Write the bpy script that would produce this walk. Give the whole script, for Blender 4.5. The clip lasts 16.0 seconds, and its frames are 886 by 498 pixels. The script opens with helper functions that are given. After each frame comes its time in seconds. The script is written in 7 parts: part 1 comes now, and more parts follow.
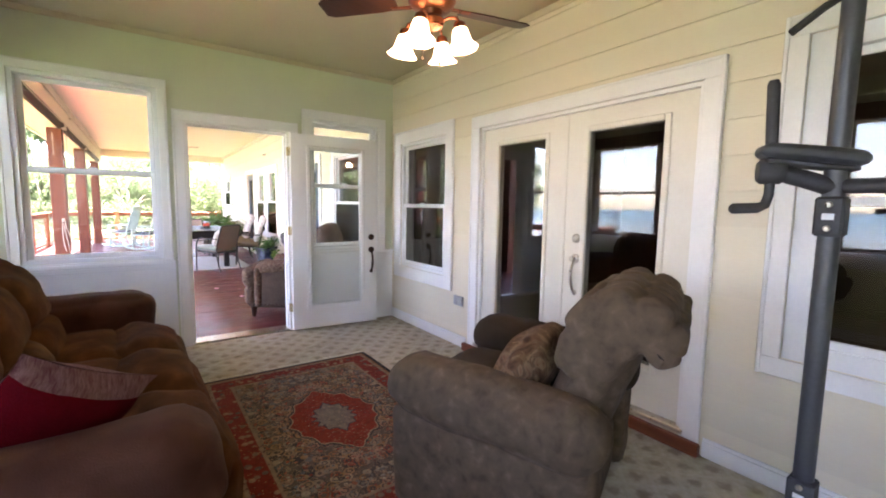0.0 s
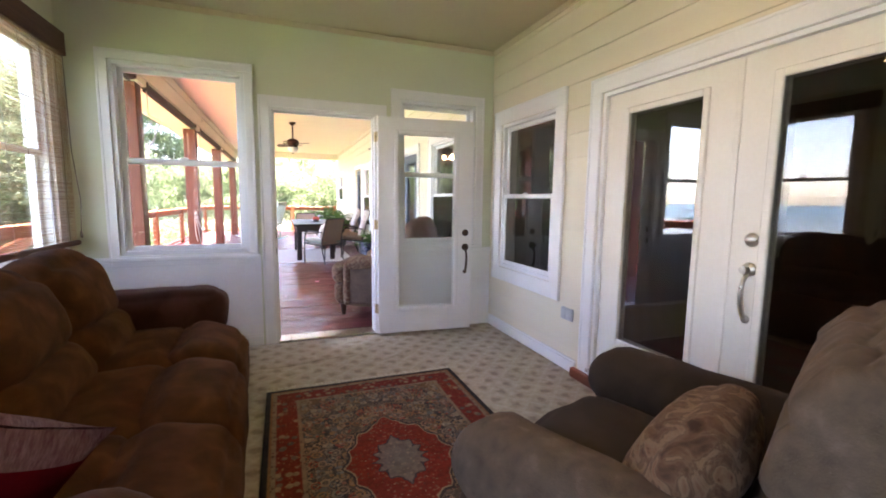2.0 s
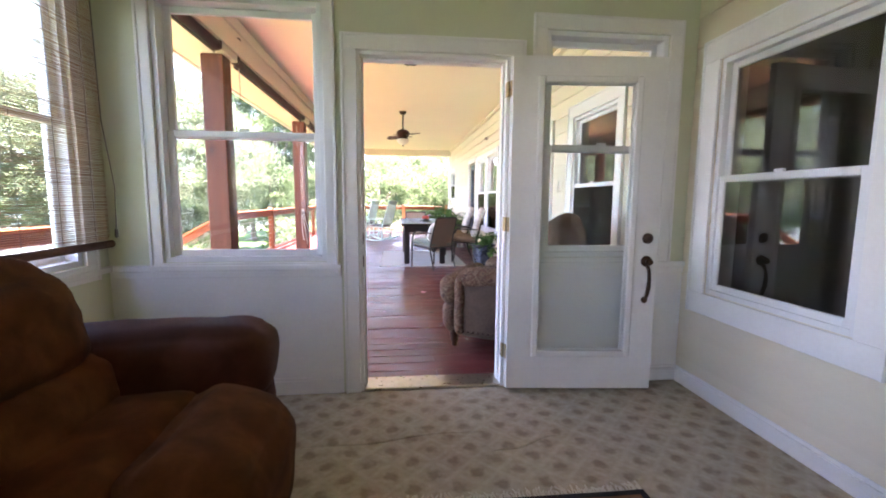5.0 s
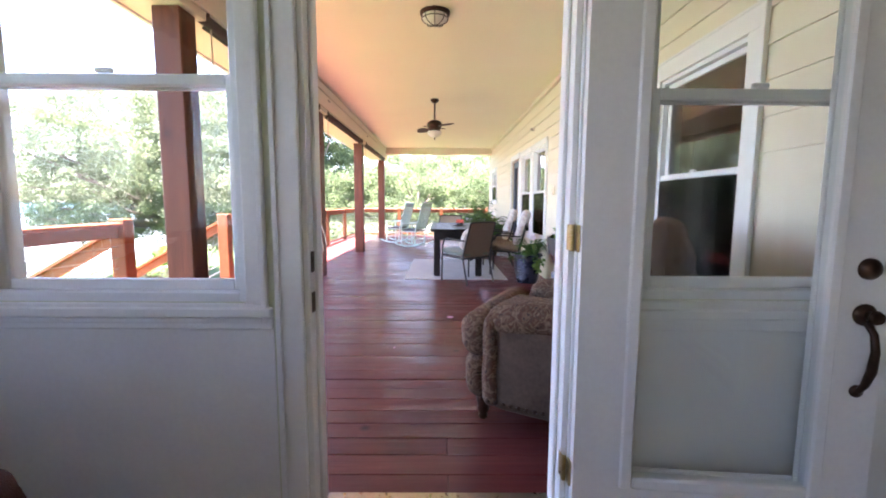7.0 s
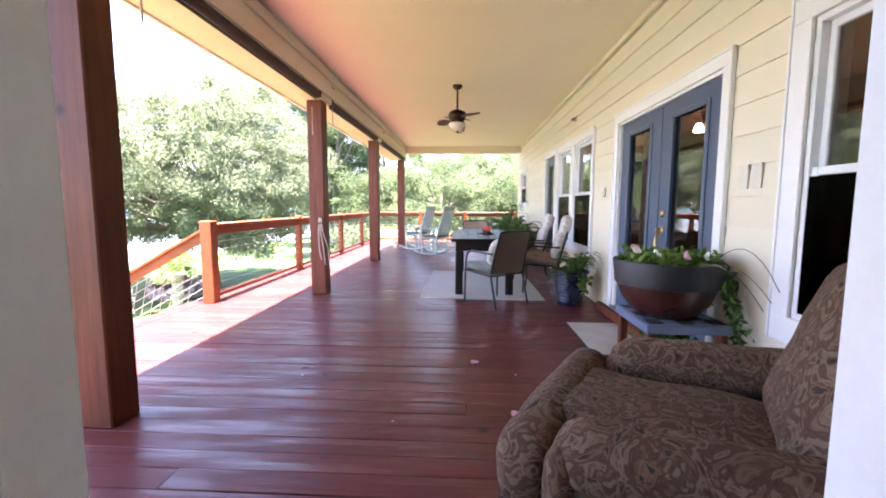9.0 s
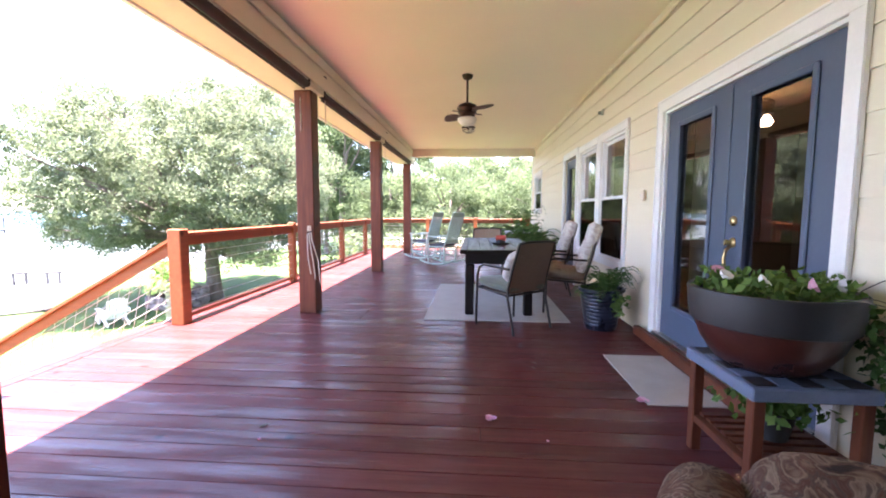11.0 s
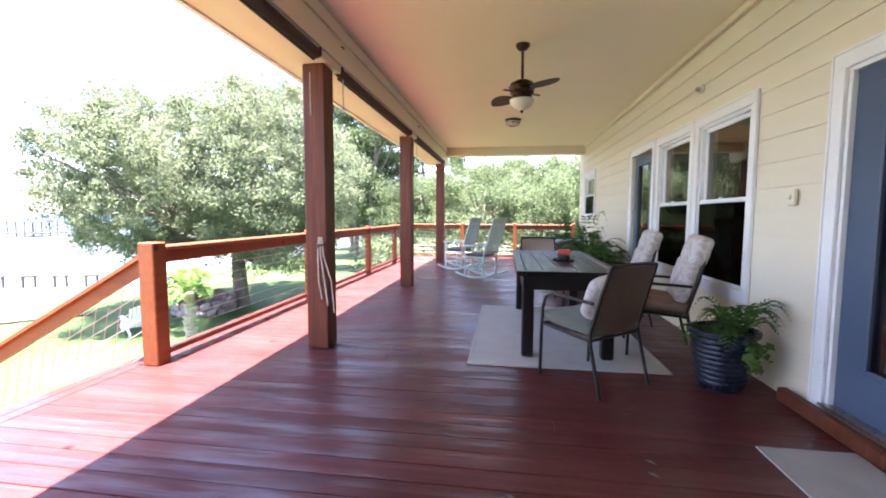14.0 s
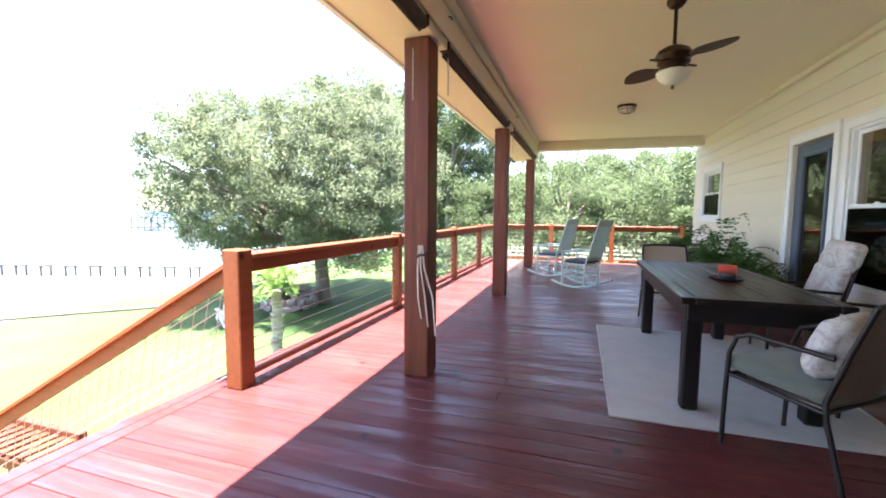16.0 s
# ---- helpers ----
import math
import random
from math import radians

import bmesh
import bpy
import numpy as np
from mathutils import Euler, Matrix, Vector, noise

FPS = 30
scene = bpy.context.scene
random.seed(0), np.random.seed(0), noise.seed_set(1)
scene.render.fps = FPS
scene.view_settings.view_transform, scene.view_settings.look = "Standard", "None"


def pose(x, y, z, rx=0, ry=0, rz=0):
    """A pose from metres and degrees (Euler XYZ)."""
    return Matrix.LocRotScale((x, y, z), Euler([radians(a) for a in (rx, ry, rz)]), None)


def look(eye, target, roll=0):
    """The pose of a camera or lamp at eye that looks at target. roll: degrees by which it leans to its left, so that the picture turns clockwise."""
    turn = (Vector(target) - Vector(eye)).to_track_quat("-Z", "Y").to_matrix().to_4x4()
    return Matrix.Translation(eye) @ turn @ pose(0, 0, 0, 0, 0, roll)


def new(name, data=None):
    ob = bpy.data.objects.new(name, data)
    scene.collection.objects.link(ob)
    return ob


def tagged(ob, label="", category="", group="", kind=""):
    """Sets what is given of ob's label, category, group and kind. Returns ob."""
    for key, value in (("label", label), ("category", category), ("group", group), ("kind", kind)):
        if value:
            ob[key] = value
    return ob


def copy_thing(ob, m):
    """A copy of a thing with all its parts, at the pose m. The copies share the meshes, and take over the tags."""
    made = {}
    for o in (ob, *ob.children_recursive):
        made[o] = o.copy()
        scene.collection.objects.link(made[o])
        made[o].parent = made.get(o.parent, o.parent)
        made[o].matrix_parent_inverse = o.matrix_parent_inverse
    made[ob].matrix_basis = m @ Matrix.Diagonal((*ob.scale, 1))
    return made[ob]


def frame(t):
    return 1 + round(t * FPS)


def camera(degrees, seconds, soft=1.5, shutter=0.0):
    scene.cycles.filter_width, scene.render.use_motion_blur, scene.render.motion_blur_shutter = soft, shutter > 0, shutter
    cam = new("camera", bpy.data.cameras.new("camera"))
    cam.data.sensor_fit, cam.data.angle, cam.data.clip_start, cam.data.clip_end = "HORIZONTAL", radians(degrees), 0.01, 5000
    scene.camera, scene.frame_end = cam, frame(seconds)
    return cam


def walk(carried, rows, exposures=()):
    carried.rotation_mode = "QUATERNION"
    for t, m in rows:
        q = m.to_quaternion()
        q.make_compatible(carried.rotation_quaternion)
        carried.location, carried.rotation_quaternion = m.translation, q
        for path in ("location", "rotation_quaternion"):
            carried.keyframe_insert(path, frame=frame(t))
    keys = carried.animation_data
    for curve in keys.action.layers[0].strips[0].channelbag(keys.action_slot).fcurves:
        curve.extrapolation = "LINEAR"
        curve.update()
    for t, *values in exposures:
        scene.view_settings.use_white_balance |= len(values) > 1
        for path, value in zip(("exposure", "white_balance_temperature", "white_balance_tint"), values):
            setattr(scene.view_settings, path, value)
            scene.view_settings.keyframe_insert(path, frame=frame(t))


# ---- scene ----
cam = camera(92.4, 16.0, 1.9)
PATH = [
    (0, (-2.428, -4.484, 1.325), (-1.279, -2.860, 1.125), 0.9),
    (0.5, (-2.307, -4.371, 1.302), (-1.327, -2.640, 1.104), 0.9),
    (1, (-2.211, -4.247, 1.301), (-1.355, -2.453, 1.089), 0.8),
    (1.5, (-2.108, -4.086, 1.290), (-1.325, -2.26, 1.075), 0.7),
    (2, (-2.024, -3.95, 1.284), (-1.318, -2.093, 1.056), 0.7),
    (2.5, (-1.955, -3.762, 1.274), (-1.331, -1.877, 1.042), 0.6),
    (3, (-1.918, -3.562, 1.238), (-1.367, -1.653, 1.018), 0.6),
    (3.5, (-1.892, -3.314, 1.213), (-1.453, -1.375, 1.003), 0.6),
    (4, (-1.881, -3.081, 1.216), (-1.543, -1.122, 0.996), 0.5),
    (4.5, (-1.873, -2.823, 1.187), (-1.609, -0.853, 0.97), 0.5),
    (5, (-1.864, -2.586, 1.195), (-1.652, -0.61, 0.966), 0.4),
    (7.5, (-1.613, -1.118, 1.152), (-1.649, 0.871, 0.944), 0.2),
    (8, (-1.614, -0.841, 1.149), (-1.69, 1.147, 0.945), 0.1),
    (8.5, (-1.621, -0.556, 1.168), (-1.719, 1.431, 0.963), 0.3),
    (9, (-1.613, -0.312, 1.188), (-1.719, 1.675, 0.984), 0.2),
    (11.5, (-1.652, 0.647, 1.182), (-1.824, 2.632, 1.011), 0.2),
    (12, (-1.665, 0.845, 1.185), (-1.866, 2.828, 1.015), 0.2),
    (12.5, (-1.68, 1.051, 1.192), (-1.903, 3.032, 1.026), 0.2),
    (13, (-1.707, 1.242, 1.212), (-1.946, 3.221, 1.048), 0.2),
    (13.5, (-1.76, 1.427, 1.195), (-2.025, 3.403, 1.039), 0.1),
    (14, (-1.896, 1.607, 1.218), (-2.185, 3.58, 1.06), 0.2),
    (14.5, (-2.014, 1.748, 1.234), (-2.355, 3.712, 1.075), 0.3),
    (15, (-2.141, 1.914, 1.246), (-2.55, 3.865, 1.087), 0.4),
    (15.5, (-2.267, 2.065, 1.267), (-2.761, 3.996, 1.101), 0.5),
    (16, (-2.398, 2.235, 1.263), (-3.011, 4.131, 1.094), 0.5),
]
walk(cam, [(t, look(eye, target, roll)) for t, eye, target, roll in PATH],
     [(0.0, 5.58, 7000, 34), (3.0, 5.32, 6850, 35), (5.0, 5.12, 6700, 32), (7.5, 4.68, 6500, 32), (9.0, 4.48, 6550, 31), (12.5, 4.15, 6350, 33), (16.0, 3.77, 6450, 22)])

# ---- world, sun, exposure ----
SUN_DIR = Vector((-0.05, -0.13, 1.0)).normalized()
world = bpy.data.worlds.new("sky")
scene.world = world
world.use_nodes = True
sky_node = world.node_tree.nodes.new("ShaderNodeTexSky")
sky_node.sky_type = "NISHITA"
sky_node.sun_disc = False
sky_node.sun_elevation = math.asin(SUN_DIR.z)
sky_node.sun_rotation = math.atan2(SUN_DIR.x, SUN_DIR.y)
sky_node.dust_density = 0.8
world.node_tree.links.new(sky_node.outputs[0], world.node_tree.nodes["Background"].inputs[0])
world.node_tree.nodes["Background"].inputs[1].default_value = 0.080
sun = new("sun", bpy.data.lights.new("sun", "SUN"))
sun.data.energy, sun.data.angle, sun.data.color = 5.0, radians(0.5), (1.0, 0.95, 0.86)
sun.matrix_world = look(SUN_DIR * 30, (0, 0, 0))
# fill lamp added at the bare sunroom window behind the walker, for sky light
day = new("window_daylight", bpy.data.lights.new("window_daylight", "AREA"))
day.data.shape, day.data.size, day.data.size_y = "RECTANGLE", 0.95, 1.3
day.data.energy, day.data.color = 0.15, (1.0, 0.97, 0.92)
day.matrix_world = look((-3.47, -5.2, 1.57), (-1.2, -3.9, 0.5))

# ---- materials ----
def node_mat(name):
    m = bpy.data.materials.new(name)
    m.use_nodes = True
    nt = m.node_tree
    return m, nt, nt.nodes["Principled BSDF"]


def add(nt, kind, **inputs):
    n = nt.nodes.new(kind)
    for k, v in inputs.items():
        if hasattr(n, k):
            setattr(n, k, v)
    return n


def link(nt, a, b):
    nt.links.new(a, b)


def math_node(nt, op, a, b=None, c=None):
    n = nt.nodes.new("ShaderNodeMath")
    n.operation = op
    for i, v in enumerate((a, b, c)):
        if v is None:
            continue
        if isinstance(v, (int, float)):
            n.inputs[i].default_value = v
        else:
            nt.links.new(v, n.inputs[i])
    return n.outputs[0]


def mix_rgb(nt, f, a, b, mode="MIX"):
    n = nt.nodes.new("ShaderNodeMix")
    n.data_type = "RGBA"
    n.blend_type = mode
    for sock, v in ((n.inputs[0], f), (n.inputs[6], a), (n.inputs[7], b)):
        if isinstance(v, (int, float)):
            sock.default_value = v
        elif isinstance(v, tuple):
            sock.default_value = (*v, 1)
        else:
            nt.links.new(v, sock)
    return n.outputs[2]


def coords(nt, scale=(1, 1, 1), out="Object"):
    tc = nt.nodes.new("ShaderNodeTexCoord")
    mp = nt.nodes.new("ShaderNodeMapping")
    mp.inputs[3].default_value = scale
    nt.links.new(tc.outputs[out], mp.inputs[0])
    return mp.outputs[0]


def noise_tex(nt, vec, scale, detail=4.0, rough=0.55):
    n = nt.nodes.new("ShaderNodeTexNoise")
    n.inputs["Scale"].default_value = scale
    n.inputs["Detail"].default_value = detail
    n.inputs["Roughness"].default_value = rough
    nt.links.new(vec, n.inputs["Vector"])
    return n.outputs["Fac"]


def ramp(nt, f, stops):
    n = nt.nodes.new("ShaderNodeValToRGB")
    e = n.color_ramp.elements
    while len(e) < len(stops):
        e.new(0.5)
    for el, (p, c) in zip(e, stops):
        el.position, el.color = p, (*c, 1)
    nt.links.new(f, n.inputs[0])
    return n.outputs[0]


def bump(nt, bsdf, height, strength=0.3, dist=0.01):
    b = nt.nodes.new("ShaderNodeBump")
    b.inputs["Strength"].default_value = strength
    b.inputs["Distance"].default_value = dist
    nt.links.new(height, b.inputs["Height"])
    nt.links.new(b.outputs[0], bsdf.inputs["Normal"])


def surface(name, c1, c2, scale=8.0, fine=80.0, rough=0.6, metal=0.0, relief=0.2, stretch=(1, 1, 1), spec=0.5, vary=0.0, sheen=0.0, dist=0.004):
    """A plain surface: two tones at a large scale, grain at a fine one, and a fine relief."""
    m, nt, b = node_mat(name)
    v = coords(nt, stretch)
    big = noise_tex(nt, v, scale, 5)
    small = noise_tex(nt, v, fine, 3)
    f = math_node(nt, "ADD", math_node(nt, "MULTIPLY", big, 0.65), math_node(nt, "MULTIPLY", small, 0.35))
    col = ramp(nt, f, [(0.32, c1), (0.68, c2)])
    if vary:
        info = nt.nodes.new("ShaderNodeObjectInfo")
        hsv = nt.nodes.new("ShaderNodeHueSaturation")
        nt.links.new(math_node(nt, "ADD", math_node(nt, "MULTIPLY", info.outputs["Random"], 2 * vary), 1 - vary), hsv.inputs["Value"])
        nt.links.new(col, hsv.inputs["Color"])
        col = hsv.outputs[0]
    nt.links.new(col, b.inputs["Base Color"])
    nt.links.new(math_node(nt, "ADD", math_node(nt, "MULTIPLY", big, 0.2), rough - 0.1), b.inputs["Roughness"])
    b.inputs["Metallic"].default_value = metal
    b.inputs["Specular IOR Level"].default_value = spec
    if sheen:
        b.inputs["Sheen Weight"].default_value = sheen
        b.inputs["Sheen Roughness"].default_value = 0.5
    bump(nt, b, small, relief, dist)
    return m


def wood(name, dark, light, axis=0, rough=0.45, vary=0.12, relief=0.25, grain=26.0, knots=False, coat=0.0, scuff=False):
    """Boards with the grain along one axis, and a tone of its own for each board."""
    m, nt, b = node_mat(name)
    st = [grain, grain, grain]
    st[axis] = 1.3
    info = nt.nodes.new("ShaderNodeObjectInfo")
    tc = nt.nodes.new("ShaderNodeTexCoord")
    geo = nt.nodes.new("ShaderNodeNewGeometry")
    sh = nt.nodes.new("ShaderNodeVectorMath")
    sh.operation = "ADD"
    cmb = nt.nodes.new("ShaderNodeCombineXYZ")
    for i in range(3):
        nt.links.new(math_node(nt, "MULTIPLY", info.outputs["Random"], 7.0 + i), cmb.inputs[i])
    nt.links.new(geo.outputs["Position"], sh.inputs[0])
    nt.links.new(cmb.outputs[0], sh.inputs[1])
    mp = nt.nodes.new("ShaderNodeMapping")
    mp.inputs[3].default_value = st
    nt.links.new(sh.outputs[0], mp.inputs[0])
    g = noise_tex(nt, mp.outputs[0], 1.0, 6, 0.65)
    big = noise_tex(nt, geo.outputs["Position"], 2.2, 4)
    f = math_node(nt, "ADD", math_node(nt, "MULTIPLY", g, 0.7), math_node(nt, "MULTIPLY", big, 0.3))
    col = ramp(nt, f, [(0.3, dark), (0.55, tuple((a + c) / 2 for a, c in zip(dark, light))), (0.72, light)])
    if knots:
        vo = nt.nodes.new("ShaderNodeTexVoronoi")
        vo.inputs["Scale"].default_value = 2.4
        nt.links.new(sh.outputs[0], vo.inputs["Vector"])
        k = ramp(nt, vo.outputs["Distance"], [(0.03, (0, 0, 0)), (0.09, (1, 1, 1))])
        col = mix_rgb(nt, 1.0, col, mix_rgb(nt, k, (0.25, 0.2, 0.2), (1, 1, 1)), "MULTIPLY")
    hsv = nt.nodes.new("ShaderNodeHueSaturation")
    nt.links.new(math_node(nt, "ADD", math_node(nt, "MULTIPLY", info.outputs["Random"], 2 * vary), 1 - vary), hsv.inputs["Value"])
    nt.links.new(col, hsv.inputs["Color"])
    nt.links.new(hsv.outputs[0], b.inputs["Base Color"])
    b.inputs["Specular IOR Level"].default_value = 0.14 if coat else 0.22
    r = math_node(nt, "ADD", math_node(nt, "MULTIPLY", g, 0.3), rough - 0.15)
    if scuff:
        worn = noise_tex(nt, geo.outputs["Position"], 5.0, 6, 0.7)
        r = math_node(nt, "ADD", r, math_node(nt, "MULTIPLY", math_node(nt, "SUBTRACT", worn, 0.5), 0.5))
    nt.links.new(r, b.inputs["Roughness"])
    if coat:
        # worn varnish: glossy streaks that follow the boards, dull between
        lay = nt.nodes.new("ShaderNodeMapping")
        wear = [9.0, 9.0, 9.0]
        wear[axis] = 1.1
        lay.inputs[3].default_value = wear
        nt.links.new(sh.outputs[0], lay.inputs[0])
        streak = noise_tex(nt, lay.outputs[0], 1.0, 5, 0.6)
        nt.links.new(math_node(nt, "MULTIPLY", ramp(nt, streak, [(0.42, (0.12, 0.12, 0.12)), (0.62, (1, 1, 1))]), coat * 2.0), b.inputs["Coat Weight"])
    b.inputs["Coat Roughness"].default_value = 0.11
    if coat:
        cb = nt.nodes.new("ShaderNodeBump")
        cb.inputs["Strength"].default_value = 0.5
        cb.inputs["Distance"].default_value = 0.012
        wav = noise_tex(nt, mp.outputs[0], 0.5, 4, 0.6)
        nt.links.new(math_node(nt, "ADD", wav, math_node(nt, "MULTIPLY", g, 0.5)), cb.inputs["Height"])
        nt.links.new(cb.outputs[0], b.inputs["Coat Normal"])
    bump(nt, b, math_node(nt, "ADD", g, math_node(nt, "MULTIPLY", big, 1.5)), relief, 0.004)
    return m


def glass_mat(name, tint=(0.95, 0.97, 0.97), ior=1.5, strength=1.0):
    m, nt, b = node_mat(name)
    nt.nodes.remove(b)
    out = nt.nodes["Material Output"]
    tr = nt.nodes.new("ShaderNodeBsdfTransparent")
    tr.inputs[0].default_value = (*tint, 1)
    gl = nt.nodes.new("ShaderNodeBsdfGlossy")
    gl.inputs["Roughness"].default_value = 0.0
    lw = nt.nodes.new("ShaderNodeLayerWeight")
    lw.inputs[0].default_value = 0.5
    f0 = ((ior - 1) / (ior + 1)) ** 2
    rise = math_node(nt, "POWER", lw.outputs["Facing"], 5.0)
    fres = math_node(nt, "ADD", math_node(nt, "MULTIPLY", rise, 1 - f0), f0)
    mx = nt.nodes.new("ShaderNodeMixShader")
    nt.links.new(math_node(nt, "MULTIPLY", fres, strength, None), mx.inputs[0])
    nt.links.new(tr.outputs[0], mx.inputs[1])
    nt.links.new(gl.outputs[0], mx.inputs[2])
    nt.links.new(mx.outputs[0], out.inputs[0])
    return m


def lamp_mat(name, color, strength):
    m, nt, b = node_mat(name)
    b.inputs["Base Color"].default_value = (0.9, 0.86, 0.75, 1)
    b.inputs["Emission Color"].default_value = (*color, 1)
    b.inputs["Emission Strength"].default_value = strength
    b.inputs["Roughness"].default_value = 0.3
    return m


def leaf_mat(name, c1, c2, trans=0.35):
    m, nt, b = node_mat(name)
    geo = nt.nodes.new("ShaderNodeNewGeometry")
    big = noise_tex(nt, geo.outputs["Position"], 0.7, 3)
    f = math_node(nt, "ADD", math_node(nt, "MULTIPLY", geo.outputs["Random Per Island"], 0.6), math_node(nt, "MULTIPLY", big, 0.4))
    col = ramp(nt, f, [(0.2, c1), (0.8, c2)])
    nt.links.new(col, b.inputs["Base Color"])
    b.inputs["Roughness"].default_value = 0.7
    b.inputs["Specular IOR Level"].default_value = 0.2
    tl = nt.nodes.new("ShaderNodeBsdfTranslucent")
    nt.links.new(mix_rgb(nt, 1.0, col, (1.0, 1.05, 0.85), "MULTIPLY"), tl.inputs[0])
    mx = nt.nodes.new("ShaderNodeMixShader")
    mx.inputs[0].default_value = trans
    nt.links.new(b.outputs[0], mx.inputs[1])
    nt.links.new(tl.outputs[0], mx.inputs[2])
    nt.links.new(mx.outputs[0], nt.nodes["Material Output"].inputs[0])
    return m


def carpet_mat():
    """Beige sculpted carpet with rows of small brown tufts set on the bias."""
    m, nt, b = node_mat("sculpted_carpet")
    geo = nt.nodes.new("ShaderNodeNewGeometry")
    wob = nt.nodes.new("ShaderNodeTexNoise")
    wob.inputs["Scale"].default_value = 9.0
    nt.links.new(geo.outputs["Position"], wob.inputs["Vector"])
    sep = nt.nodes.new("ShaderNodeSeparateXYZ")
    nt.links.new(geo.outputs["Position"], sep.inputs[0])
    wv = math_node(nt, "MULTIPLY", math_node(nt, "SUBTRACT", wob.outputs["Fac"], 0.5), 0.035)
    u = math_node(nt, "ADD", math_node(nt, "MULTIPLY", math_node(nt, "ADD", sep.outputs[0], sep.outputs[1]), 1 / 0.19), wv)
    v = math_node(nt, "ADD", math_node(nt, "MULTIPLY", math_node(nt, "SUBTRACT", sep.outputs[0], sep.outputs[1]), 1 / 0.19), wv)

    def cell(a):
        return math_node(nt, "ABSOLUTE", math_node(nt, "SUBTRACT", math_node(nt, "FRACT", a), 0.5))
    spot = math_node(nt, "ADD", math_node(nt, "POWER", math_node(nt, "MULTIPLY", cell(u), 3.4), 2.0), math_node(nt, "POWER", math_node(nt, "MULTIPLY", cell(v), 3.4), 2.0))
    fine = noise_tex(nt, geo.outputs["Position"], 160, 3, 0.7)
    mid = noise_tex(nt, geo.outputs["Position"], 22, 4)
    big = noise_tex(nt, geo.outputs["Position"], 1.6, 3)
    base = ramp(nt, math_node(nt, "ADD", math_node(nt, "MULTIPLY", mid, 0.6), math_node(nt, "MULTIPLY", big, 0.4)), [(0.35, (0.41, 0.345, 0.255)), (0.65, (0.59, 0.525, 0.42))])
    line = math_node(nt, "MINIMUM", cell(math_node(nt, "ADD", u, 0.5)), cell(math_node(nt, "ADD", v, 0.5)))
    base = mix_rgb(nt, ramp(nt, line, [(0.03, (0.22, 0.22, 0.22)), (0.12, (0, 0, 0))]), base, (0.66, 0.62, 0.53))
    k = ramp(nt, math_node(nt, "ADD", spot, math_node(nt, "MULTIPLY", math_node(nt, "SUBTRACT", mid, 0.5), 1.8)), [(0.2, (1, 1, 1)), (0.95, (0, 0, 0))])
    col = mix_rgb(nt, math_node(nt, "MULTIPLY", k, 0.48), base, (0.20, 0.155, 0.11))
    col = mix_rgb(nt, 0.45, col, mix_rgb(nt, fine, (0.3, 0.3, 0.3), (1, 1, 1)), "MULTIPLY")
    nt.links.new(col, b.inputs["Base Color"])
    b.inputs["Roughness"].default_value = 0.95
    b.inputs["Specular IOR Level"].default_value = 0.1
    h = math_node(nt, "SUBTRACT", math_node(nt, "MULTIPLY", fine, 0.7), math_node(nt, "MULTIPLY", k, 0.35))
    bump(nt, b, h, 0.7, 0.012)
    return m


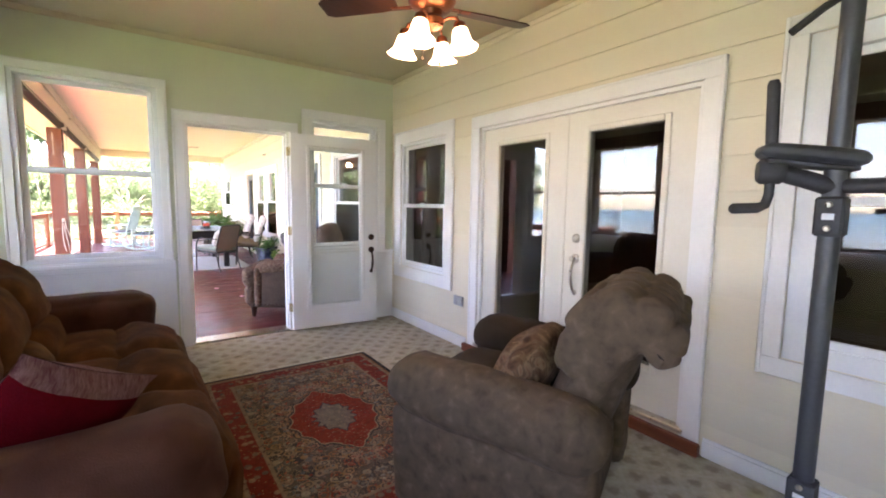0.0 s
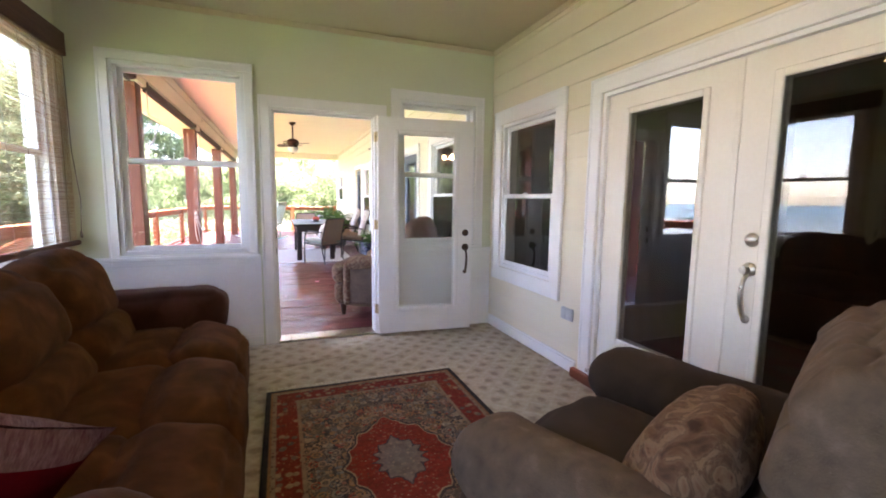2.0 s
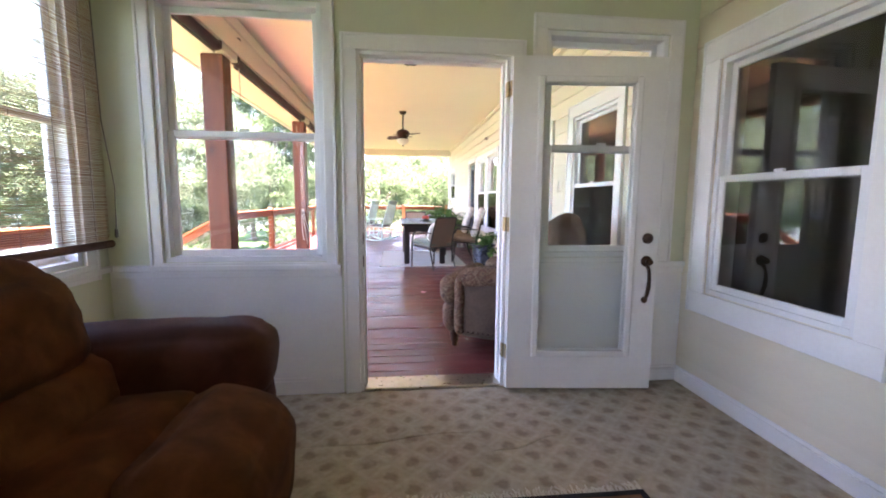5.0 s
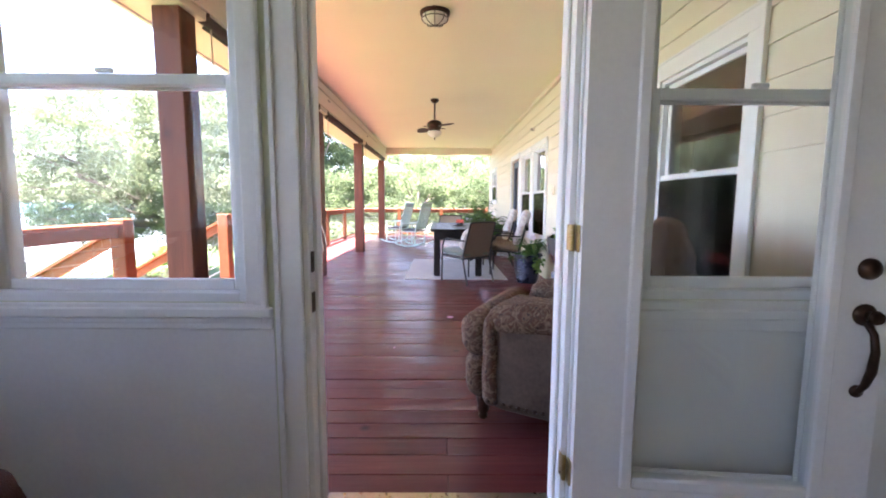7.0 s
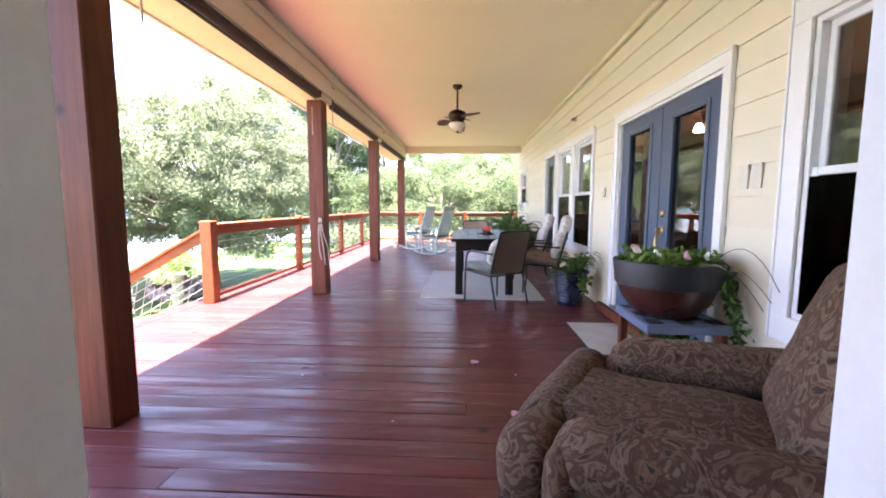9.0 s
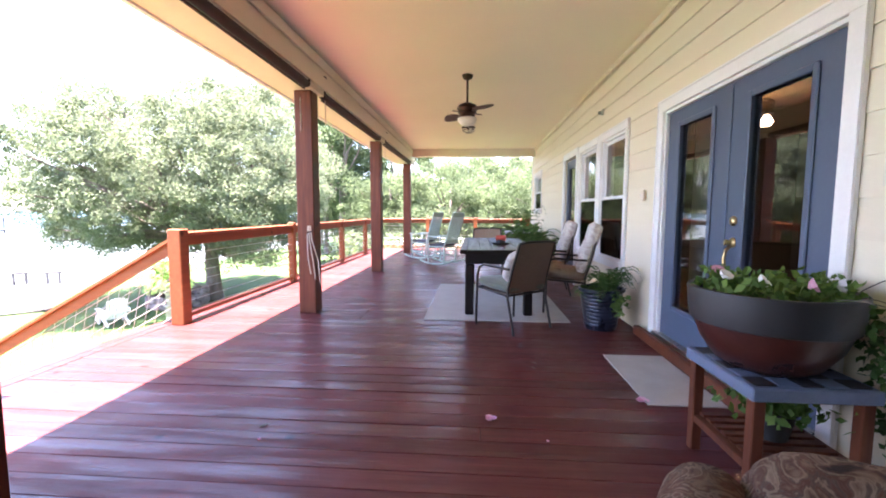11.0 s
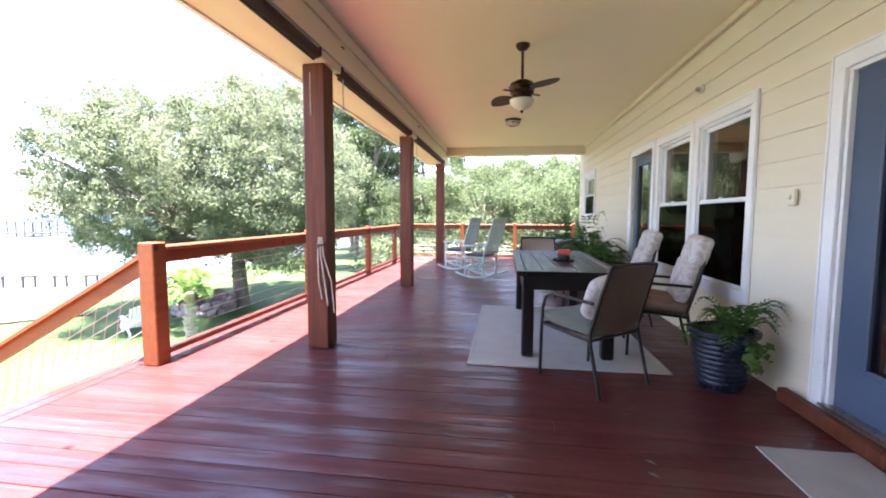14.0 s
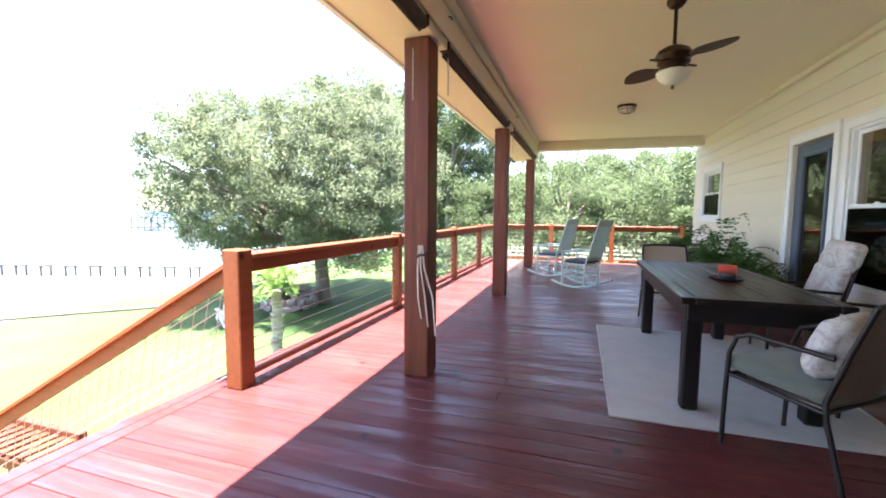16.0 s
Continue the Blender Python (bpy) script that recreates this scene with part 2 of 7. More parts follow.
def persian_mat(cx, cy, hx, hy):
    """A knotted rug: dark edge, red border with rosettes, pale guard stripes, a busy field and a red medallion."""
    m, nt, b = node_mat("persian_rug_wool")
    geo = nt.nodes.new("ShaderNodeNewGeometry")
    sep = nt.nodes.new("ShaderNodeSeparateXYZ")
    nt.links.new(geo.outputs["Position"], sep.inputs[0])
    px = math_node(nt, "ABSOLUTE", math_node(nt, "SUBTRACT", sep.outputs[0], cx))
    py = math_node(nt, "ABSOLUTE", math_node(nt, "SUBTRACT", sep.outputs[1], cy))
    # mirrored coordinates make the pattern symmetric, as such rugs are
    mir = nt.nodes.new("ShaderNodeCombineXYZ")
    nt.links.new(px, mir.inputs[0])
    nt.links.new(py, mir.inputs[1])
    edge = math_node(nt, "MINIMUM", math_node(nt, "SUBTRACT", hx, px), math_node(nt, "SUBTRACT", hy, py))

    def vor(scale, feature="F1"):
        n = nt.nodes.new("ShaderNodeTexVoronoi")
        n.feature = feature
        n.inputs["Scale"].default_value = scale
        nt.links.new(mir.outputs[0], n.inputs["Vector"])
        return n
    warp = nt.nodes.new("ShaderNodeTexNoise")
    warp.inputs["Scale"].default_value = 14
    warp.inputs["Detail"].default_value = 3
    nt.links.new(mir.outputs[0], warp.inputs["Vector"])
    cells = vor(20)
    small = vor(44)
    sepc = nt.nodes.new("ShaderNodeSeparateColor")
    nt.links.new(cells.outputs["Color"], sepc.inputs[0])
    flower = ramp(nt, sepc.outputs[0], [(0.0, (0.26, 0.16, 0.07)), (0.22, (0.22, 0.028, 0.02)), (0.42, (0.33, 0.26, 0.17)), (0.6, (0.10, 0.12, 0.12)), (0.78, (0.30, 0.17, 0.07)), (1.0, (0.27, 0.20, 0.14))])
    ground = ramp(nt, warp.outputs["Fac"], [(0.35, (0.045, 0.038, 0.04)), (0.65, (0.13, 0.10, 0.075))])
    ring = math_node(nt, "SINE", math_node(nt, "MULTIPLY", cells.outputs["Distance"], 16.0))
    mask = ramp(nt, math_node(nt, "ADD", math_node(nt, "MULTIPLY", ring, 0.3), math_node(nt, "SUBTRACT", 0.72, math_node(nt, "MULTIPLY", cells.outputs["Distance"], 0.75))), [(0.3, (0, 0, 0)), (0.45, (1, 1, 1))])
    field = mix_rgb(nt, mask, ground, flower)
    vine = math_node(nt, "ABSOLUTE", math_node(nt, "SUBTRACT", math_node(nt, "FRACT", math_node(nt, "MULTIPLY", warp.outputs["Fac"], 7.0)), 0.5))
    field = mix_rgb(nt, ramp(nt, vine, [(0.05, (1, 1, 1)), (0.1, (0, 0, 0))]), field, (0.30, 0.21, 0.13))
    # fine blossoms strewn over the field
    blos = vor(34)
    sepb = nt.nodes.new("ShaderNodeSeparateColor")
    nt.links.new(blos.outputs["Color"], sepb.inputs[0])
    btone = ramp(nt, sepb.outputs[1], [(0.0, (0.36, 0.27, 0.17)), (0.3, (0.30, 0.055, 0.03)), (0.55, (0.40, 0.32, 0.22)), (0.8, (0.13, 0.16, 0.17)), (1.0, (0.34, 0.17, 0.06))])
    bmask = ramp(nt, blos.outputs["Distance"], [(0.30, (1, 1, 1)), (0.38, (0, 0, 0))])
    field = mix_rgb(nt, math_node(nt, "MULTIPLY", bmask, ramp(nt, sepb.outputs[0], [(0.35, (0, 0, 0)), (0.4, (1, 1, 1))])), field, btone)
    eye = ramp(nt, blos.outputs["Distance"], [(0.10, (1, 1, 1)), (0.15, (0, 0, 0))])
    field = mix_rgb(nt, eye, field, (0.07, 0.03, 0.03))
    # medallion: a lobed red lozenge, a busy ground inside it, and a pale rosette
    mx_ = math_node(nt, "POWER", math_node(nt, "MULTIPLY", px, 1 / 0.27), 1.45)
    my_ = math_node(nt, "POWER", math_node(nt, "MULTIPLY", py, 1 / 0.40), 1.45)
    ang = math_node(nt, "ARCTAN2", py, px)
    lob = math_node(nt, "MULTIPLY", math_node(nt, "ABSOLUTE", math_node(nt, "SINE", math_node(nt, "MULTIPLY", ang, 6.0))), 0.12)
    rad = math_node(nt, "ADD", math_node(nt, "ADD", mx_, my_), lob)
    rad = math_node(nt, "ADD", rad, math_node(nt, "MULTIPLY", math_node(nt, "SUBTRACT", warp.outputs["Fac"], 0.5), 0.35))
    fleck = ramp(nt, small.outputs["Distance"], [(0.22, (1, 1, 1)), (0.34, (0, 0, 0))])
    redground = mix_rgb(nt, fleck, (0.23, 0.030, 0.018), mix_rgb(nt, sepb.outputs[0], (0.36, 0.15, 0.08), (0.14, 0.05, 0.04)))
    redground = mix_rgb(nt, eye, redground, (0.40, 0.28, 0.17))
    greyground = mix_rgb(nt, fleck, (0.19, 0.16, 0.125), mix_rgb(nt, sepb.outputs[1], (0.34, 0.27, 0.18), (0.12, 0.11, 0.11)))
    rad = math_node(nt, "MULTIPLY", rad, 0.5)
    for lim, tone in ((1.12, (0.055, 0.045, 0.045)), (1.06, (0.33, 0.24, 0.15)), (1.02, redground), (0.42, (0.055, 0.05, 0.055)), (0.38, greyground)):
        field = mix_rgb(nt, ramp(nt, rad, [(lim / 2 - 0.01, (1, 1, 1)), (lim / 2, (0, 0, 0))]), field, tone)
    # golden corners of the field
    crn = math_node(nt, "ADD", math_node(nt, "SUBTRACT", hx, px), math_node(nt, "MULTIPLY", math_node(nt, "SUBTRACT", hy, py), 0.7))
    crn = math_node(nt, "ADD", crn, math_node(nt, "MULTIPLY", warp.outputs["Fac"], 0.3))
    gold = mix_rgb(nt, bmask, mix_rgb(nt, mask, (0.17, 0.10, 0.045), (0.26, 0.18, 0.11)), btone)
    field = mix_rgb(nt, ramp(nt, crn, [(0.62, (1, 1, 1)), (0.65, (0, 0, 0))]), field, gold)
    # borders, from the field outward
    bcells = mix_rgb(nt, ramp(nt, cells.outputs["Distance"], [(0.30, (1, 1, 1)), (0.40, (0, 0, 0))]), (0.20, 0.026, 0.017), mix_rgb(nt, sepc.outputs[1], (0.06, 0.05, 0.055), (0.36, 0.23, 0.13)))
    bcells = mix_rgb(nt, ramp(nt, small.outputs["Distance"], [(0.16, (1, 1, 1)), (0.24, (0, 0, 0))]), bcells, (0.33, 0.17, 0.08))

    def band(lim, inner, outer):
        return mix_rgb(nt, ramp(nt, edge, [(lim - 0.002, (0, 0, 0)), (lim + 0.002, (1, 1, 1))]), outer, inner)
    tick = mix_rgb(nt, ramp(nt, small.outputs["Distance"], [(0.2, (0, 0, 0)), (0.4, (1, 1, 1))]), (0.13, 0.05, 0.04), (0.27, 0.19, 0.12))
    col = band(0.200, field, tick)
    col = band(0.18, col, bcells)
    col = band(0.065, col, tick)
    col = band(0.043, col, (0.25, 0.13, 0.06))
    col = band(0.03, col, (0.03, 0.03, 0.032))
    worn = noise_tex(nt, geo.outputs["Position"], 30, 4, 0.7)
    col = mix_rgb(nt, 0.5, col, mix_rgb(nt, ramp(nt, worn, [(0.35, (0, 0, 0)), (0.65, (1, 1, 1))]), (0.35, 0.33, 0.33), (1.1, 1.05, 1.0)), "MULTIPLY")
    fine = noise_tex(nt, geo.outputs["Position"], 260, 2)
    col = mix_rgb(nt, 0.35, col, mix_rgb(nt, fine, (0.35, 0.35, 0.35), (1, 1, 1)), "MULTIPLY")
    nt.links.new(col, b.inputs["Base Color"])
    b.inputs["Roughness"].default_value = 0.92
    b.inputs["Specular IOR Level"].default_value = 0.15
    bump(nt, b, fine, 0.5, 0.006)
    return m


def blotch_mat(name, tones, scale=9.0, rough=0.85, sheen=0.3, swirl=True):
    """Upholstery woven in several blotched tones with dark curling lines."""
    m, nt, b = node_mat(name)
    v = coords(nt)
    w = nt.nodes.new("ShaderNodeTexNoise")
    w.inputs["Scale"].default_value = scale * 0.6
    w.inputs["Detail"].default_value = 4
    w.inputs["Distortion"].default_value = 1.6 if swirl else 0.3
    nt.links.new(v, w.inputs["Vector"])
    n = len(tones)
    col = ramp(nt, w.outputs["Fac"], [(0.28 + 0.44 * i / (n - 1), t) for i, t in enumerate(tones)])
    fine = noise_tex(nt, v, 220, 2)
    if swirl:
        k = math_node(nt, "ABSOLUTE", math_node(nt, "SUBTRACT", math_node(nt, "FRACT", math_node(nt, "MULTIPLY", w.outputs["Fac"], 5.0)), 0.5))
        col = mix_rgb(nt, ramp(nt, k, [(0.03, (0.5, 0.5, 0.5)), (0.12, (0, 0, 0))]), col, tones[0])
    col = mix_rgb(nt, 0.3, col, mix_rgb(nt, fine, (0.4, 0.4, 0.4), (1, 1, 1)), "MULTIPLY")
    nt.links.new(col, b.inputs["Base Color"])
    b.inputs["Roughness"].default_value = rough
    b.inputs["Sheen Weight"].default_value = sheen * 0.06
    b.inputs["Specular IOR Level"].default_value = 0.12
    bump(nt, b, fine, 0.4, 0.004)
    return m


M_WHITE = surface("white_gloss_paint", (0.74, 0.74, 0.72), (0.82, 0.82, 0.80), 3, 60, 0.38, relief=0.05)
M_SASH = surface("white_vinyl_sash", (0.70, 0.72, 0.73), (0.80, 0.81, 0.81), 4, 80, 0.35, relief=0.04)
M_GREEN = surface("pale_green_wall_paint", (0.585, 0.615, 0.455), (0.645, 0.67, 0.51), 1.6, 90, 0.6, relief=0.12)
M_SIDING = surface("cream_siding_paint", (0.69, 0.62, 0.465), (0.75, 0.685, 0.53), 1.8, 120, 0.55, relief=0.15, stretch=(1, 0.25, 1.5), vary=0.03)
M_CEIL = surface("tan_ceiling_paint", (0.56, 0.475, 0.335), (0.62, 0.53, 0.385), 1.0, 70, 0.7, relief=0.1)
M_DECKCEIL = surface("buff_porch_ceiling_paint", (0.82, 0.765, 0.585), (0.87, 0.815, 0.64), 0.8, 60, 0.62, relief=0.08)
M_BEAM = surface("cream_beam_paint", (0.68, 0.60, 0.44), (0.75, 0.67, 0.52), 2, 60, 0.55, relief=0.1)
# the unlit rooms' shade is put into this dark brown
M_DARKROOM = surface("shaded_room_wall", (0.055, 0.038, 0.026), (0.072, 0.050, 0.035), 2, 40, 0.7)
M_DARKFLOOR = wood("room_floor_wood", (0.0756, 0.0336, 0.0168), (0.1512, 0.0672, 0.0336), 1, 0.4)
M_DECK = wood("red_stained_deck", (0.066, 0.0115, 0.0100), (0.150, 0.039, 0.035), 0, 0.50, 0.16, 0.45, 30, knots=True, coat=0.36, scuff=True)
M_POST = wood("brown_stained_post", (0.062, 0.0160, 0.0085), (0.185, 0.058, 0.028), 2, 0.5, 0.1, 0.35, 24, knots=True)
M_RAIL = wood("cedar_stained_rail", (0.125, 0.036, 0.0125), (0.235, 0.078, 0.030), 1, 0.5, 0.1, 0.35, 24, knots=True)
M_STAIR = wood("stair_rail_stain", (0.175, 0.056, 0.021), (0.31, 0.115, 0.046), 0, 0.5, 0.1, 0.35, 24)
M_SILLWOOD = wood("red_threshold_wood", (0.12, 0.03, 0.015), (0.24, 0.075, 0.035), 1, 0.4)
M_CARPET = carpet_mat()
M_RUG = persian_mat(-1.505, -2.03, 0.645, 0.98)
M_FRINGE = surface("rug_fringe_cotton", (0.5, 0.46, 0.36), (0.65, 0.6, 0.5), 30, 200, 0.95)
M_GLASS = glass_mat("window_glass", ior=1.45)
M_GLASSH = glass_mat("house_glass", (0.66, 0.66, 0.67), 2.0, 1.0)
M_SCREEN = glass_mat("insect_screen", (0.14, 0.14, 0.155), 1.2, 0.4)
M_BLUE = surface("slate_blue_door_paint", (0.0586, 0.0865, 0.1395), (0.0753, 0.1060, 0.1618), 3, 70, 0.42, relief=0.08)
M_FRENCH = surface("cream_door_paint", (0.66, 0.63, 0.54), (0.73, 0.70, 0.61), 3, 70, 0.42, relief=0.06)
M_BRASS = surface("aged_brass", (0.35, 0.26, 0.11), (0.52, 0.40, 0.2), 30, 120, 0.3, 1.0)
M_NICKEL = surface("satin_nickel", (0.45, 0.42, 0.36), (0.6, 0.57, 0.5), 30, 120, 0.3, 1.0)
M_BRONZE = surface("oil_rubbed_bronze", (0.035, 0.022, 0.016), (0.075, 0.042, 0.028), 20, 90, 0.35, 0.8)
M_COPPER = surface("antique_copper", (0.16, 0.05, 0.025), (0.30, 0.10, 0.045), 15, 80, 0.3, 0.8)
M_BLADE = wood("dark_fan_blade", (0.030, 0.012, 0.009), (0.07, 0.028, 0.02), 0, 0.35, 0.05, 0.1)
M_WICKER = surface("brown_wicker_blade", (0.035, 0.022, 0.016), (0.09, 0.055, 0.035), 60, 160, 0.6, relief=0.8)
M_LAMP = lamp_mat("lit_frosted_shade", (1.0, 0.74, 0.38), 0.30)
M_ROOMLAMP = lamp_mat("lit_amber_shade", (1.0, 0.66, 0.28), 9.0)
M_GLOBE = surface("unlit_frosted_glass", (0.72, 0.68, 0.58), (0.80, 0.76, 0.66), 8, 60, 0.35)
M_SOFA = blotch_mat("brown_microfibre", [(0.052, 0.0182, 0.0053), (0.085, 0.0312, 0.0098), (0.132, 0.0515, 0.0172)], 14, 0.9, 0.15, swirl=False)
M_SOFAARM = blotch_mat("brown_bonded_hide", [(0.044, 0.0145, 0.0080), (0.066, 0.0238, 0.0136), (0.105, 0.044, 0.028)], 9, 0.62, 0.25, swirl=False)
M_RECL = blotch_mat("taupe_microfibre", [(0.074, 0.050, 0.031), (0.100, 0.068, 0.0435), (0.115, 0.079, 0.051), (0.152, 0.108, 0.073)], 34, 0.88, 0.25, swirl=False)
# darkened copy of the taupe cloth: shade painted on seat and right arm
M_RECLSHADE = blotch_mat("taupe_microfibre_shaded", [(0.026, 0.0155, 0.0085), (0.036, 0.022, 0.0125), (0.052, 0.033, 0.020)], 9, 0.88, 0.35, swirl=False)
M_TAPESTRY = blotch_mat("brown_tapestry", [(0.050, 0.022, 0.012), (0.115, 0.058, 0.030), (0.20, 0.125, 0.07), (0.15, 0.058, 0.027)], 22, 0.9, 0.3)
M_RED = surface("red_cushion_cloth", (0.0680, 0.0010, 0.0036), (0.1040, 0.0020, 0.0056), 12, 180, 0.9, relief=0.4, spec=0.08)
M_KNIT = surface("knitted_stripe_yarn", (0.075, 0.006, 0.010), (0.20, 0.11, 0.095), 30, 70, 0.95, relief=0.8, stretch=(3, 1, 0.6), dist=0.01)
M_PAISLEY = blotch_mat("paisley_chenille", [(0.030, 0.020, 0.018), (0.088, 0.047, 0.032), (0.19, 0.135, 0.092), (0.085, 0.038, 0.026), (0.16, 0.105, 0.068), (0.042, 0.032, 0.034)], 23, 0.92, 0.25)
M_CHAIRBACK = surface("plain_brown_chenille", (0.058, 0.040, 0.031), (0.118, 0.084, 0.064), 7, 60, 0.92, relief=0.5, sheen=0.05, spec=0.12)
M_DARKLEG = wood("dark_turned_leg", (0.03, 0.012, 0.008), (0.06, 0.03, 0.018), 2, 0.35)
M_TABLE = wood("dark_oiled_table", (0.0064, 0.0042, 0.0034), (0.0180, 0.0128, 0.0097), 1, 0.45, 0.1, 0.5, 30, coat=0.15)
M_TABLEB = wood("black_brown_table_base", (0.0063, 0.0043, 0.0039), (0.0157, 0.0110, 0.0090), 2, 0.45)
M_METAL = surface("dark_powder_coat", (0.0171, 0.0137, 0.0118), (0.0294, 0.0235, 0.0196), 12, 120, 0.42, 0.5)
M_SLING = surface("brown_sling_mesh", (0.1238, 0.0780, 0.0495), (0.1904, 0.1256, 0.0838), 60, 260, 0.7, relief=0.8)
M_SLINGL = surface("tan_sling_mesh", (0.30, 0.22, 0.16), (0.38, 0.29, 0.22), 60, 260, 0.7, relief=0.8)
M_OLIVE = surface("sage_seat_cloth", (0.080, 0.092, 0.066), (0.120, 0.134, 0.098), 9, 150, 0.9, relief=0.4, sheen=0.2)
M_FLORAL = blotch_mat("faded_floral_cushion", [(0.30, 0.24, 0.22), (0.56, 0.52, 0.46), (0.62, 0.58, 0.52), (0.40, 0.34, 0.31), (0.58, 0.54, 0.49)], 12, 0.9, 0.1)
M_TANSEAT = blotch_mat("tan_seat_cushion", [(0.17, 0.115, 0.078), (0.27, 0.20, 0.14), (0.22, 0.16, 0.11)], 12, 0.9, 0.1)
M_SHEER = leaf_mat("sheer_white_voile", (0.70, 0.70, 0.70), (0.80, 0.80, 0.79), 0.5)
M_MATCLOTH = surface("oatmeal_woven_mat", (0.36, 0.33, 0.285), (0.44, 0.41, 0.355), 5, 150, 0.95, relief=0.6)
M_MINT = surface("mint_chair_paint", (0.33, 0.45, 0.39), (0.42, 0.54, 0.475), 8, 80, 0.5)
M_POTBLUE = surface("midnight_glazed_metal", (0.0154, 0.0196, 0.0350), (0.0385, 0.0455, 0.0735), 9, 60, 0.28, 0.45, relief=0.15)
M_POTRIM = surface("charcoal_planter_band", (0.0099, 0.0099, 0.0109), (0.0149, 0.0149, 0.0158), 10, 90, 0.55)
M_POTRED = surface("oxblood_planter_body", (0.0350, 0.0098, 0.0070), (0.0700, 0.0196, 0.0126), 8, 70, 0.3)
M_TERRA = surface("black_planter", (0.0180, 0.0180, 0.0180), (0.0330, 0.0330, 0.0312), 10, 70, 0.6)
M_STANDBLUE = surface("blue_tile_stand_paint", (0.0900, 0.1275, 0.1950), (0.1275, 0.1650, 0.2400), 14, 90, 0.45)
M_SOIL = surface("potting_soil", (0.025, 0.017, 0.012), (0.06, 0.042, 0.03), 60, 200, 0.95, relief=1.0)
M_SHADE = surface("woven_reed_shade", (0.21, 0.105, 0.055), (0.50, 0.32, 0.20), 5, 70, 0.8, stretch=(8, 0.6, 8), relief=0.6, vary=0.0)
M_VALANCE = surface("dark_reed_valance", (0.075, 0.035, 0.02), (0.15, 0.07, 0.042), 10, 60, 0.8, stretch=(1, 0.3, 6), relief=0.8)
M_CORD = surface("grey_cord", (0.13, 0.11, 0.1), (0.2, 0.18, 0.16), 40, 200, 0.9)
M_ROPE = surface("weathered_rope", (0.42, 0.34, 0.26), (0.6, 0.52, 0.42), 50, 200, 0.9)
M_ROLLER = surface("dark_rolled_screen", (0.028, 0.018, 0.014), (0.06, 0.036, 0.026), 6, 80, 0.7)
M_WIRE = surface("galvanised_wire", (0.34, 0.36, 0.34), (0.46, 0.47, 0.45), 20, 90, 0.4, 0.6)
M_STEEL = surface("grey_gym_paint", (0.0468, 0.0504, 0.0540), (0.0684, 0.0720, 0.0756), 6, 80, 0.4, 0.3)
M_BLACK = surface("black_rubber", (0.02, 0.02, 0.022), (0.045, 0.045, 0.047), 12, 120, 0.65)
M_PLASTIC = surface("grey_socket_plastic", (0.36, 0.37, 0.38), (0.46, 0.47, 0.48), 10, 80, 0.4)
M_IVORY = surface("ivory_plastic", (0.62, 0.58, 0.47), (0.70, 0.66, 0.55), 10, 80, 0.4)
M_FERN = leaf_mat("fern_leaf", (0.030, 0.075, 0.020), (0.085, 0.17, 0.045), 0.25)
M_BRIGHT = leaf_mat("bright_leaf", (0.055, 0.12, 0.028), (0.15, 0.25, 0.06), 0.3)
M_OAK = leaf_mat("oak_leaf", (0.105, 0.135, 0.085), (0.195, 0.228, 0.158), 0.6)
M_WOODS = leaf_mat("woodland_leaf", (0.080, 0.116, 0.062), (0.155, 0.20, 0.115), 0.6)
M_PINE = leaf_mat("dark_wood_leaf", (0.035, 0.06, 0.028), (0.095, 0.135, 0.06), 0.3)
M_BARK = surface("grey_bark", (0.085, 0.070, 0.055), (0.20, 0.17, 0.14), 9, 40, 0.9, relief=1.0, stretch=(1, 1, 0.25), dist=0.03)
M_PALMBARK = surface("pale_palm_trunk", (0.30, 0.25, 0.19), (0.52, 0.46, 0.38), 14, 50, 0.9, relief=1.0, stretch=(1, 1, 2), dist=0.03)
M_STONE = surface("rough_fieldstone", (0.11, 0.095, 0.085), (0.30, 0.25, 0.22), 5, 40, 0.9, relief=0.8, vary=0.35)
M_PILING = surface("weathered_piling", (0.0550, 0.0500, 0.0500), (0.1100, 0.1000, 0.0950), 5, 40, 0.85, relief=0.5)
M_LAWNCHAIR = surface("white_lawn_chair_paint", (0.70, 0.70, 0.69), (0.80, 0.80, 0.78), 5, 60, 0.5)
M_PETAL = surface("pink_petal", (0.60, 0.26, 0.38), (0.75, 0.42, 0.52), 30, 100, 0.7)
M_LANTERNRED = surface("red_candle_wax", (0.42, 0.045, 0.022), (0.55, 0.08, 0.04), 12, 80, 0.5)


def ground_mat():
    m, nt, b = node_mat("mown_grass")
    geo = nt.nodes.new("ShaderNodeNewGeometry")
    big = noise_tex(nt, geo.outputs["Position"], 0.25, 5)
    fine = noise_tex(nt, geo.outputs["Position"], 22, 4, 0.7)
    f = math_node(nt, "ADD", math_node(nt, "MULTIPLY", big, 0.6), math_node(nt, "MULTIPLY", fine, 0.4))
    col = ramp(nt, f, [(0.3, (0.026, 0.062, 0.015)), (0.55, (0.053, 0.100, 0.029)), (0.75, (0.090, 0.134, 0.053))])
    nt.links.new(col, b.inputs["Base Color"])
    b.inputs["Roughness"].default_value = 0.9
    b.inputs["Specular IOR Level"].default_value = 0.2
    bump(nt, b, fine, 0.8, 0.05)
    return m


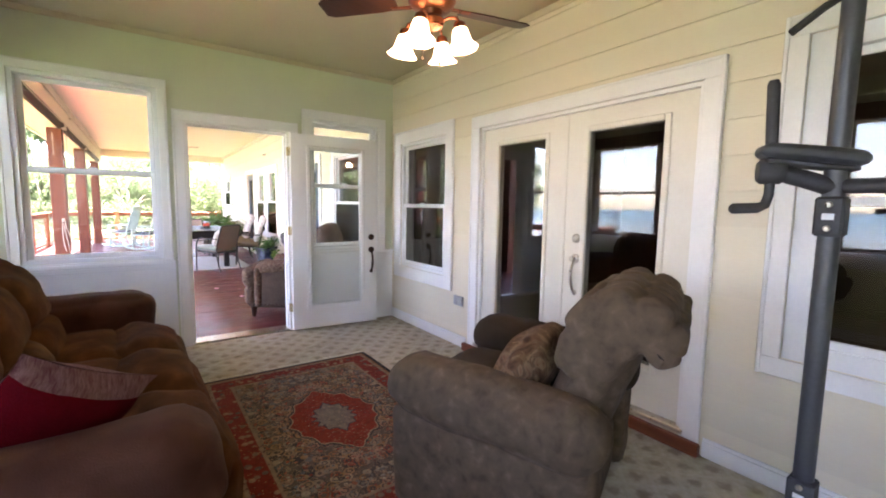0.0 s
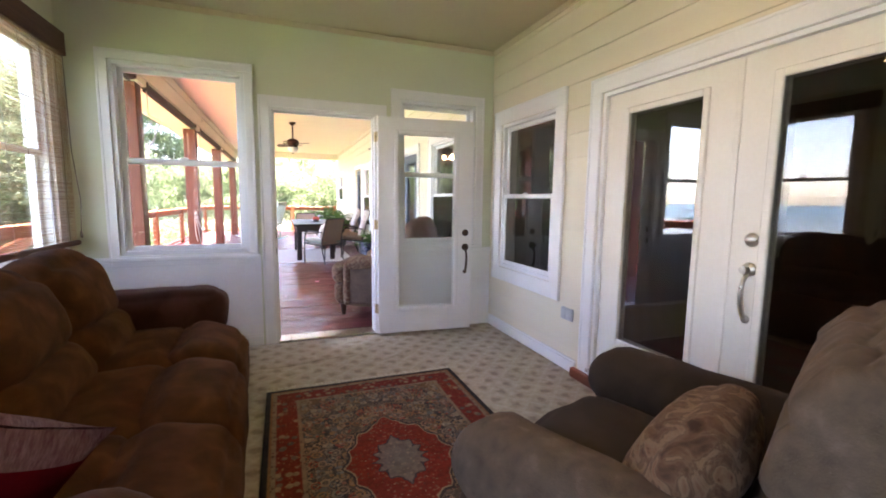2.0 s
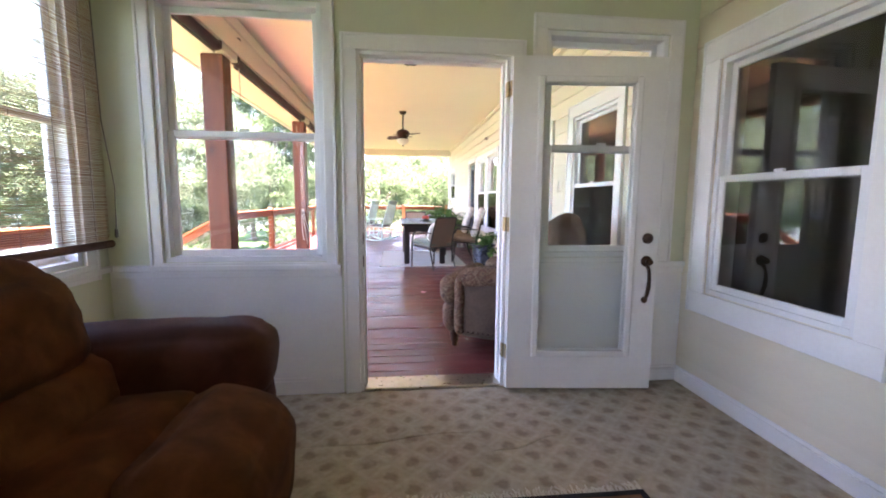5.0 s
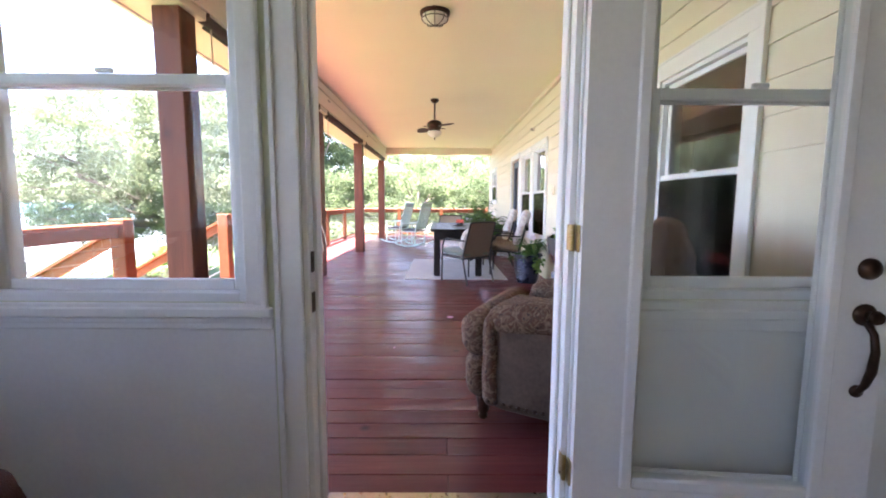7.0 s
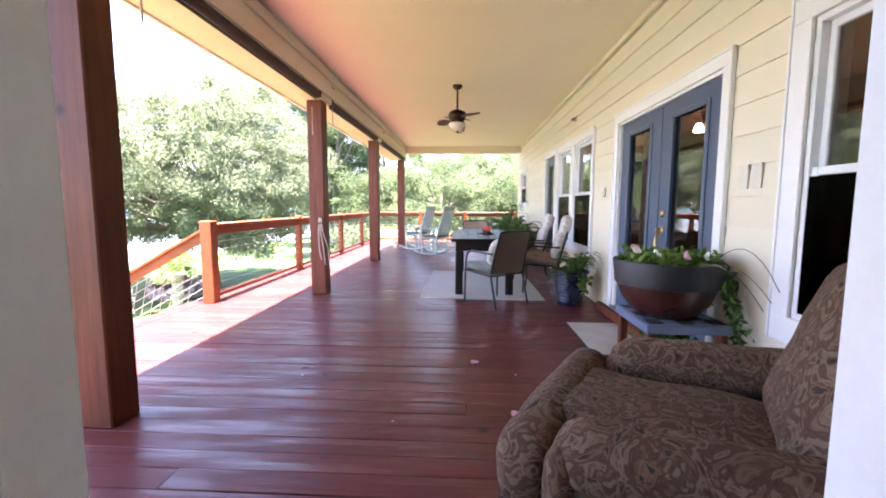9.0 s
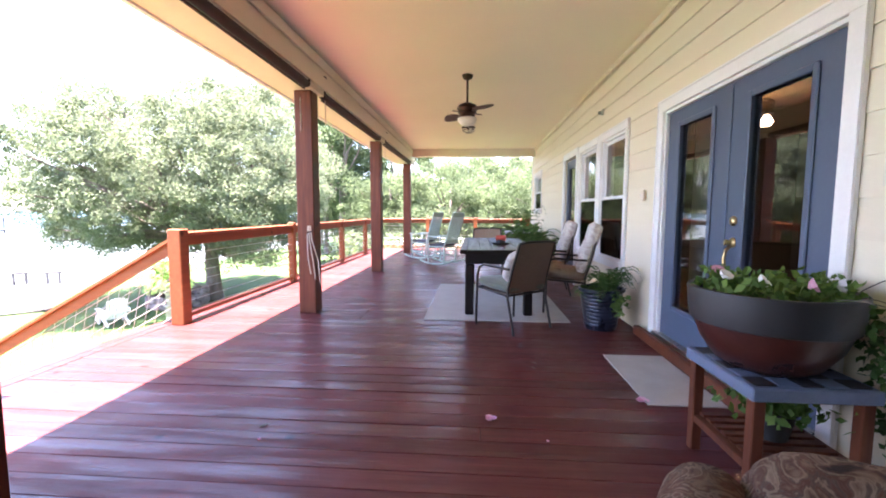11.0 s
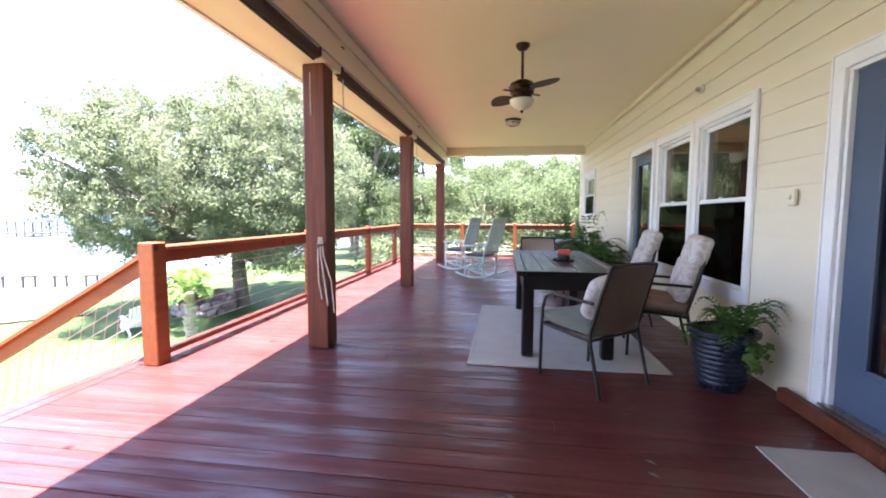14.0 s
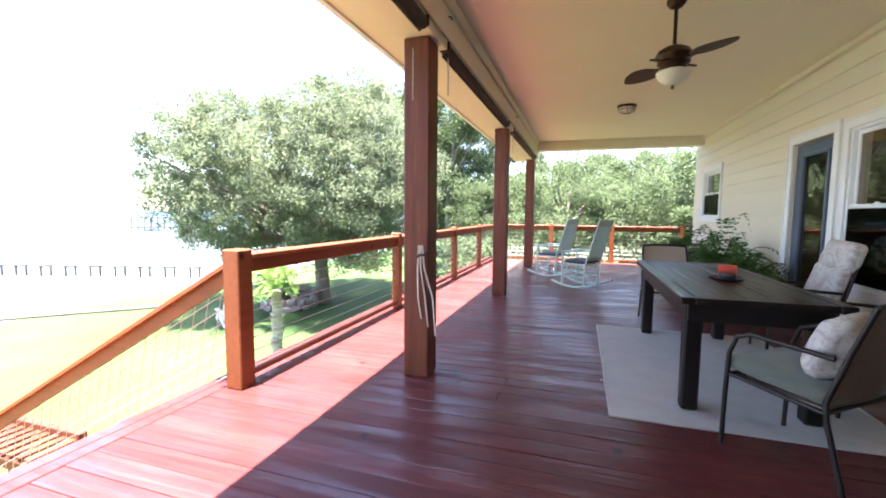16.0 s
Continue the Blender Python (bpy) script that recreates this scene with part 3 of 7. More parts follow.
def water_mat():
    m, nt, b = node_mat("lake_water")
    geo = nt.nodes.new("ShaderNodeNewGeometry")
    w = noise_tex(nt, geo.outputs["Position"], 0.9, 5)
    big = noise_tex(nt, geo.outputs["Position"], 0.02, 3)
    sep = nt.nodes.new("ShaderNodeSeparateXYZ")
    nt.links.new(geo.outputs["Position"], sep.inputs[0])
    # glare on the near water is put into a paler tone; blue farther out
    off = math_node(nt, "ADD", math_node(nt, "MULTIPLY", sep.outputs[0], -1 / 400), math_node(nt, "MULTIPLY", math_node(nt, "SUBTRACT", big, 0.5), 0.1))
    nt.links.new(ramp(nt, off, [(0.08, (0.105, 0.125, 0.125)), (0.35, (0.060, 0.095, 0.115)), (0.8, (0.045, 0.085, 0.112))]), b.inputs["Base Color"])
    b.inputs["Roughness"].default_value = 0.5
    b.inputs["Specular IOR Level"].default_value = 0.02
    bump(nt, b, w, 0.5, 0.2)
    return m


M_GRASS = ground_mat()
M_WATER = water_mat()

# ---- building helpers ----
def box_bm(a, b, bevel=0.0, bm=None):
    """A box from corner a to corner b, with bevelled edges, into a bmesh."""
    own = bmesh.new()
    bmesh.ops.create_cube(own, size=1)
    for v in own.verts:
        v.co = [(a[i] + b[i]) / 2 + v.co[i] * (b[i] - a[i]) for i in range(3)]
    if bevel > 0:
        bmesh.ops.bevel(own, geom=own.edges[:], offset=bevel, segments=1, affect="EDGES", profile=0.5)
    return merge(bm, own)


def merge(bm, own, m=None):
    """own, moved by m, added to bm; own itself where bm is None."""
    if m is not None:
        bmesh.ops.transform(own, matrix=m, verts=own.verts[:])
    if bm is None:
        return own
    me = bpy.data.meshes.new("t")
    own.to_mesh(me)
    own.free()
    bm.from_mesh(me)
    bpy.data.meshes.remove(me)
    return bm


def lathe_bm(profile, segs=24, bm=None, m=None):
    """A turned shape from (radius, height) pairs about z."""
    own = bmesh.new()
    rings = []
    for r, z in profile:
        if r < 1e-5:
            rings.append([own.verts.new((0, 0, z))])
        else:
            rings.append([own.verts.new((r * math.cos(2 * math.pi * i / segs), r * math.sin(2 * math.pi * i / segs), z)) for i in range(segs)])
    for a, b in zip(rings, rings[1:]):
        for i in range(segs):
            j = (i + 1) % segs
            if len(a) == 1 and len(b) > 1:
                own.faces.new((a[0], b[j], b[i]))
            elif len(b) == 1 and len(a) > 1:
                own.faces.new((a[i], a[j], b[0]))
            elif len(a) > 1:
                own.faces.new((a[i], a[j], b[j], b[i]))
    for ring, flip in ((rings[0], True), (rings[-1], False)):
        if len(ring) > 1:
            own.faces.new(ring[::-1] if flip else ring)
    bmesh.ops.recalc_face_normals(own, faces=own.faces[:])
    return merge(bm, own, m)


def tube_bm(pts, r, segs=8, bm=None, closed=False):
    """A round bar along points; r may be a number or one for each point."""
    own = bmesh.new()
    pts = [Vector(p) for p in pts]
    rad = [r] * len(pts) if isinstance(r, (int, float)) else list(r)
    rings = []
    up = None
    for i, p in enumerate(pts):
        a, b = pts[max(i - 1, 0)], pts[min(i + 1, len(pts) - 1)]
        d = (b - a).normalized()
        if up is None:
            up = Vector((0, 0, 1)) if abs(d.z) < 0.9 else Vector((1, 0, 0))
        s = d.cross(up).normalized()
        up = s.cross(d).normalized()
        rings.append([own.verts.new(p + rad[i] * (math.cos(2 * math.pi * k / segs) * s + math.sin(2 * math.pi * k / segs) * up)) for k in range(segs)])
    for a, b in zip(rings, rings[1:]):
        for k in range(segs):
            own.faces.new((a[k], a[(k + 1) % segs], b[(k + 1) % segs], b[k]))
    own.faces.new(rings[0][::-1])
    own.faces.new(rings[-1])
    bmesh.ops.recalc_face_normals(own, faces=own.faces[:])
    return merge(bm, own)


def cushion_bm(size, r=0.06, puff=0.03, wrinkle=0.008, cuts=9, seed=0.0, m=None, bm=None, bend=0.0):
    """A soft block: rounded edges, swollen faces, slight creases. bend curls it about its x axis."""
    own = bmesh.new()
    bmesh.ops.create_cube(own, size=2)
    bmesh.ops.subdivide_edges(own, edges=own.edges[:], cuts=cuts, use_grid_fill=True)
    h = Vector(size) / 2
    r = min(r, min(h) * 0.98)
    for v in own.verts:
        u = v.co.copy()
        p = Vector((u.x * h.x, u.y * h.y, u.z * h.z))
        # gather the rows toward the edges
        q = Vector([math.copysign(abs(c) ** 0.75, c) for c in u])
        p = Vector((q.x * h.x, q.y * h.y, q.z * h.z))
        inner = Vector([max(-(h[i] - r), min(h[i] - r, p[i])) for i in range(3)])
        d = p - inner
        if d.length > 1e-6:
            p = inner + d.normalized() * r
        for i in range(3):
            j, k = (i + 1) % 3, (i + 2) % 3
            p[i] += u[i] * puff * (1 - u[j] ** 2) * (1 - u[k] ** 2)
        n = noise.noise_vector(p * 9 + Vector((seed, seed * 2, 3))) * wrinkle + noise.noise_vector(p * 3.2 + Vector((seed, 1, seed))) * wrinkle * 1.6
        p += n
        if bend:
            a = p.y * bend
            p = Vector((p.x, p.y + p.z * math.sin(a) * -1.0, p.z - 0.5 * bend * p.y * p.y))
        v.co = p
    return merge(bm, own, m)


def mesh_of(name, bm, material, smooth=None):
    me = bpy.data.meshes.new(name)
    bm.to_mesh(me)
    bm.free()
    me.materials.append(material)
    if smooth is not None:
        me.polygons.foreach_set("use_smooth", [True] * len(me.polygons))
        if smooth < 180:
            me.set_sharp_from_angle(angle=radians(smooth))
    return me


def part(name, bm, material, parent, label="", smooth=None, m=None):
    """A bmesh as one mesh object under a thing or a part."""
    ob = new(name, mesh_of(name, bm, material, smooth))
    ob.parent = parent
    if m is not None:
        ob.matrix_basis = m
    return tagged(ob, label)


def thing(name, label, category, group="", m=None, kind=""):
    """The Empty at a thing's base that parents its parts."""
    ob = new(name)
    ob.empty_display_size = 0.1
    if m is not None:
        ob.matrix_basis = m
    return tagged(ob, label, category, group, kind)


def solid(name, bm, material, label, category, smooth=None, kind="", m=None, group=""):
    ob = new(name, mesh_of(name, bm, material, smooth))
    if m is not None:
        ob.matrix_basis = m
    return tagged(ob, label, category, group, kind)


def structure(name, bm, material, label, smooth=None):
    return solid(name, bm, material, label, name.split("_")[0], smooth, "structure")


def from_arrays(name, verts, faces, material):
    me = bpy.data.meshes.new(name)
    me.from_pydata(verts, [], faces)
    me.materials.append(material)
    return me


def cut_rects(span, holes):
    """The rectangles (a0, z0, a1, z1) left of span when the holes are cut out."""
    rects = [span]
    for h in holes:
        out = []
        for r in rects:
            if h[0] >= r[2] or h[2] <= r[0] or h[1] >= r[3] or h[3] <= r[1]:
                out.append(r)
                continue
            if r[0] < h[0]:
                out.append((r[0], r[1], h[0], r[3]))
            if h[2] < r[2]:
                out.append((h[2], r[1], r[2], r[3]))
            a0, a1 = max(r[0], h[0]), min(r[2], h[2])
            if r[1] < h[1]:
                out.append((a0, r[1], a1, h[1]))
            if h[3] < r[3]:
                out.append((a0, h[3], a1, r[3]))
        rects = out
    return rects


# ---- the large structure ----
# openings: (from, sill, to, head)
HOUSE = [(-1.60, 0.08, -3.40, 2.0), (-1.09, 0.64, -0.22, 2.01), (-4.98, 0.64, -3.82, 2.10),
         (0.93, 0.64, 1.84, 2.06), (2.52, 0.08, 4.36, 2.05), (5.30, 0.62, 6.20, 2.09), (6.40, 0.62, 7.30, 2.09),
         (7.55, 0.06, 8.42, 2.10), (11.22, 1.24, 12.30, 2.12)]
HOUSE = [(min(a, c), b, max(a, c), d) for a, b, c, d in HOUSE]
END = [(-3.20, 0.825, -2.285, 2.295), (-2.095, 0.0, -1.19, 2.045), (-0.97, 0.84, -0.19, 2.21)]
LEFT = [(-1.25, 0.84, -0.20, 2.3), (-2.75, 0.84, -1.70, 2.3), (-4.25, 0.84, -3.2, 2.3), (-5.7, 0.84, -4.7, 2.3)]
CEIL, PORCH = 2.75, 2.92
YB, YE = -6.2, 13.1


def wall_along_y(name, x0, x1, span, holes, material, label):
    bm = bmesh.new()
    for a0, z0, a1, z1 in cut_rects(span, holes):
        box_bm((x0, a0, z0), (x1, a1, z1), 0, bm)
    return structure(name, bm, material, label)


wall_house = wall_along_y("wall_house", 0.012, 0.15, (YB, -0.15, YE, 3.1), HOUSE, M_SIDING, "cream lap-sided house wall with white trimmed openings")
bm = bmesh.new()
for a0, z0, a1, z1 in cut_rects((-3.5, 0.0, 0.0, CEIL), END):
    box_bm((a0, 0.0, z0), (a1, 0.14, z1), 0, bm)
wall_end = structure("wall_end", bm, M_GREEN, "pale green painted end wall of the sunroom")
bm = bmesh.new()
for a0, z0, a1, z1 in cut_rects((-3.62, -0.05, 0.0, PORCH), [(a, b - 0.002, c, d) for a, b, c, d in END]):
    box_bm((a0, 0.142, z0), (a1, 0.155, z1), 0, bm)
structure("wall_end_outside", bm, M_SIDING, "cream outside face of the sunroom end wall")
wall_left = wall_along_y("wall_left", -3.62, -3.5, (YB, 0.0, 0.14, CEIL), LEFT, M_GREEN, "pale green sunroom wall with a row of windows")
structure("wall_back", box_bm((-3.62, YB - 0.12, 0), (0.15, YB, CEIL)), M_GREEN, "plain pale green back wall of the sunroom")
structure("floor_sunroom", box_bm((-3.5, YB, -0.1), (0.0, 0.0, 0.0)), M_CARPET, "beige sculpted carpet with small brown tufts")
structure("ceiling_sunroom", box_bm((-3.62, YB - 0.12, CEIL), (0.012, 0.142, CEIL + 0.08)), M_CEIL, "flat tan painted sunroom ceiling")
structure("ceiling_porch", box_bm((-3.42, 0.156, PORCH), (0.012, YE, PORCH + 0.1)), M_DECKCEIL, "smooth buff painted porch ceiling")
structure("roof", box_bm((-4.0, YB - 0.5, 3.12), (5.0, YE + 0.3, 3.2)), M_BEAM, "porch and house roof above the ceilings")
structure("soffit", box_bm((-3.98, -0.3, 2.60), (-3.70, YE + 0.25, 2.66), 0.004), M_BEAM, "cream painted eave soffit beyond the posts")
structure("fascia", box_bm((-4.03, -0.3, 2.585), (-3.982, YE + 0.25, 3.12), 0.004), M_WHITE, "cream fascia board along the eave")
structure("soffit_sunroom", box_bm((-4.0, YB - 0.5, 2.66), (-3.624, -0.302, 3.118)), M_BEAM, "boxed eave beside the sunroom")
bm = box_bm((-3.69, 0.156, 2.535), (-3.44, YE, 3.1), 0.006)
box_bm((-3.438, 0.156, 2.60), (-3.415, YE, 2.915), 0.005, bm)
box_bm((-3.413, 0.156, 2.80), (-3.385, YE, 2.915), 0.008, bm)
structure("beam_side", bm, M_BEAM, "cream boxed beam resting on the porch posts")
bm = box_bm((-3.438, 12.44, 2.72), (0.0, 12.72, 2.918), 0.005)
structure("beam_end", bm, M_BEAM, "cream boxed beam closing the far end of the porch")
# rooms behind the house windows; their dimness is put into the wall and ceiling colour
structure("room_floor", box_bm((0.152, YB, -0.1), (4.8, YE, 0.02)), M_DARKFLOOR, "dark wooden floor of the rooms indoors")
structure("room_wall", box_bm((4.8, YB, -0.1), (4.92, YE, 3.0)), M_DARKROOM, "inner wall of the rooms indoors, brown darkened for the unlit interior")
structure("room_ceiling", box_bm((0.152, YB, 2.75), (4.8, YE, 2.85)), M_DARKROOM, "ceiling of the rooms indoors, its shade put into the colour")
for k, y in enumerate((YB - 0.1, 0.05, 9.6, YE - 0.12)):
    structure("room_partition", box_bm((0.152, y, 0.02), (4.8, y + 0.1, 2.75)), M_DARKROOM, "partition wall between the rooms indoors, brown darkened for shade")

# mouldings
trim = bmesh.new()
box_bm((-3.5, YB, CEIL - 0.06), (-3.48, -0.02, CEIL - 0.002), 0.004, trim)
box_bm((-3.5, -0.02, CEIL - 0.045), (0.0, -0.002, CEIL - 0.002), 0.004, trim)
box_bm((-0.02, YB, CEIL - 0.05), (-0.002, -0.022, CEIL - 0.002), 0.004, trim)
structure("trim_crown", trim, M_CEIL, "narrow painted cornice strip under the ceiling")
trim = box_bm((-0.045, 0.16, PORCH - 0.07), (-0.002, 12.43, PORCH - 0.002), 0.012)
structure("trim_porch", trim, M_BEAM, "cream cornice strip along the porch ceiling")
base = bmesh.new()
for a, b in ((-3.48, -2.2), (-1.09, 0.0)):
    box_bm((a, -0.016, 0), (b, -0.001, 0.085), 0.003, base)
    box_bm((a, -0.011, 0.085), (b, -0.001, 0.105), 0.003, base)
for a, b in ((-1.45, -0.02), (YB, -3.52)):
    box_bm((-0.018, a, 0), (-0.001, b, 0.085), 0.003, base)
    box_bm((-0.012, a, 0.085), (-0.001, b, 0.105), 0.003, base)
box_bm((-3.499, YB, 0), (-3.482, -0.02, 0.1), 0.003, base)
structure("baseboard", base, M_WHITE, "white painted stepped skirting board")
rail = bmesh.new()
for a, b in ((-3.47, -2.2), (-1.09, -0.001)):
    box_bm((a, -0.03, 0.775), (b, -0.001, 0.81), 0.005, rail)
    box_bm((a, -0.018, 0.735), (b, -0.001, 0.773), 0.003, rail)
box_bm((-3.499, YB, 0.775), (-3.472, -0.001, 0.81), 0.005, rail)
structure("trim_chair_rail", rail, M_WHITE, "white moulded rail at window sill height")
wains = bmesh.new()
for a, b in ((-3.497, -2.2), (-1.09, -0.001)):
    box_bm((a, -0.006, 0.0), (b, -0.0005, 0.774), 0, wains)
structure("trim_wainscot", wains, M_WHITE, "plain white panel under the sill rail")


def casing(bm, axis, plane, side, hole, w=0.09, t=0.02, sill=False, door=False):
    """Flat boards round a hole on one face of a wall; side: which way they stand proud."""
    a0, z0, a1, z1 = hole
    rects = [(a0 - w, z0 if door else z0 - 0.002, a0, z1), (a1, z0 if door else z0 - 0.002, a1 + w, z1), (a0 - w, z1, a1 + w, z1 + w)]
    if not door:
        rects.append((a0 - w, z0 - w, a1 + w, z0 - 0.002))
    for r in rects:
        lo, hi = sorted((plane + side * 0.001, plane + side * t))
        if axis == "y":
            box_bm((lo, r[0], r[1]), (hi, r[2], r[3]), 0.003, bm)
        else:
            box_bm((r[0], lo, r[1]), (r[2], hi, r[3]), 0.003, bm)
        # raised outer bead
    for r in ((a0 - w, z0 - (0 if door else w), a0 - w + 0.018, z1 + w), (a1 + w - 0.018, z0 - (0 if door else w), a1 + w, z1 + w), (a0 - w + 0.018, z1 + w - 0.018, a1 + w - 0.018, z1 + w)):
        lo, hi = sorted((plane + side * (t + 0.0005), plane + side * (t + 0.008)))
        if axis == "y":
            box_bm((lo, r[0], r[1]), (hi, r[2], r[3]), 0.003, bm)
        else:
            box_bm((r[0], lo, r[1]), (r[2], hi, r[3]), 0.003, bm)


def bar(axis, p0, p1, r, bevel=0.003, bm=None):
    """A box over rectangle r of a wall running along the axis, between depths p0 and p1."""
    if axis == "y":
        return box_bm((p0, r[0], r[1]), (p1, r[2], r[3]), bevel, bm)
    return box_bm((r[0], p0, r[1]), (r[2], p1, r[3]), bevel, bm)


def sash_window(name, axis, inner, outer, hole, label, glass=M_GLASS, meet=0.5, screen=True, w=0.09, faces=(1, 1), f=0.03, depth=None):
    """A double-hung window in a wall between depths inner and outer: casing, frame, two sashes with panes."""
    win = thing(name, label, "window", kind="structure")
    a0, z0, a1, z1 = hole
    lo, hi = min(inner, outer), max(inner, outer)
    mid = (lo + hi) / 2 if depth is None else lo + depth
    if faces[0]:
        bm = bmesh.new()
        casing(bm, axis, lo, -1, hole, w)
        part("casing", bm, M_WHITE, win)
    if faces[1]:
        bm = bmesh.new()
        casing(bm, axis, hi, 1, hole, w)
        part("casing", bm, M_WHITE, win)
    bm = bmesh.new()
    for r in ((a0, z0, a0 + f, z1), (a1 - f, z0, a1, z1), (a0 + f, z0, a1 - f, z0 + f), (a0 + f, z1 - f, a1 - f, z1)):
        bar(axis, lo + 0.002, hi - 0.002, r, 0.002, bm)
    part("window_frame", bm, M_SASH, win)
    zm = z0 + (z1 - z0) * meet
    for nm, za, zb, d in (("lower_sash", z0 + f, zm + 0.022, -0.014), ("upper_sash", zm - 0.022, z1 - f, 0.014)):
        bm = bmesh.new()
        s = 0.038
        b0, b1 = a0 + f, a1 - f
        p = mid + d
        for r in ((b0, za, b0 + s, zb), (b1 - s, za, b1, zb), (b0 + s, za, b1 - s, za + s), (b0 + s, zb - s, b1 - s, zb)):
            bar(axis, p - 0.013, p + 0.013, r, 0.004, bm)
        sash = part(nm, bm, M_SASH, win)
        pane = part("pane", bar(axis, p - 0.002, p + 0.002, (b0 + s - 0.004, za + s - 0.004, b1 - s + 0.004, zb - s + 0.004), 0), glass, sash)
        pane.visible_shadow = False
        if nm == "lower_sash":
            bm = bar(axis, p - 0.03, p - 0.014, ((a0 + a1) / 2 - 0.03, zb - 0.002, (a0 + a1) / 2 + 0.03, zb + 0.014), 0.004)
            part("latch", bm, M_SASH, sash)
            if screen:
                sc = part("insect_screen", bar(axis, mid - 0.034, mid - 0.032, (b0, z0 + f, b1, zm - 0.02), 0), M_SCREEN, win, "dark insect screen")
                sc.visible_shadow = False
    return win


sash_window("window_1", "x", -0.0, 0.155, END[0], "white double-hung window looking onto the porch", screen=False, w=0.07)
sash_window("window_2", "x", -0.0, 0.155, END[2], "white double-hung window behind the open door", screen=False, w=0.085)
for i, h in enumerate(LEFT):
    sash_window("window_%d" % (3 + i), "y", -3.62, -3.5, h, "white double-hung window with a woven reed shade", screen=False)
sash_window("window_7", "y", 0.0, 0.15, HOUSE[1], "white double-hung window into the dark house", M_GLASSH, screen=False, faces=(1, 0), depth=0.04, w=0.13)
sash_window("window_8", "y", 0.0, 0.15, HOUSE[2], "wide white double-hung window into the dark house", M_GLASSH, screen=False, faces=(1, 0), depth=0.04, w=0.09, f=0.085)
sash_window("window_9", "y", 0.0, 0.15, HOUSE[3], "white double-hung porch window into the dark house", M_GLASSH, faces=(1, 0), depth=0.04, w=0.13)
sash_window("window_10", "y", 0.0, 0.15, HOUSE[5], "one of a pair of white porch windows with a dark screen", M_GLASSH, faces=(1, 0), depth=0.04, w=0.095)
sash_window("window_11", "y", 0.0, 0.15, HOUSE[6], "one of a pair of white porch windows beside the blue door", M_GLASSH, faces=(1, 0), depth=0.04, w=0.095)
sash_window("window_12", "y", 0.0, 0.15, HOUSE[8], "small white window near the far house corner", M_GLASSH, faces=(1, 0), depth=0.04, w=0.1)


def leaf_door(parent, name, w, h, t, material, lite, glass=M_GLASS, label="", m=None):
    """A door leaf from x = 0 to w, with one tall lite (x0, z0, x1, z1) and a bead round it on both faces."""
    bm = bmesh.new()
    x0, z0, x1, z1 = lite
    for a0, b0, a1, b1 in cut_rects((0, 0, w, h), [lite]):
        box_bm((a0, -t / 2, b0), (a1, t / 2, b1), 0, bm)
    bmesh.ops.remove_doubles(bm, verts=bm.verts[:], dist=0.0005)
    leaf = part(name, bm, material, parent, label, m=m)
    for s in (-1, 1):
        bm = bmesh.new()
        k = 0.028
        for r in ((x0 - k, z0 - k, x0 + 0.012, z1 + k), (x1 - 0.012, z0 - k, x1 + k, z1 + k), (x0 + 0.012, z0 - k, x1 - 0.012, z0 + 0.012), (x0 + 0.012, z1 - 0.012, x1 - 0.012, z1 + k)):
            lo, hi = sorted((s * (t / 2 + 0.001), s * (t / 2 + 0.014)))
            box_bm((r[0], lo, r[1]), (r[2], hi, r[3]), 0.006, bm)
        part("glazing_bead", bm, material, leaf)
    pane = part("pane", box_bm((x0, -0.003, z0), (x1, 0.003, z1)), glass, leaf)
    pane.visible_shadow = False
    return leaf


def handle_set(parent, x, z, side, t, material, drop=0.24):
    """A deadbolt, a thumb plate and a bowed pull on one face of a leaf."""
    y = side * t / 2
    rot = pose(0, 0, 0, 90 if side < 0 else -90, 0, 0)
    bm = lathe_bm([(0.033, 0), (0.033, 0.006), (0.026, 0.016), (0.012, 0.022), (0, 0.024)], 20, None, pose(x, y, z + 0.14) @ rot)
    part("deadbolt", bm, material, parent, "", 40)
    bm = lathe_bm([(0.034, 0), (0.034, 0.005), (0.028, 0.012), (0.015, 0.018), (0.015, 0.03), (0.022, 0.04), (0.018, 0.05), (0, 0.053)], 20, None, pose(x, y, z) @ rot)
    part("thumb_latch", bm, material, parent, "", 40)
    d = side * 1.0
    pts = [(x, y + d * 0.012, z - 0.02), (x, y + d * 0.04, z - 0.05), (x, y + d * 0.05, z - 0.10), (x, y + d * 0.045, z - 0.16), (x, y + d * 0.028, z - drop + 0.03), (x, y + d * 0.006, z - drop)]
    bm = tube_bm(pts, [0.011, 0.010, 0.011, 0.013, 0.011, 0.009], 10)
    lathe_bm([(0.02, 0), (0.02, 0.005), (0.012, 0.01), (0, 0.011)], 14, bm, pose(x, y, z - drop) @ rot)
    part("pull", bm, material, parent, "", 60)


# sunroom door frame and the open leaf
jamb = thing("door_1", "white frame of the porch doorway with its sill", "door", kind="structure")
bm = bmesh.new()
casing(bm, "x", 0.0, -1, END[1], 0.09, 0.022, door=True)
part("casing", bm, M_WHITE, jamb)
bm = bmesh.new()
casing(bm, "x", 0.155, 1, END[1], 0.09, 0.022, door=True)
part("casing", bm, M_WHITE, jamb)
bm = bmesh.new()
for r in ((-2.095, 0.0, -2.075, 2.045), (-1.21, 0.0, -1.19, 2.045), (-2.075, 2.025, -1.21, 2.045)):
    bar("x", -0.002, 0.157, r, 0.002, bm)
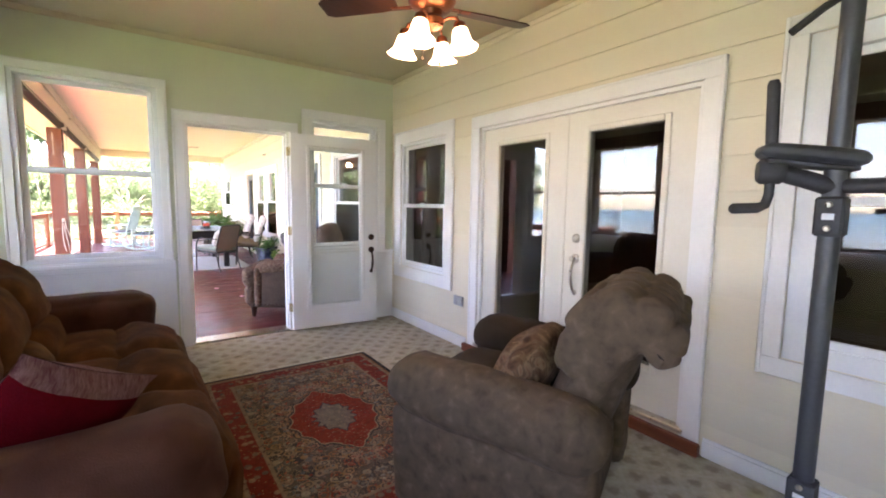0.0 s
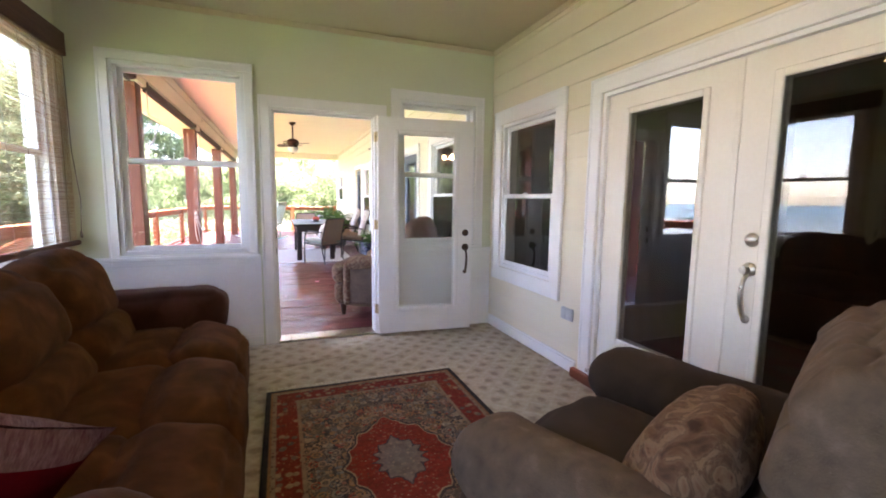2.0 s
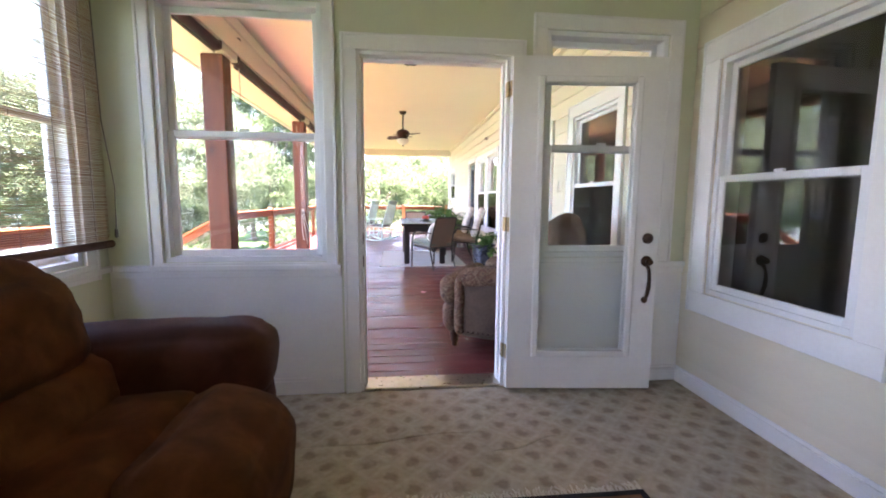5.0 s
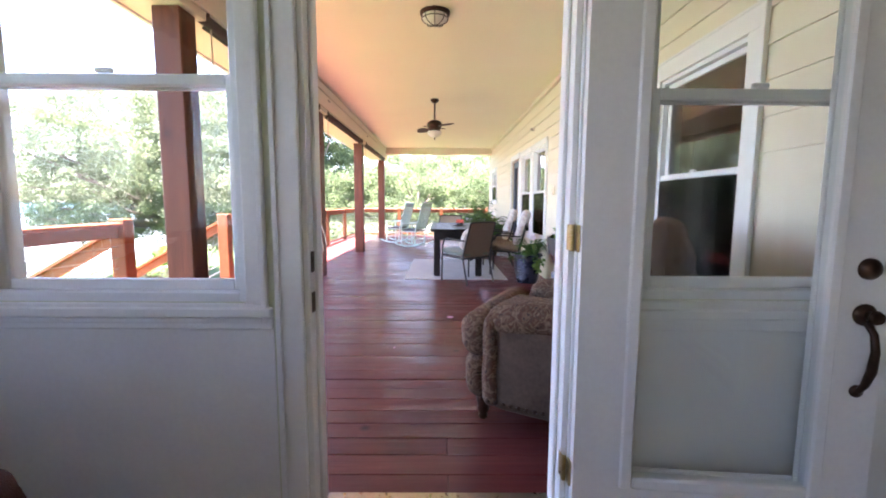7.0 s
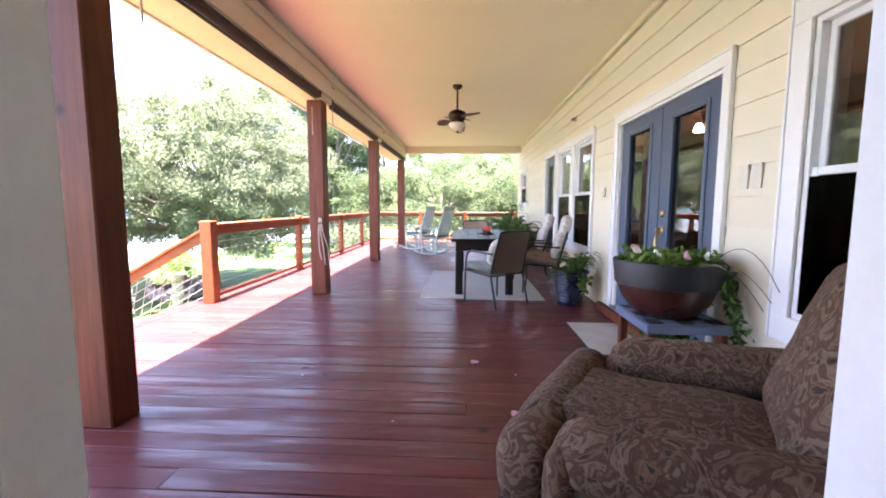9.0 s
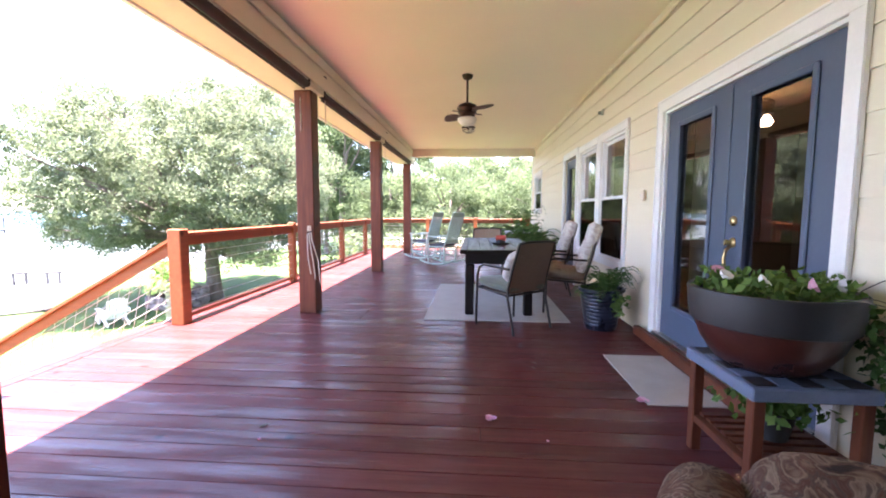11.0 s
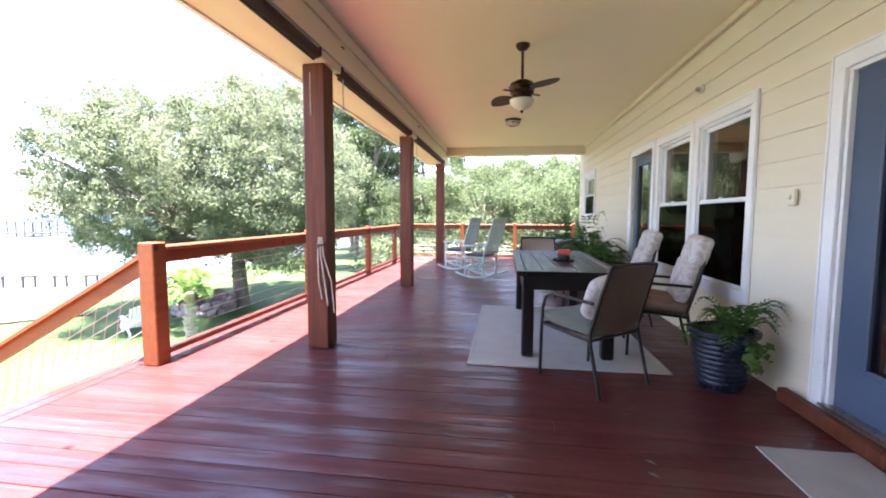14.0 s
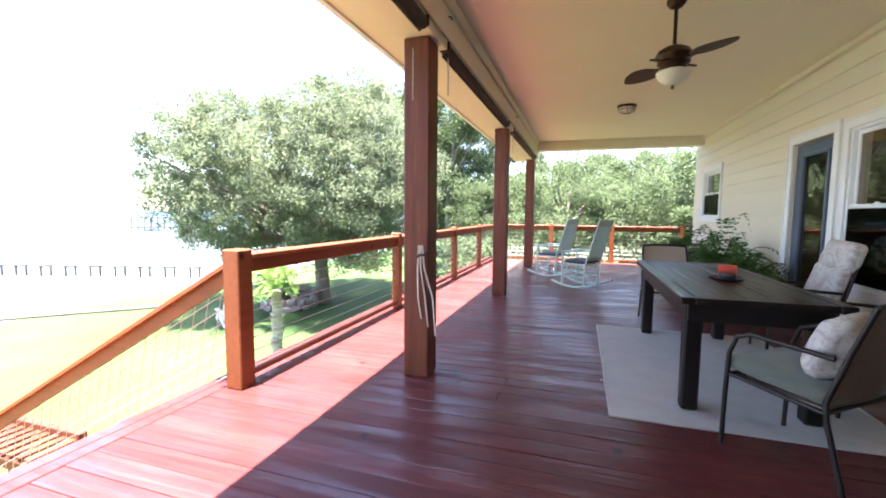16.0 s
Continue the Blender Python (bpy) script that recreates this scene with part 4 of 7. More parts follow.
for r in ((-2.075, 0.02, -2.062, 2.025), (-1.223, 0.02, -1.21, 2.025), (-2.062, 2.012, -1.223, 2.025)):
    bar("x", 0.05, 0.09, r, 0.003, bm)
part("jamb", bm, M_WHITE, jamb)
part("threshold", box_bm((-2.075, -0.015, 0.0), (-1.21, 0.165, 0.02), 0.006), M_NICKEL, jamb, "worn metal threshold")
for z in (0.82, 0.96):
    bm = box_bm((-2.0745, 0.012, z - 0.035), (-2.071, 0.044, z + 0.035), 0.001)
    box_bm((-2.0708, 0.02, z - 0.018), (-2.0685, 0.036, z + 0.018), 0.001, bm)
    part("strike_plate", bm, M_BRONZE, jamb, "dark bronze strike plate")
for z in (0.25, 1.05, 1.85):
    bm = bmesh.new()
    for k in range(5):
        tube_bm([(-1.206, -0.030, z - 0.043 + k * 0.0175), (-1.206, -0.030, z - 0.0265 + k * 0.0175)], 0.0075, 10, bm)
    box_bm((-1.2125, -0.022, z - 0.043), (-1.2095, 0.012, z + 0.043), 0.001, bm)
    box_bm((-1.1985, -0.066, z - 0.043), (-1.1915, -0.036, z + 0.043), 0.001, bm)
    for dz in (-0.034, -0.012, 0.012, 0.034):
        lathe_bm([(0.0045, 0.0), (0.003, 0.0015), (0, 0.0015)], 8, bm, pose(-1.2125, -0.006 + 0.006 * (1 if dz * dz > 0.0005 else -1), z + dz, 0, -90, 0))
    part("hinge", bm, M_BRASS, jamb, "brass butt hinge")
swing = thing("glazed_door", "white open porch door with a tall glass pane", "door", m=pose(-1.19, -0.062, 0.022, 0, 0, -5.4))
leaf = leaf_door(swing, "leaf", 0.905, 2.005, 0.045, M_WHITE, (0.175, 0.235, 0.735, 1.865))
handle_set(leaf, 0.84, 0.81, -1, 0.045, M_BRONZE)
handle_set(leaf, 0.84, 0.81, 1, 0.03, M_BRONZE)


def french_doors(name, y0, y1, z0, z1, material, metal, label, glass, stile=0.2, pull_y=None, group="", inset=0.05):
    d = thing(name, label, "door", kind="structure")
    hole = (y0, z0, y1, z1)
    bm = bmesh.new()
    casing(bm, "y", 0.0, -1, (y0, 0.0, y1, z1), 0.1, 0.024, door=True)
    part("casing", bm, M_WHITE, d)
    bm = bmesh.new()
    for r in ((y0, z0, y0 + 0.025, z1), (y1 - 0.025, z0, y1, z1), (y0 + 0.025, z1 - 0.025, y1 - 0.025, z1)):
        bar("y", -0.001, 0.149, r, 0.002, bm)
    part("jamb", bm, M_WHITE, d)
    part("sill", box_bm((-0.03, y0 - 0.02, z0 - 0.02), (0.148, y1 + 0.02, z0 + 0.005), 0.004), M_NICKEL, d, "pale metal sill")
    ym = (y0 + y1) / 2
    w = ym - y0 - 0.028
    h = z1 - z0 - 0.035
    for k, yy in enumerate((y0 + 0.026, ym + 0.002)):
        leaf = leaf_door(d, "leaf", w, h, 0.044, material, (stile, 0.27, w - stile, h - 0.13), glass, m=pose(inset, yy, z0 + 0.008, 0, 0, 90))
        if k == 0:
            handle_set(leaf, pull_y - yy, 0.87, 1, 0.044, metal)
    part("astragal", box_bm((inset - 0.03, ym - 0.016, z0 + 0.01), (inset - 0.0225, ym + 0.016, z0 + h), 0.003), material, d)
    return d


french_doors("door_2", -3.40, -1.60, 0.1, 2.0, M_FRENCH, M_NICKEL, "closed pair of cream glazed doors into the house", M_GLASSH, 0.175, -2.615)
part("threshold_step", box_bm((-0.07, -3.52, 0.0), (-0.026, -1.46, 0.072), 0.008), M_SILLWOOD, bpy.data.objects["door_2"], "reddish wooden threshold")
french_doors("door_3", 2.52, 4.36, 0.11, 2.05, M_BLUE, M_BRASS, "closed pair of slate blue glazed doors into the house", M_GLASSH, 0.2, 3.34)
part("threshold_step", box_bm((-0.09, 2.36, 0.0), (-0.026, 4.66, 0.088), 0.01), M_POST, bpy.data.objects["door_3"], "red stained wooden step")
far = thing("door_4", "narrow slate blue glazed door beside the paired windows", "door", kind="structure")
bm = bmesh.new()
casing(bm, "y", 0.0, -1, (7.55, 0.0, 8.42, 2.10), 0.11, 0.024, door=True)
part("casing", bm, M_WHITE, far)
leaf_door(far, "leaf", 0.86, 2.0, 0.044, M_BLUE, (0.16, 0.27, 0.70, 1.87), M_GLASSH, m=pose(0.05, 7.555, 0.075, 0, 0, 90))

# ---- sunroom things ----
# Persian rug with fringes
rug = thing("persian_rug", "red and navy patterned Persian rug with a central medallion", "rug")
bm = bmesh.new()
bmesh.ops.create_grid(bm, x_segments=26, y_segments=40, size=0.5)
for v in bm.verts:
    x, y = v.co.x * 1.29, v.co.y * 1.96
    v.co = (-1.505 + x, -2.03 + y, 0.013 + 0.003 * noise.noise(Vector((x * 3, y * 3, 0))))
ext = bmesh.ops.extrude_face_region(bm, geom=bm.faces[:])
for v in ext["geom"]:
    if isinstance(v, bmesh.types.BMVert):
        v.co.z = 0.0
bmesh.ops.recalc_face_normals(bm, faces=bm.faces[:])
part("rug_field", bm, M_RUG, rug)
for end, sgn in ((-1.05, 1), (-3.01, -1)):
    bm = bmesh.new()
    for i in range(110):
        x = -2.145 + 1.28 * i / 109
        l = random.uniform(0.03, 0.065)
        tube_bm([(x, end - sgn * 0.005, 0.008), (x + random.uniform(-0.008, 0.008), end + sgn * l * 0.5, 0.012), (x + random.uniform(-0.015, 0.015), end + sgn * l, 0.005)], 0.004, 4, bm)
    part("fringe", bm, M_FRINGE, rug, "pale cotton fringe")

# carpet folds by the doorway
for (x0, y0, x1, y1) in ((-2.45, -0.62, -1.25, -0.50), (-1.5, -0.75, -0.9, -0.55)):
    bm = bmesh.new()
    n = 14
    pts = [(x0 + (x1 - x0) * i / n, y0 + (y1 - y0) * i / n + 0.015 * math.sin(i * 0.9), -0.003) for i in range(n + 1)]
    tube_bm(pts, [0.0015 + 0.009 * math.sin(math.pi * i / n) for i in range(n + 1)], 8, bm)
    structure("floor_carpet_fold", bm, M_CARPET, "low rumple in the beige carpet", 180)

# reclining sofa along the window wall; local frame: x across the depth (front at +x), y along its length
sofa = thing("sofa", "brown microfibre three-seat reclining sofa with padded arms", "sofa", m=pose(-2.75, -1.93, 0, 0, 0, 3.0))
part("base", cushion_bm((0.98, 2.1, 0.28), 0.05, 0.01, 0.004, 8, 1, pose(-0.06, 0, 0.16)), M_SOFAARM, sofa, "", 180)
part("back_frame", cushion_bm((0.22, 2.30, 0.72), 0.09, 0.01, 0.006, 9, 2, pose(-0.53, 0, 0.53, 0, -9, 0)), M_SOFA, sofa, "", 180)
for i, y in enumerate((-0.66, 0.0, 0.66)):
    bm = cushion_bm((0.60, 0.66, 0.20), 0.08, 0.035, 0.010, 10, 3 + i, pose(-0.08, y, 0.37, 0, -4, 0))
    part("seat_cushion", bm, M_SOFA, sofa, "", 180)
    bm = cushion_bm((0.34, 0.665, 0.22), 0.10, 0.035, 0.010, 10, 6 + i, pose(0.35, y, 0.375, 0, 14, 0))
    part("seat_front_roll", bm, M_SOFA, sofa, "", 180)
    bm = cushion_bm((0.13, 0.66, 0.36), 0.06, 0.02, 0.008, 8, 9 + i, pose(0.465, y, 0.22, 0, 4, 0))
    part("footrest", bm, M_SOFA, sofa, "", 180)
    bm = cushion_bm((0.24, 0.67, 0.27), 0.10, 0.045, 0.012, 10, 12 + i, pose(-0.21, y, 0.52, 0, -14, 0))
    part("lumbar_cushion", bm, M_SOFA, sofa, "", 180)
    bm = cushion_bm((0.28, 0.69, 0.40), 0.12, 0.055, 0.014, 11, 15 + i, pose(-0.32, y, 0.75, 0, -14, 0))
    part("head_cushion", bm, M_SOFA, sofa, "", 180)
for s in (-1, 1):
    y = s * 1.14
    body = part("arm_body", cushion_bm((0.94, 0.22, 0.50), 0.06, 0.01, 0.006, 9, 20 + s, pose(-0.07, y, 0.27)), M_SOFAARM, sofa, "", 180)
    part("arm_pad", cushion_bm((0.86, 0.31, 0.33), 0.10, 0.02, 0.010, 12, 24 + s, pose(-0.02, y, 0.515, 0, -2, 0)), M_SOFAARM, body, "brown hide arm pad", 180)

# throw pillow on the sofa
pil = thing("throw_pillow", "deep red throw pillow with a knitted striped back", "pillow", m=pose(-2.68, -2.83, 0.675, 116, 0, 18) @ pose(0, 0, 0, 0, 0, -32))
bm = bmesh.new()
bmesh.ops.create_grid(bm, x_segments=14, y_segments=14, size=0.25)
half = bm.copy()
for b, s in ((bm, 1), (half, -1)):
    for v in b.verts:
        u, w = v.co.x / 0.2501, v.co.y / 0.2501
        pinch = 1 - 0.10 * (1 - u * u) * w * w - 0.10 * (1 - w * w) * u * u
        v.co = (v.co.x * pinch * 0.80, v.co.y * pinch * 0.80, s * 0.10 * ((1 - u * u) * (1 - w * w)) ** 0.45 + 0.006 * noise.noise(Vector((u * 3, w * 3, s))))
    if s < 0:
        bmesh.ops.reverse_faces(b, faces=b.faces[:])
rim = bm.copy()
for b, keep in ((bm, False), (rim, True)):
    gone = [f for f in b.faces if (f.calc_center_median().y > 0.142) != keep]
    bmesh.ops.delete(b, geom=gone, context="FACES")
part("border", rim, M_KNIT, pil, "knitted red and cream striped border", 180)
part("front", bm, M_RED, pil, "", 180)
part("back", half, M_KNIT, pil, "knitted red and cream striped back", 180)

# recliner armchair; local frame: front toward +y
rec = thing("recliner", "taupe microfibre recliner with a rolled back and fat arms", "armchair", m=pose(-0.96, -3.10, 0, 0, 0, 24))
part("base", cushion_bm((0.60, 0.76, 0.30), 0.05, 0.01, 0.005, 8, 31, pose(0, 0.0, 0.18)), M_RECL, rec, "", 180)
part("seat", cushion_bm((0.58, 0.70, 0.20), 0.08, 0.035, 0.010, 10, 32, pose(0, 0.08, 0.41, 3, 0, 0)), M_RECLSHADE, rec, "", 180)
for s in (-1, 1):
    body = part("arm_body", cushion_bm((0.20, 0.84, 0.46), 0.05, 0.008, 0.006, 10, 33 + s, pose(s * 0.40, 0.0, 0.25)), M_RECL, rec, "", 180)
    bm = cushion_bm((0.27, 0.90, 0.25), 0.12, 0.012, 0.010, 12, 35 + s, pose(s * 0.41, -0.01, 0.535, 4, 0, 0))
    part("arm_roll", bm, M_RECL if s < 0 else M_RECLSHADE, body, "", 180)
bm = cushion_bm((0.66, 0.20, 0.56), 0.09, 0.03, 0.014, 11, 38, pose(0, -0.36, 0.68, 16, 0, 0))
rback = part("back", bm, M_RECL, rec, "", 180)
bm = bmesh.new()
prof = [(-0.25, 0.72), (-0.25, 0.87), (-0.31, 0.99), (-0.42, 1.045), (-0.55, 1.03), (-0.655, 0.95), (-0.67, 0.845), (-0.60, 0.78), (-0.53, 0.82), (-0.48, 0.76), (-0.40, 0.68)]
fine_prof = []
for i in range(len(prof)):
    p0, p1, p2, p3 = (Vector(prof[(i + k) % len(prof)]) for k in (-1, 0, 1, 2))
    for s in (0.0, 0.1, 0.2, 0.3, 0.4, 0.5, 0.6, 0.7, 0.8, 0.9):
        q = 0.5 * (2 * p1 + (p2 - p0) * s + (2 * p0 - 5 * p1 + 4 * p2 - p3) * s * s + (3 * p1 - p0 - 3 * p2 + p3) * s ** 3)
        fine_prof.append((q.x, q.y))
prof = fine_prof
cols = 72
np_ = len(prof)
normals = []
for j in range(np_):
    t = Vector(prof[(j + 1) % np_]) - Vector(prof[j - 1])
    normals.append(Vector((t.y, -t.x)).normalized())
grid = []
for i in range(cols + 1):
    u = 2 * i / cols - 1
    x = 0.365 * u
    end = max(0.0, (abs(u) - 0.86) / 0.14)
    inset = 0.055 * (1 - math.sqrt(max(0.0, 1 - end * end)))
    channel = 0.030 * (1 - min(1.0, abs(math.sin((u + 1) * math.pi * 1.5)) * 2.6)) ** 2 if abs(u) < 0.9 else 0.0
    ring = []
    for j, (y, z) in enumerate(prof):
        seam = sum(0.020 * math.exp(-((j - k + 0.9 * math.sin(i * 0.31 + k)) / 1.7) ** 2) for k in (10, 25, 38, 50, 62))
        pleat = 0.006 * max(0.0, abs(u) - 0.5) / 0.5 * math.sin(j * 0.62 + 0.8 * math.sin(j * 0.23))
        soft = 0.006 * noise.noise(Vector((x * 7, y * 7, z * 7)))
        d = -inset - (channel if 5 <= j <= 66 else channel * 0.2) - seam + pleat + soft
        ring.append(bm.verts.new((x + 0.006 * noise.noise(Vector((j * 0.24, u, 3))), y + normals[j].x * d, z + normals[j].y * d)))
    grid.append(ring)
for a, b in zip(grid, grid[1:]):
    for j in range(len(prof)):
        k = (j + 1) % len(prof)
        bm.faces.new((a[j], b[j], b[k], a[k]))
bm.faces.new(grid[0])
bm.faces.new(grid[-1][::-1])
bmesh.ops.recalc_face_normals(bm, faces=bm.faces[:])
part("head_roll", bm, M_RECL, rback, "", 180)
solid("tapestry_pillow", cushion_bm((0.44, 0.16, 0.32), 0.075, 0.035, 0.008, 10, 41), M_TAPESTRY, "brown floral tapestry pillow in the recliner", "pillow", 180, m=pose(-1.045, -3.215, 0.63, 24, 0, 24))

# ceiling fan with bell shades
fan = thing("ceiling_fan", "copper ceiling fan with dark blades and lit bell shades", "ceiling fan", m=pose(-1.225, -2.66, CEIL) @ Matrix.Diagonal((0.87, 0.87, 0.87, 1)))
DROP = 0.30
part("canopy", lathe_bm([(0.075, 0.0), (0.075, -0.012), (0.055, -0.04), (0.02, -0.05), (0, -0.05)], 24), M_COPPER, fan, "", 40)
part("downrod", tube_bm([(0, 0, -0.04), (0, 0, -0.13 - DROP)], 0.013, 12), M_COPPER, fan, "", 60)
part("motor", lathe_bm([(0.02, -0.12), (0.09, -0.13), (0.13, -0.155), (0.135, -0.20), (0.11, -0.235), (0.06, -0.25), (0.055, -0.28), (0.075, -0.30), (0.06, -0.335), (0.02, -0.35), (0, -0.352)], 32, None, pose(0, 0, -DROP)), M_COPPER, fan, "", 40)
for k in range(5):
    a = radians(-12 + 72 * k)
    rot = pose(0, 0, -DROP, 0, 0, math.degrees(a))
    bm = bmesh.new()
    box_bm((0.10, -0.018, -0.222), (0.24, 0.018, -0.214), 0.003, bm)
    bmesh.ops.transform(bm, matrix=rot, verts=bm.verts[:])
    iron = part("blade_iron", bm, M_COPPER, fan)
    bm = bmesh.new()
    out = [(0.20, -0.055), (0.30, -0.068), (0.60, -0.075), (0.645, -0.055), (0.65, 0.05), (0.62, 0.075), (0.30, 0.066), (0.20, 0.055)]
    top = [bm.verts.new((x, y, -0.205)) for x, y in out]
    low = [bm.verts.new((x, y, -0.212)) for x, y in out]
    bm.faces.new(top)
    bm.faces.new(low[::-1])
    for i in range(len(out)):
        j = (i + 1) % len(out)
        bm.faces.new((top[i], low[i], low[j], top[j]))
    bmesh.ops.recalc_face_normals(bm, faces=bm.faces[:])
    bmesh.ops.transform(bm, matrix=rot @ pose(0, 0, 0, 12, 0, 0), verts=bm.verts[:])
    part("blade", bm, M_BLADE, iron)
for k in range(4):
    a = radians(35 + 90 * k)
    c, s = math.cos(a), math.sin(a)
    pts = [(0.05 * c, 0.05 * s, -0.31), (0.10 * c, 0.10 * s, -0.295), (0.145 * c, 0.145 * s, -0.30), (0.165 * c, 0.165 * s, -0.335)]
    bm = tube_bm([(x, y, z - DROP) for x, y, z in pts], 0.009, 8)
    lathe_bm([(0.03, -0.375), (0.036, -0.35), (0.03, -0.33), (0.012, -0.32)], 16, bm, pose(0.165 * c, 0.165 * s, -DROP))
    holder = part("lamp_arm", bm, M_COPPER, fan, "", 50)
    m = pose(0.165 * c, 0.165 * s, -0.36 - DROP) @ pose(0, 0, 0, 10 * s, -10 * c, 0)
    bm = lathe_bm([(0.030, 0.0), (0.040, -0.01), (0.048, -0.04), (0.056, -0.075), (0.075, -0.10), (0.088, -0.112), (0.084, -0.112), (0.070, -0.097), (0.05, -0.072), (0.04, -0.03), (0.03, -0.008), (0, -0.006)], 28, None, m)
    part("shade", bm, M_LAMP, holder, "lit frosted bell shade", 180)
for x, y, l in ((0.03, -0.04, 0.20), (-0.03, 0.05, 0.16)):
    bm = tube_bm([(x, y, -0.33 - DROP), (x, y, -0.33 - DROP - l)], 0.0018, 5)
    lathe_bm([(0, 0.012), (0.008, 0.004), (0.008, -0.004), (0, -0.012)], 10, bm, pose(x, y, -0.335 - DROP - l))
    part("pull_chain", bm, M_BRONZE, fan)
bulbs = new("fan_bulbs", bpy.data.lights.new("fan_bulbs", "POINT"))
bulbs.data.energy, bulbs.data.color, bulbs.data.shadow_soft_size = 0.16, (1.0, 0.77, 0.45), 0.12
bulbs.location = (-1.225, -2.66, CEIL - 0.77)

# woven reed shades on the window wall
for i, (y0, y1) in enumerate(((-1.42, -0.075), (-2.92, -1.55), (-4.42, -3.05))):
    sh = thing("woven_shade", "brown woven reed roll shade, lowered and see-through", "window shade", "reed shades on the sunroom windows")
    zb = 0.93
    verts, faces = [], []
    z = 2.36
    while z > zb + 0.03:
        hgt = random.uniform(0.0028, 0.0046)
        segs = 10
        rows = []
        for k in range(segs + 1):
            y = y0 + (y1 - y0) * k / segs
            x = -3.44 + random.uniform(-0.0015, 0.0015)
            dz = random.uniform(-0.0014, 0.0014)
            n0 = len(verts)
            verts += [(x - 0.0012, y, z + dz), (x + 0.0012, y, z + dz), (x + 0.0012, y, z + dz - hgt), (x - 0.0012, y, z + dz - hgt)]
            rows.append(n0)
        for a, b in zip(rows, rows[1:]):
            for j in range(4):
                faces.append((a + j, a + (j + 1) % 4, b + (j + 1) % 4, b + j))
        z -= random.uniform(0.0072, 0.0100)
    ob = new("reeds", from_arrays("reeds", verts, faces, M_SHADE))
    ob.parent = sh
    tagged(ob, "thin split reeds with gaps between", kind="stuff")
    bm = box_bm((-3.462, y0 - 0.01, 2.26), (-3.415, y1 + 0.01, 2.42), 0.006)
    part("valance", bm, M_VALANCE, sh, "dark woven valance")
    bm = tube_bm([(-3.44, y0 - 0.012, zb + 0.012), (-3.44, y1 + 0.012, zb + 0.012)], 0.021, 12)
    part("bottom_roll", bm, M_VALANCE, sh, "", 60)
    n = 6
    for k in range(n):
        y = y0 + (y1 - y0) * (k + 0.5) / n
        bm = tube_bm([(-3.437, y, 2.3), (-3.436, y + 0.004, 1.6), (-3.437, y, zb)], 0.0016, 4)
        part("weave_thread", bm, M_CORD, sh)
    bm = tube_bm([(-3.425, y1 - 0.03, 2.26), (-3.42, y1 - 0.025, 1.6), (-3.405, y1 + 0.02, 1.25), (-3.42, y1 + 0.028, 1.02)], 0.003, 6)
    lathe_bm([(0, 0.03), (0.008, 0.02), (0.01, -0.02), (0, -0.03)], 10, bm, pose(-3.42, y1 + 0.028, 1.0))
    part("pull_cord", bm, M_CORD, sh)

# socket plate
sock = thing("wall_socket", "grey weatherproof socket cover on the siding", "socket")
part("cover", box_bm((-0.034, -1.415, 0.395), (-0.013, -1.285, 0.485), 0.004), M_PLASTIC, sock)
part("flap", box_bm((-0.042, -1.405, 0.405), (-0.0345, -1.355, 0.475), 0.003), M_PLASTIC, sock)
part("flap", box_bm((-0.042, -1.345, 0.405), (-0.0345, -1.295, 0.475), 0.003), M_PLASTIC, sock)

# exercise tower
gym = thing("exercise_tower", "grey steel exercise tower with padded dip arms", "gym equipment", m=pose(-0.78, -4.12, 0))


def clamp(parent, z, h):
    """A black sleeve with two bolt heads and a pale height label."""
    c = part("collar", box_bm((-0.034, -0.034, z), (0.034, 0.034, z + h), 0.007), M_BLACK, parent)
    for dz in (0.2, 0.8):
        part("bolt", lathe_bm([(0.009, 0), (0.009, 0.004), (0.005, 0.008), (0, 0.008)], 10, None, pose(-0.034, 0.0, z + h * dz, 0, -90, 0)), M_NICKEL, c)
    part("label", box_bm((-0.0355, -0.014, z + h * 0.42), (-0.0342, 0.014, z + h * 0.58), 0.0), M_LAWNCHAIR, c, "small white label")
    return c


for y in (0.0, -0.70):
    part("upright", tube_bm([(0, y, 0.06), (0, y, 2.18)], 0.027, 18), M_STEEL, gym, "", 60)
clamp(gym, 0.40, 0.10)
clamp(gym, 1.255, 0.115)
part("foot", tube_bm([(0.0, -0.75, 0.032), (0.0, 0.34, 0.032)], 0.032, 14), M_STEEL, gym, "", 60)
part("brace", tube_bm([(-0.02, 0.01, 0.42), (-0.10, 0.05, 0.30), (-0.24, 0.12, 0.06)], 0.024, 12), M_BLACK, gym, "", 60)
part("foot_cap", lathe_bm([(0.034, 0), (0.040, 0.02), (0.040, 0.07), (0.028, 0.09), (0, 0.09)], 18, None, pose(-0.24, 0.12, 0.0)), M_BLACK, gym, "", 40)
part("height_pin", lathe_bm([(0.012, 0), (0.014, 0.02), (0.020, 0.03), (0.020, 0.055), (0.012, 0.065), (0, 0.065)], 14, None, pose(0.03, -0.02, 0.36, 60, 40, 0)), M_BLACK, gym, "", 40)
part("dip_arm", tube_bm([(0.0, 0.0, 1.395), (-0.04, 0.055, 1.42), (-0.085, 0.125, 1.445)], [0.026, 0.026, 0.024], 14), M_BLACK, gym, "", 60)
pad = part("arm_pad", cushion_bm((0.115, 0.25, 0.042), 0.02, 0.005, 0.002, 10, 51, pose(-0.035, 0.055, 1.49, 8, 0, 32)), M_STEEL, gym, "grey padded forearm rest", 180)
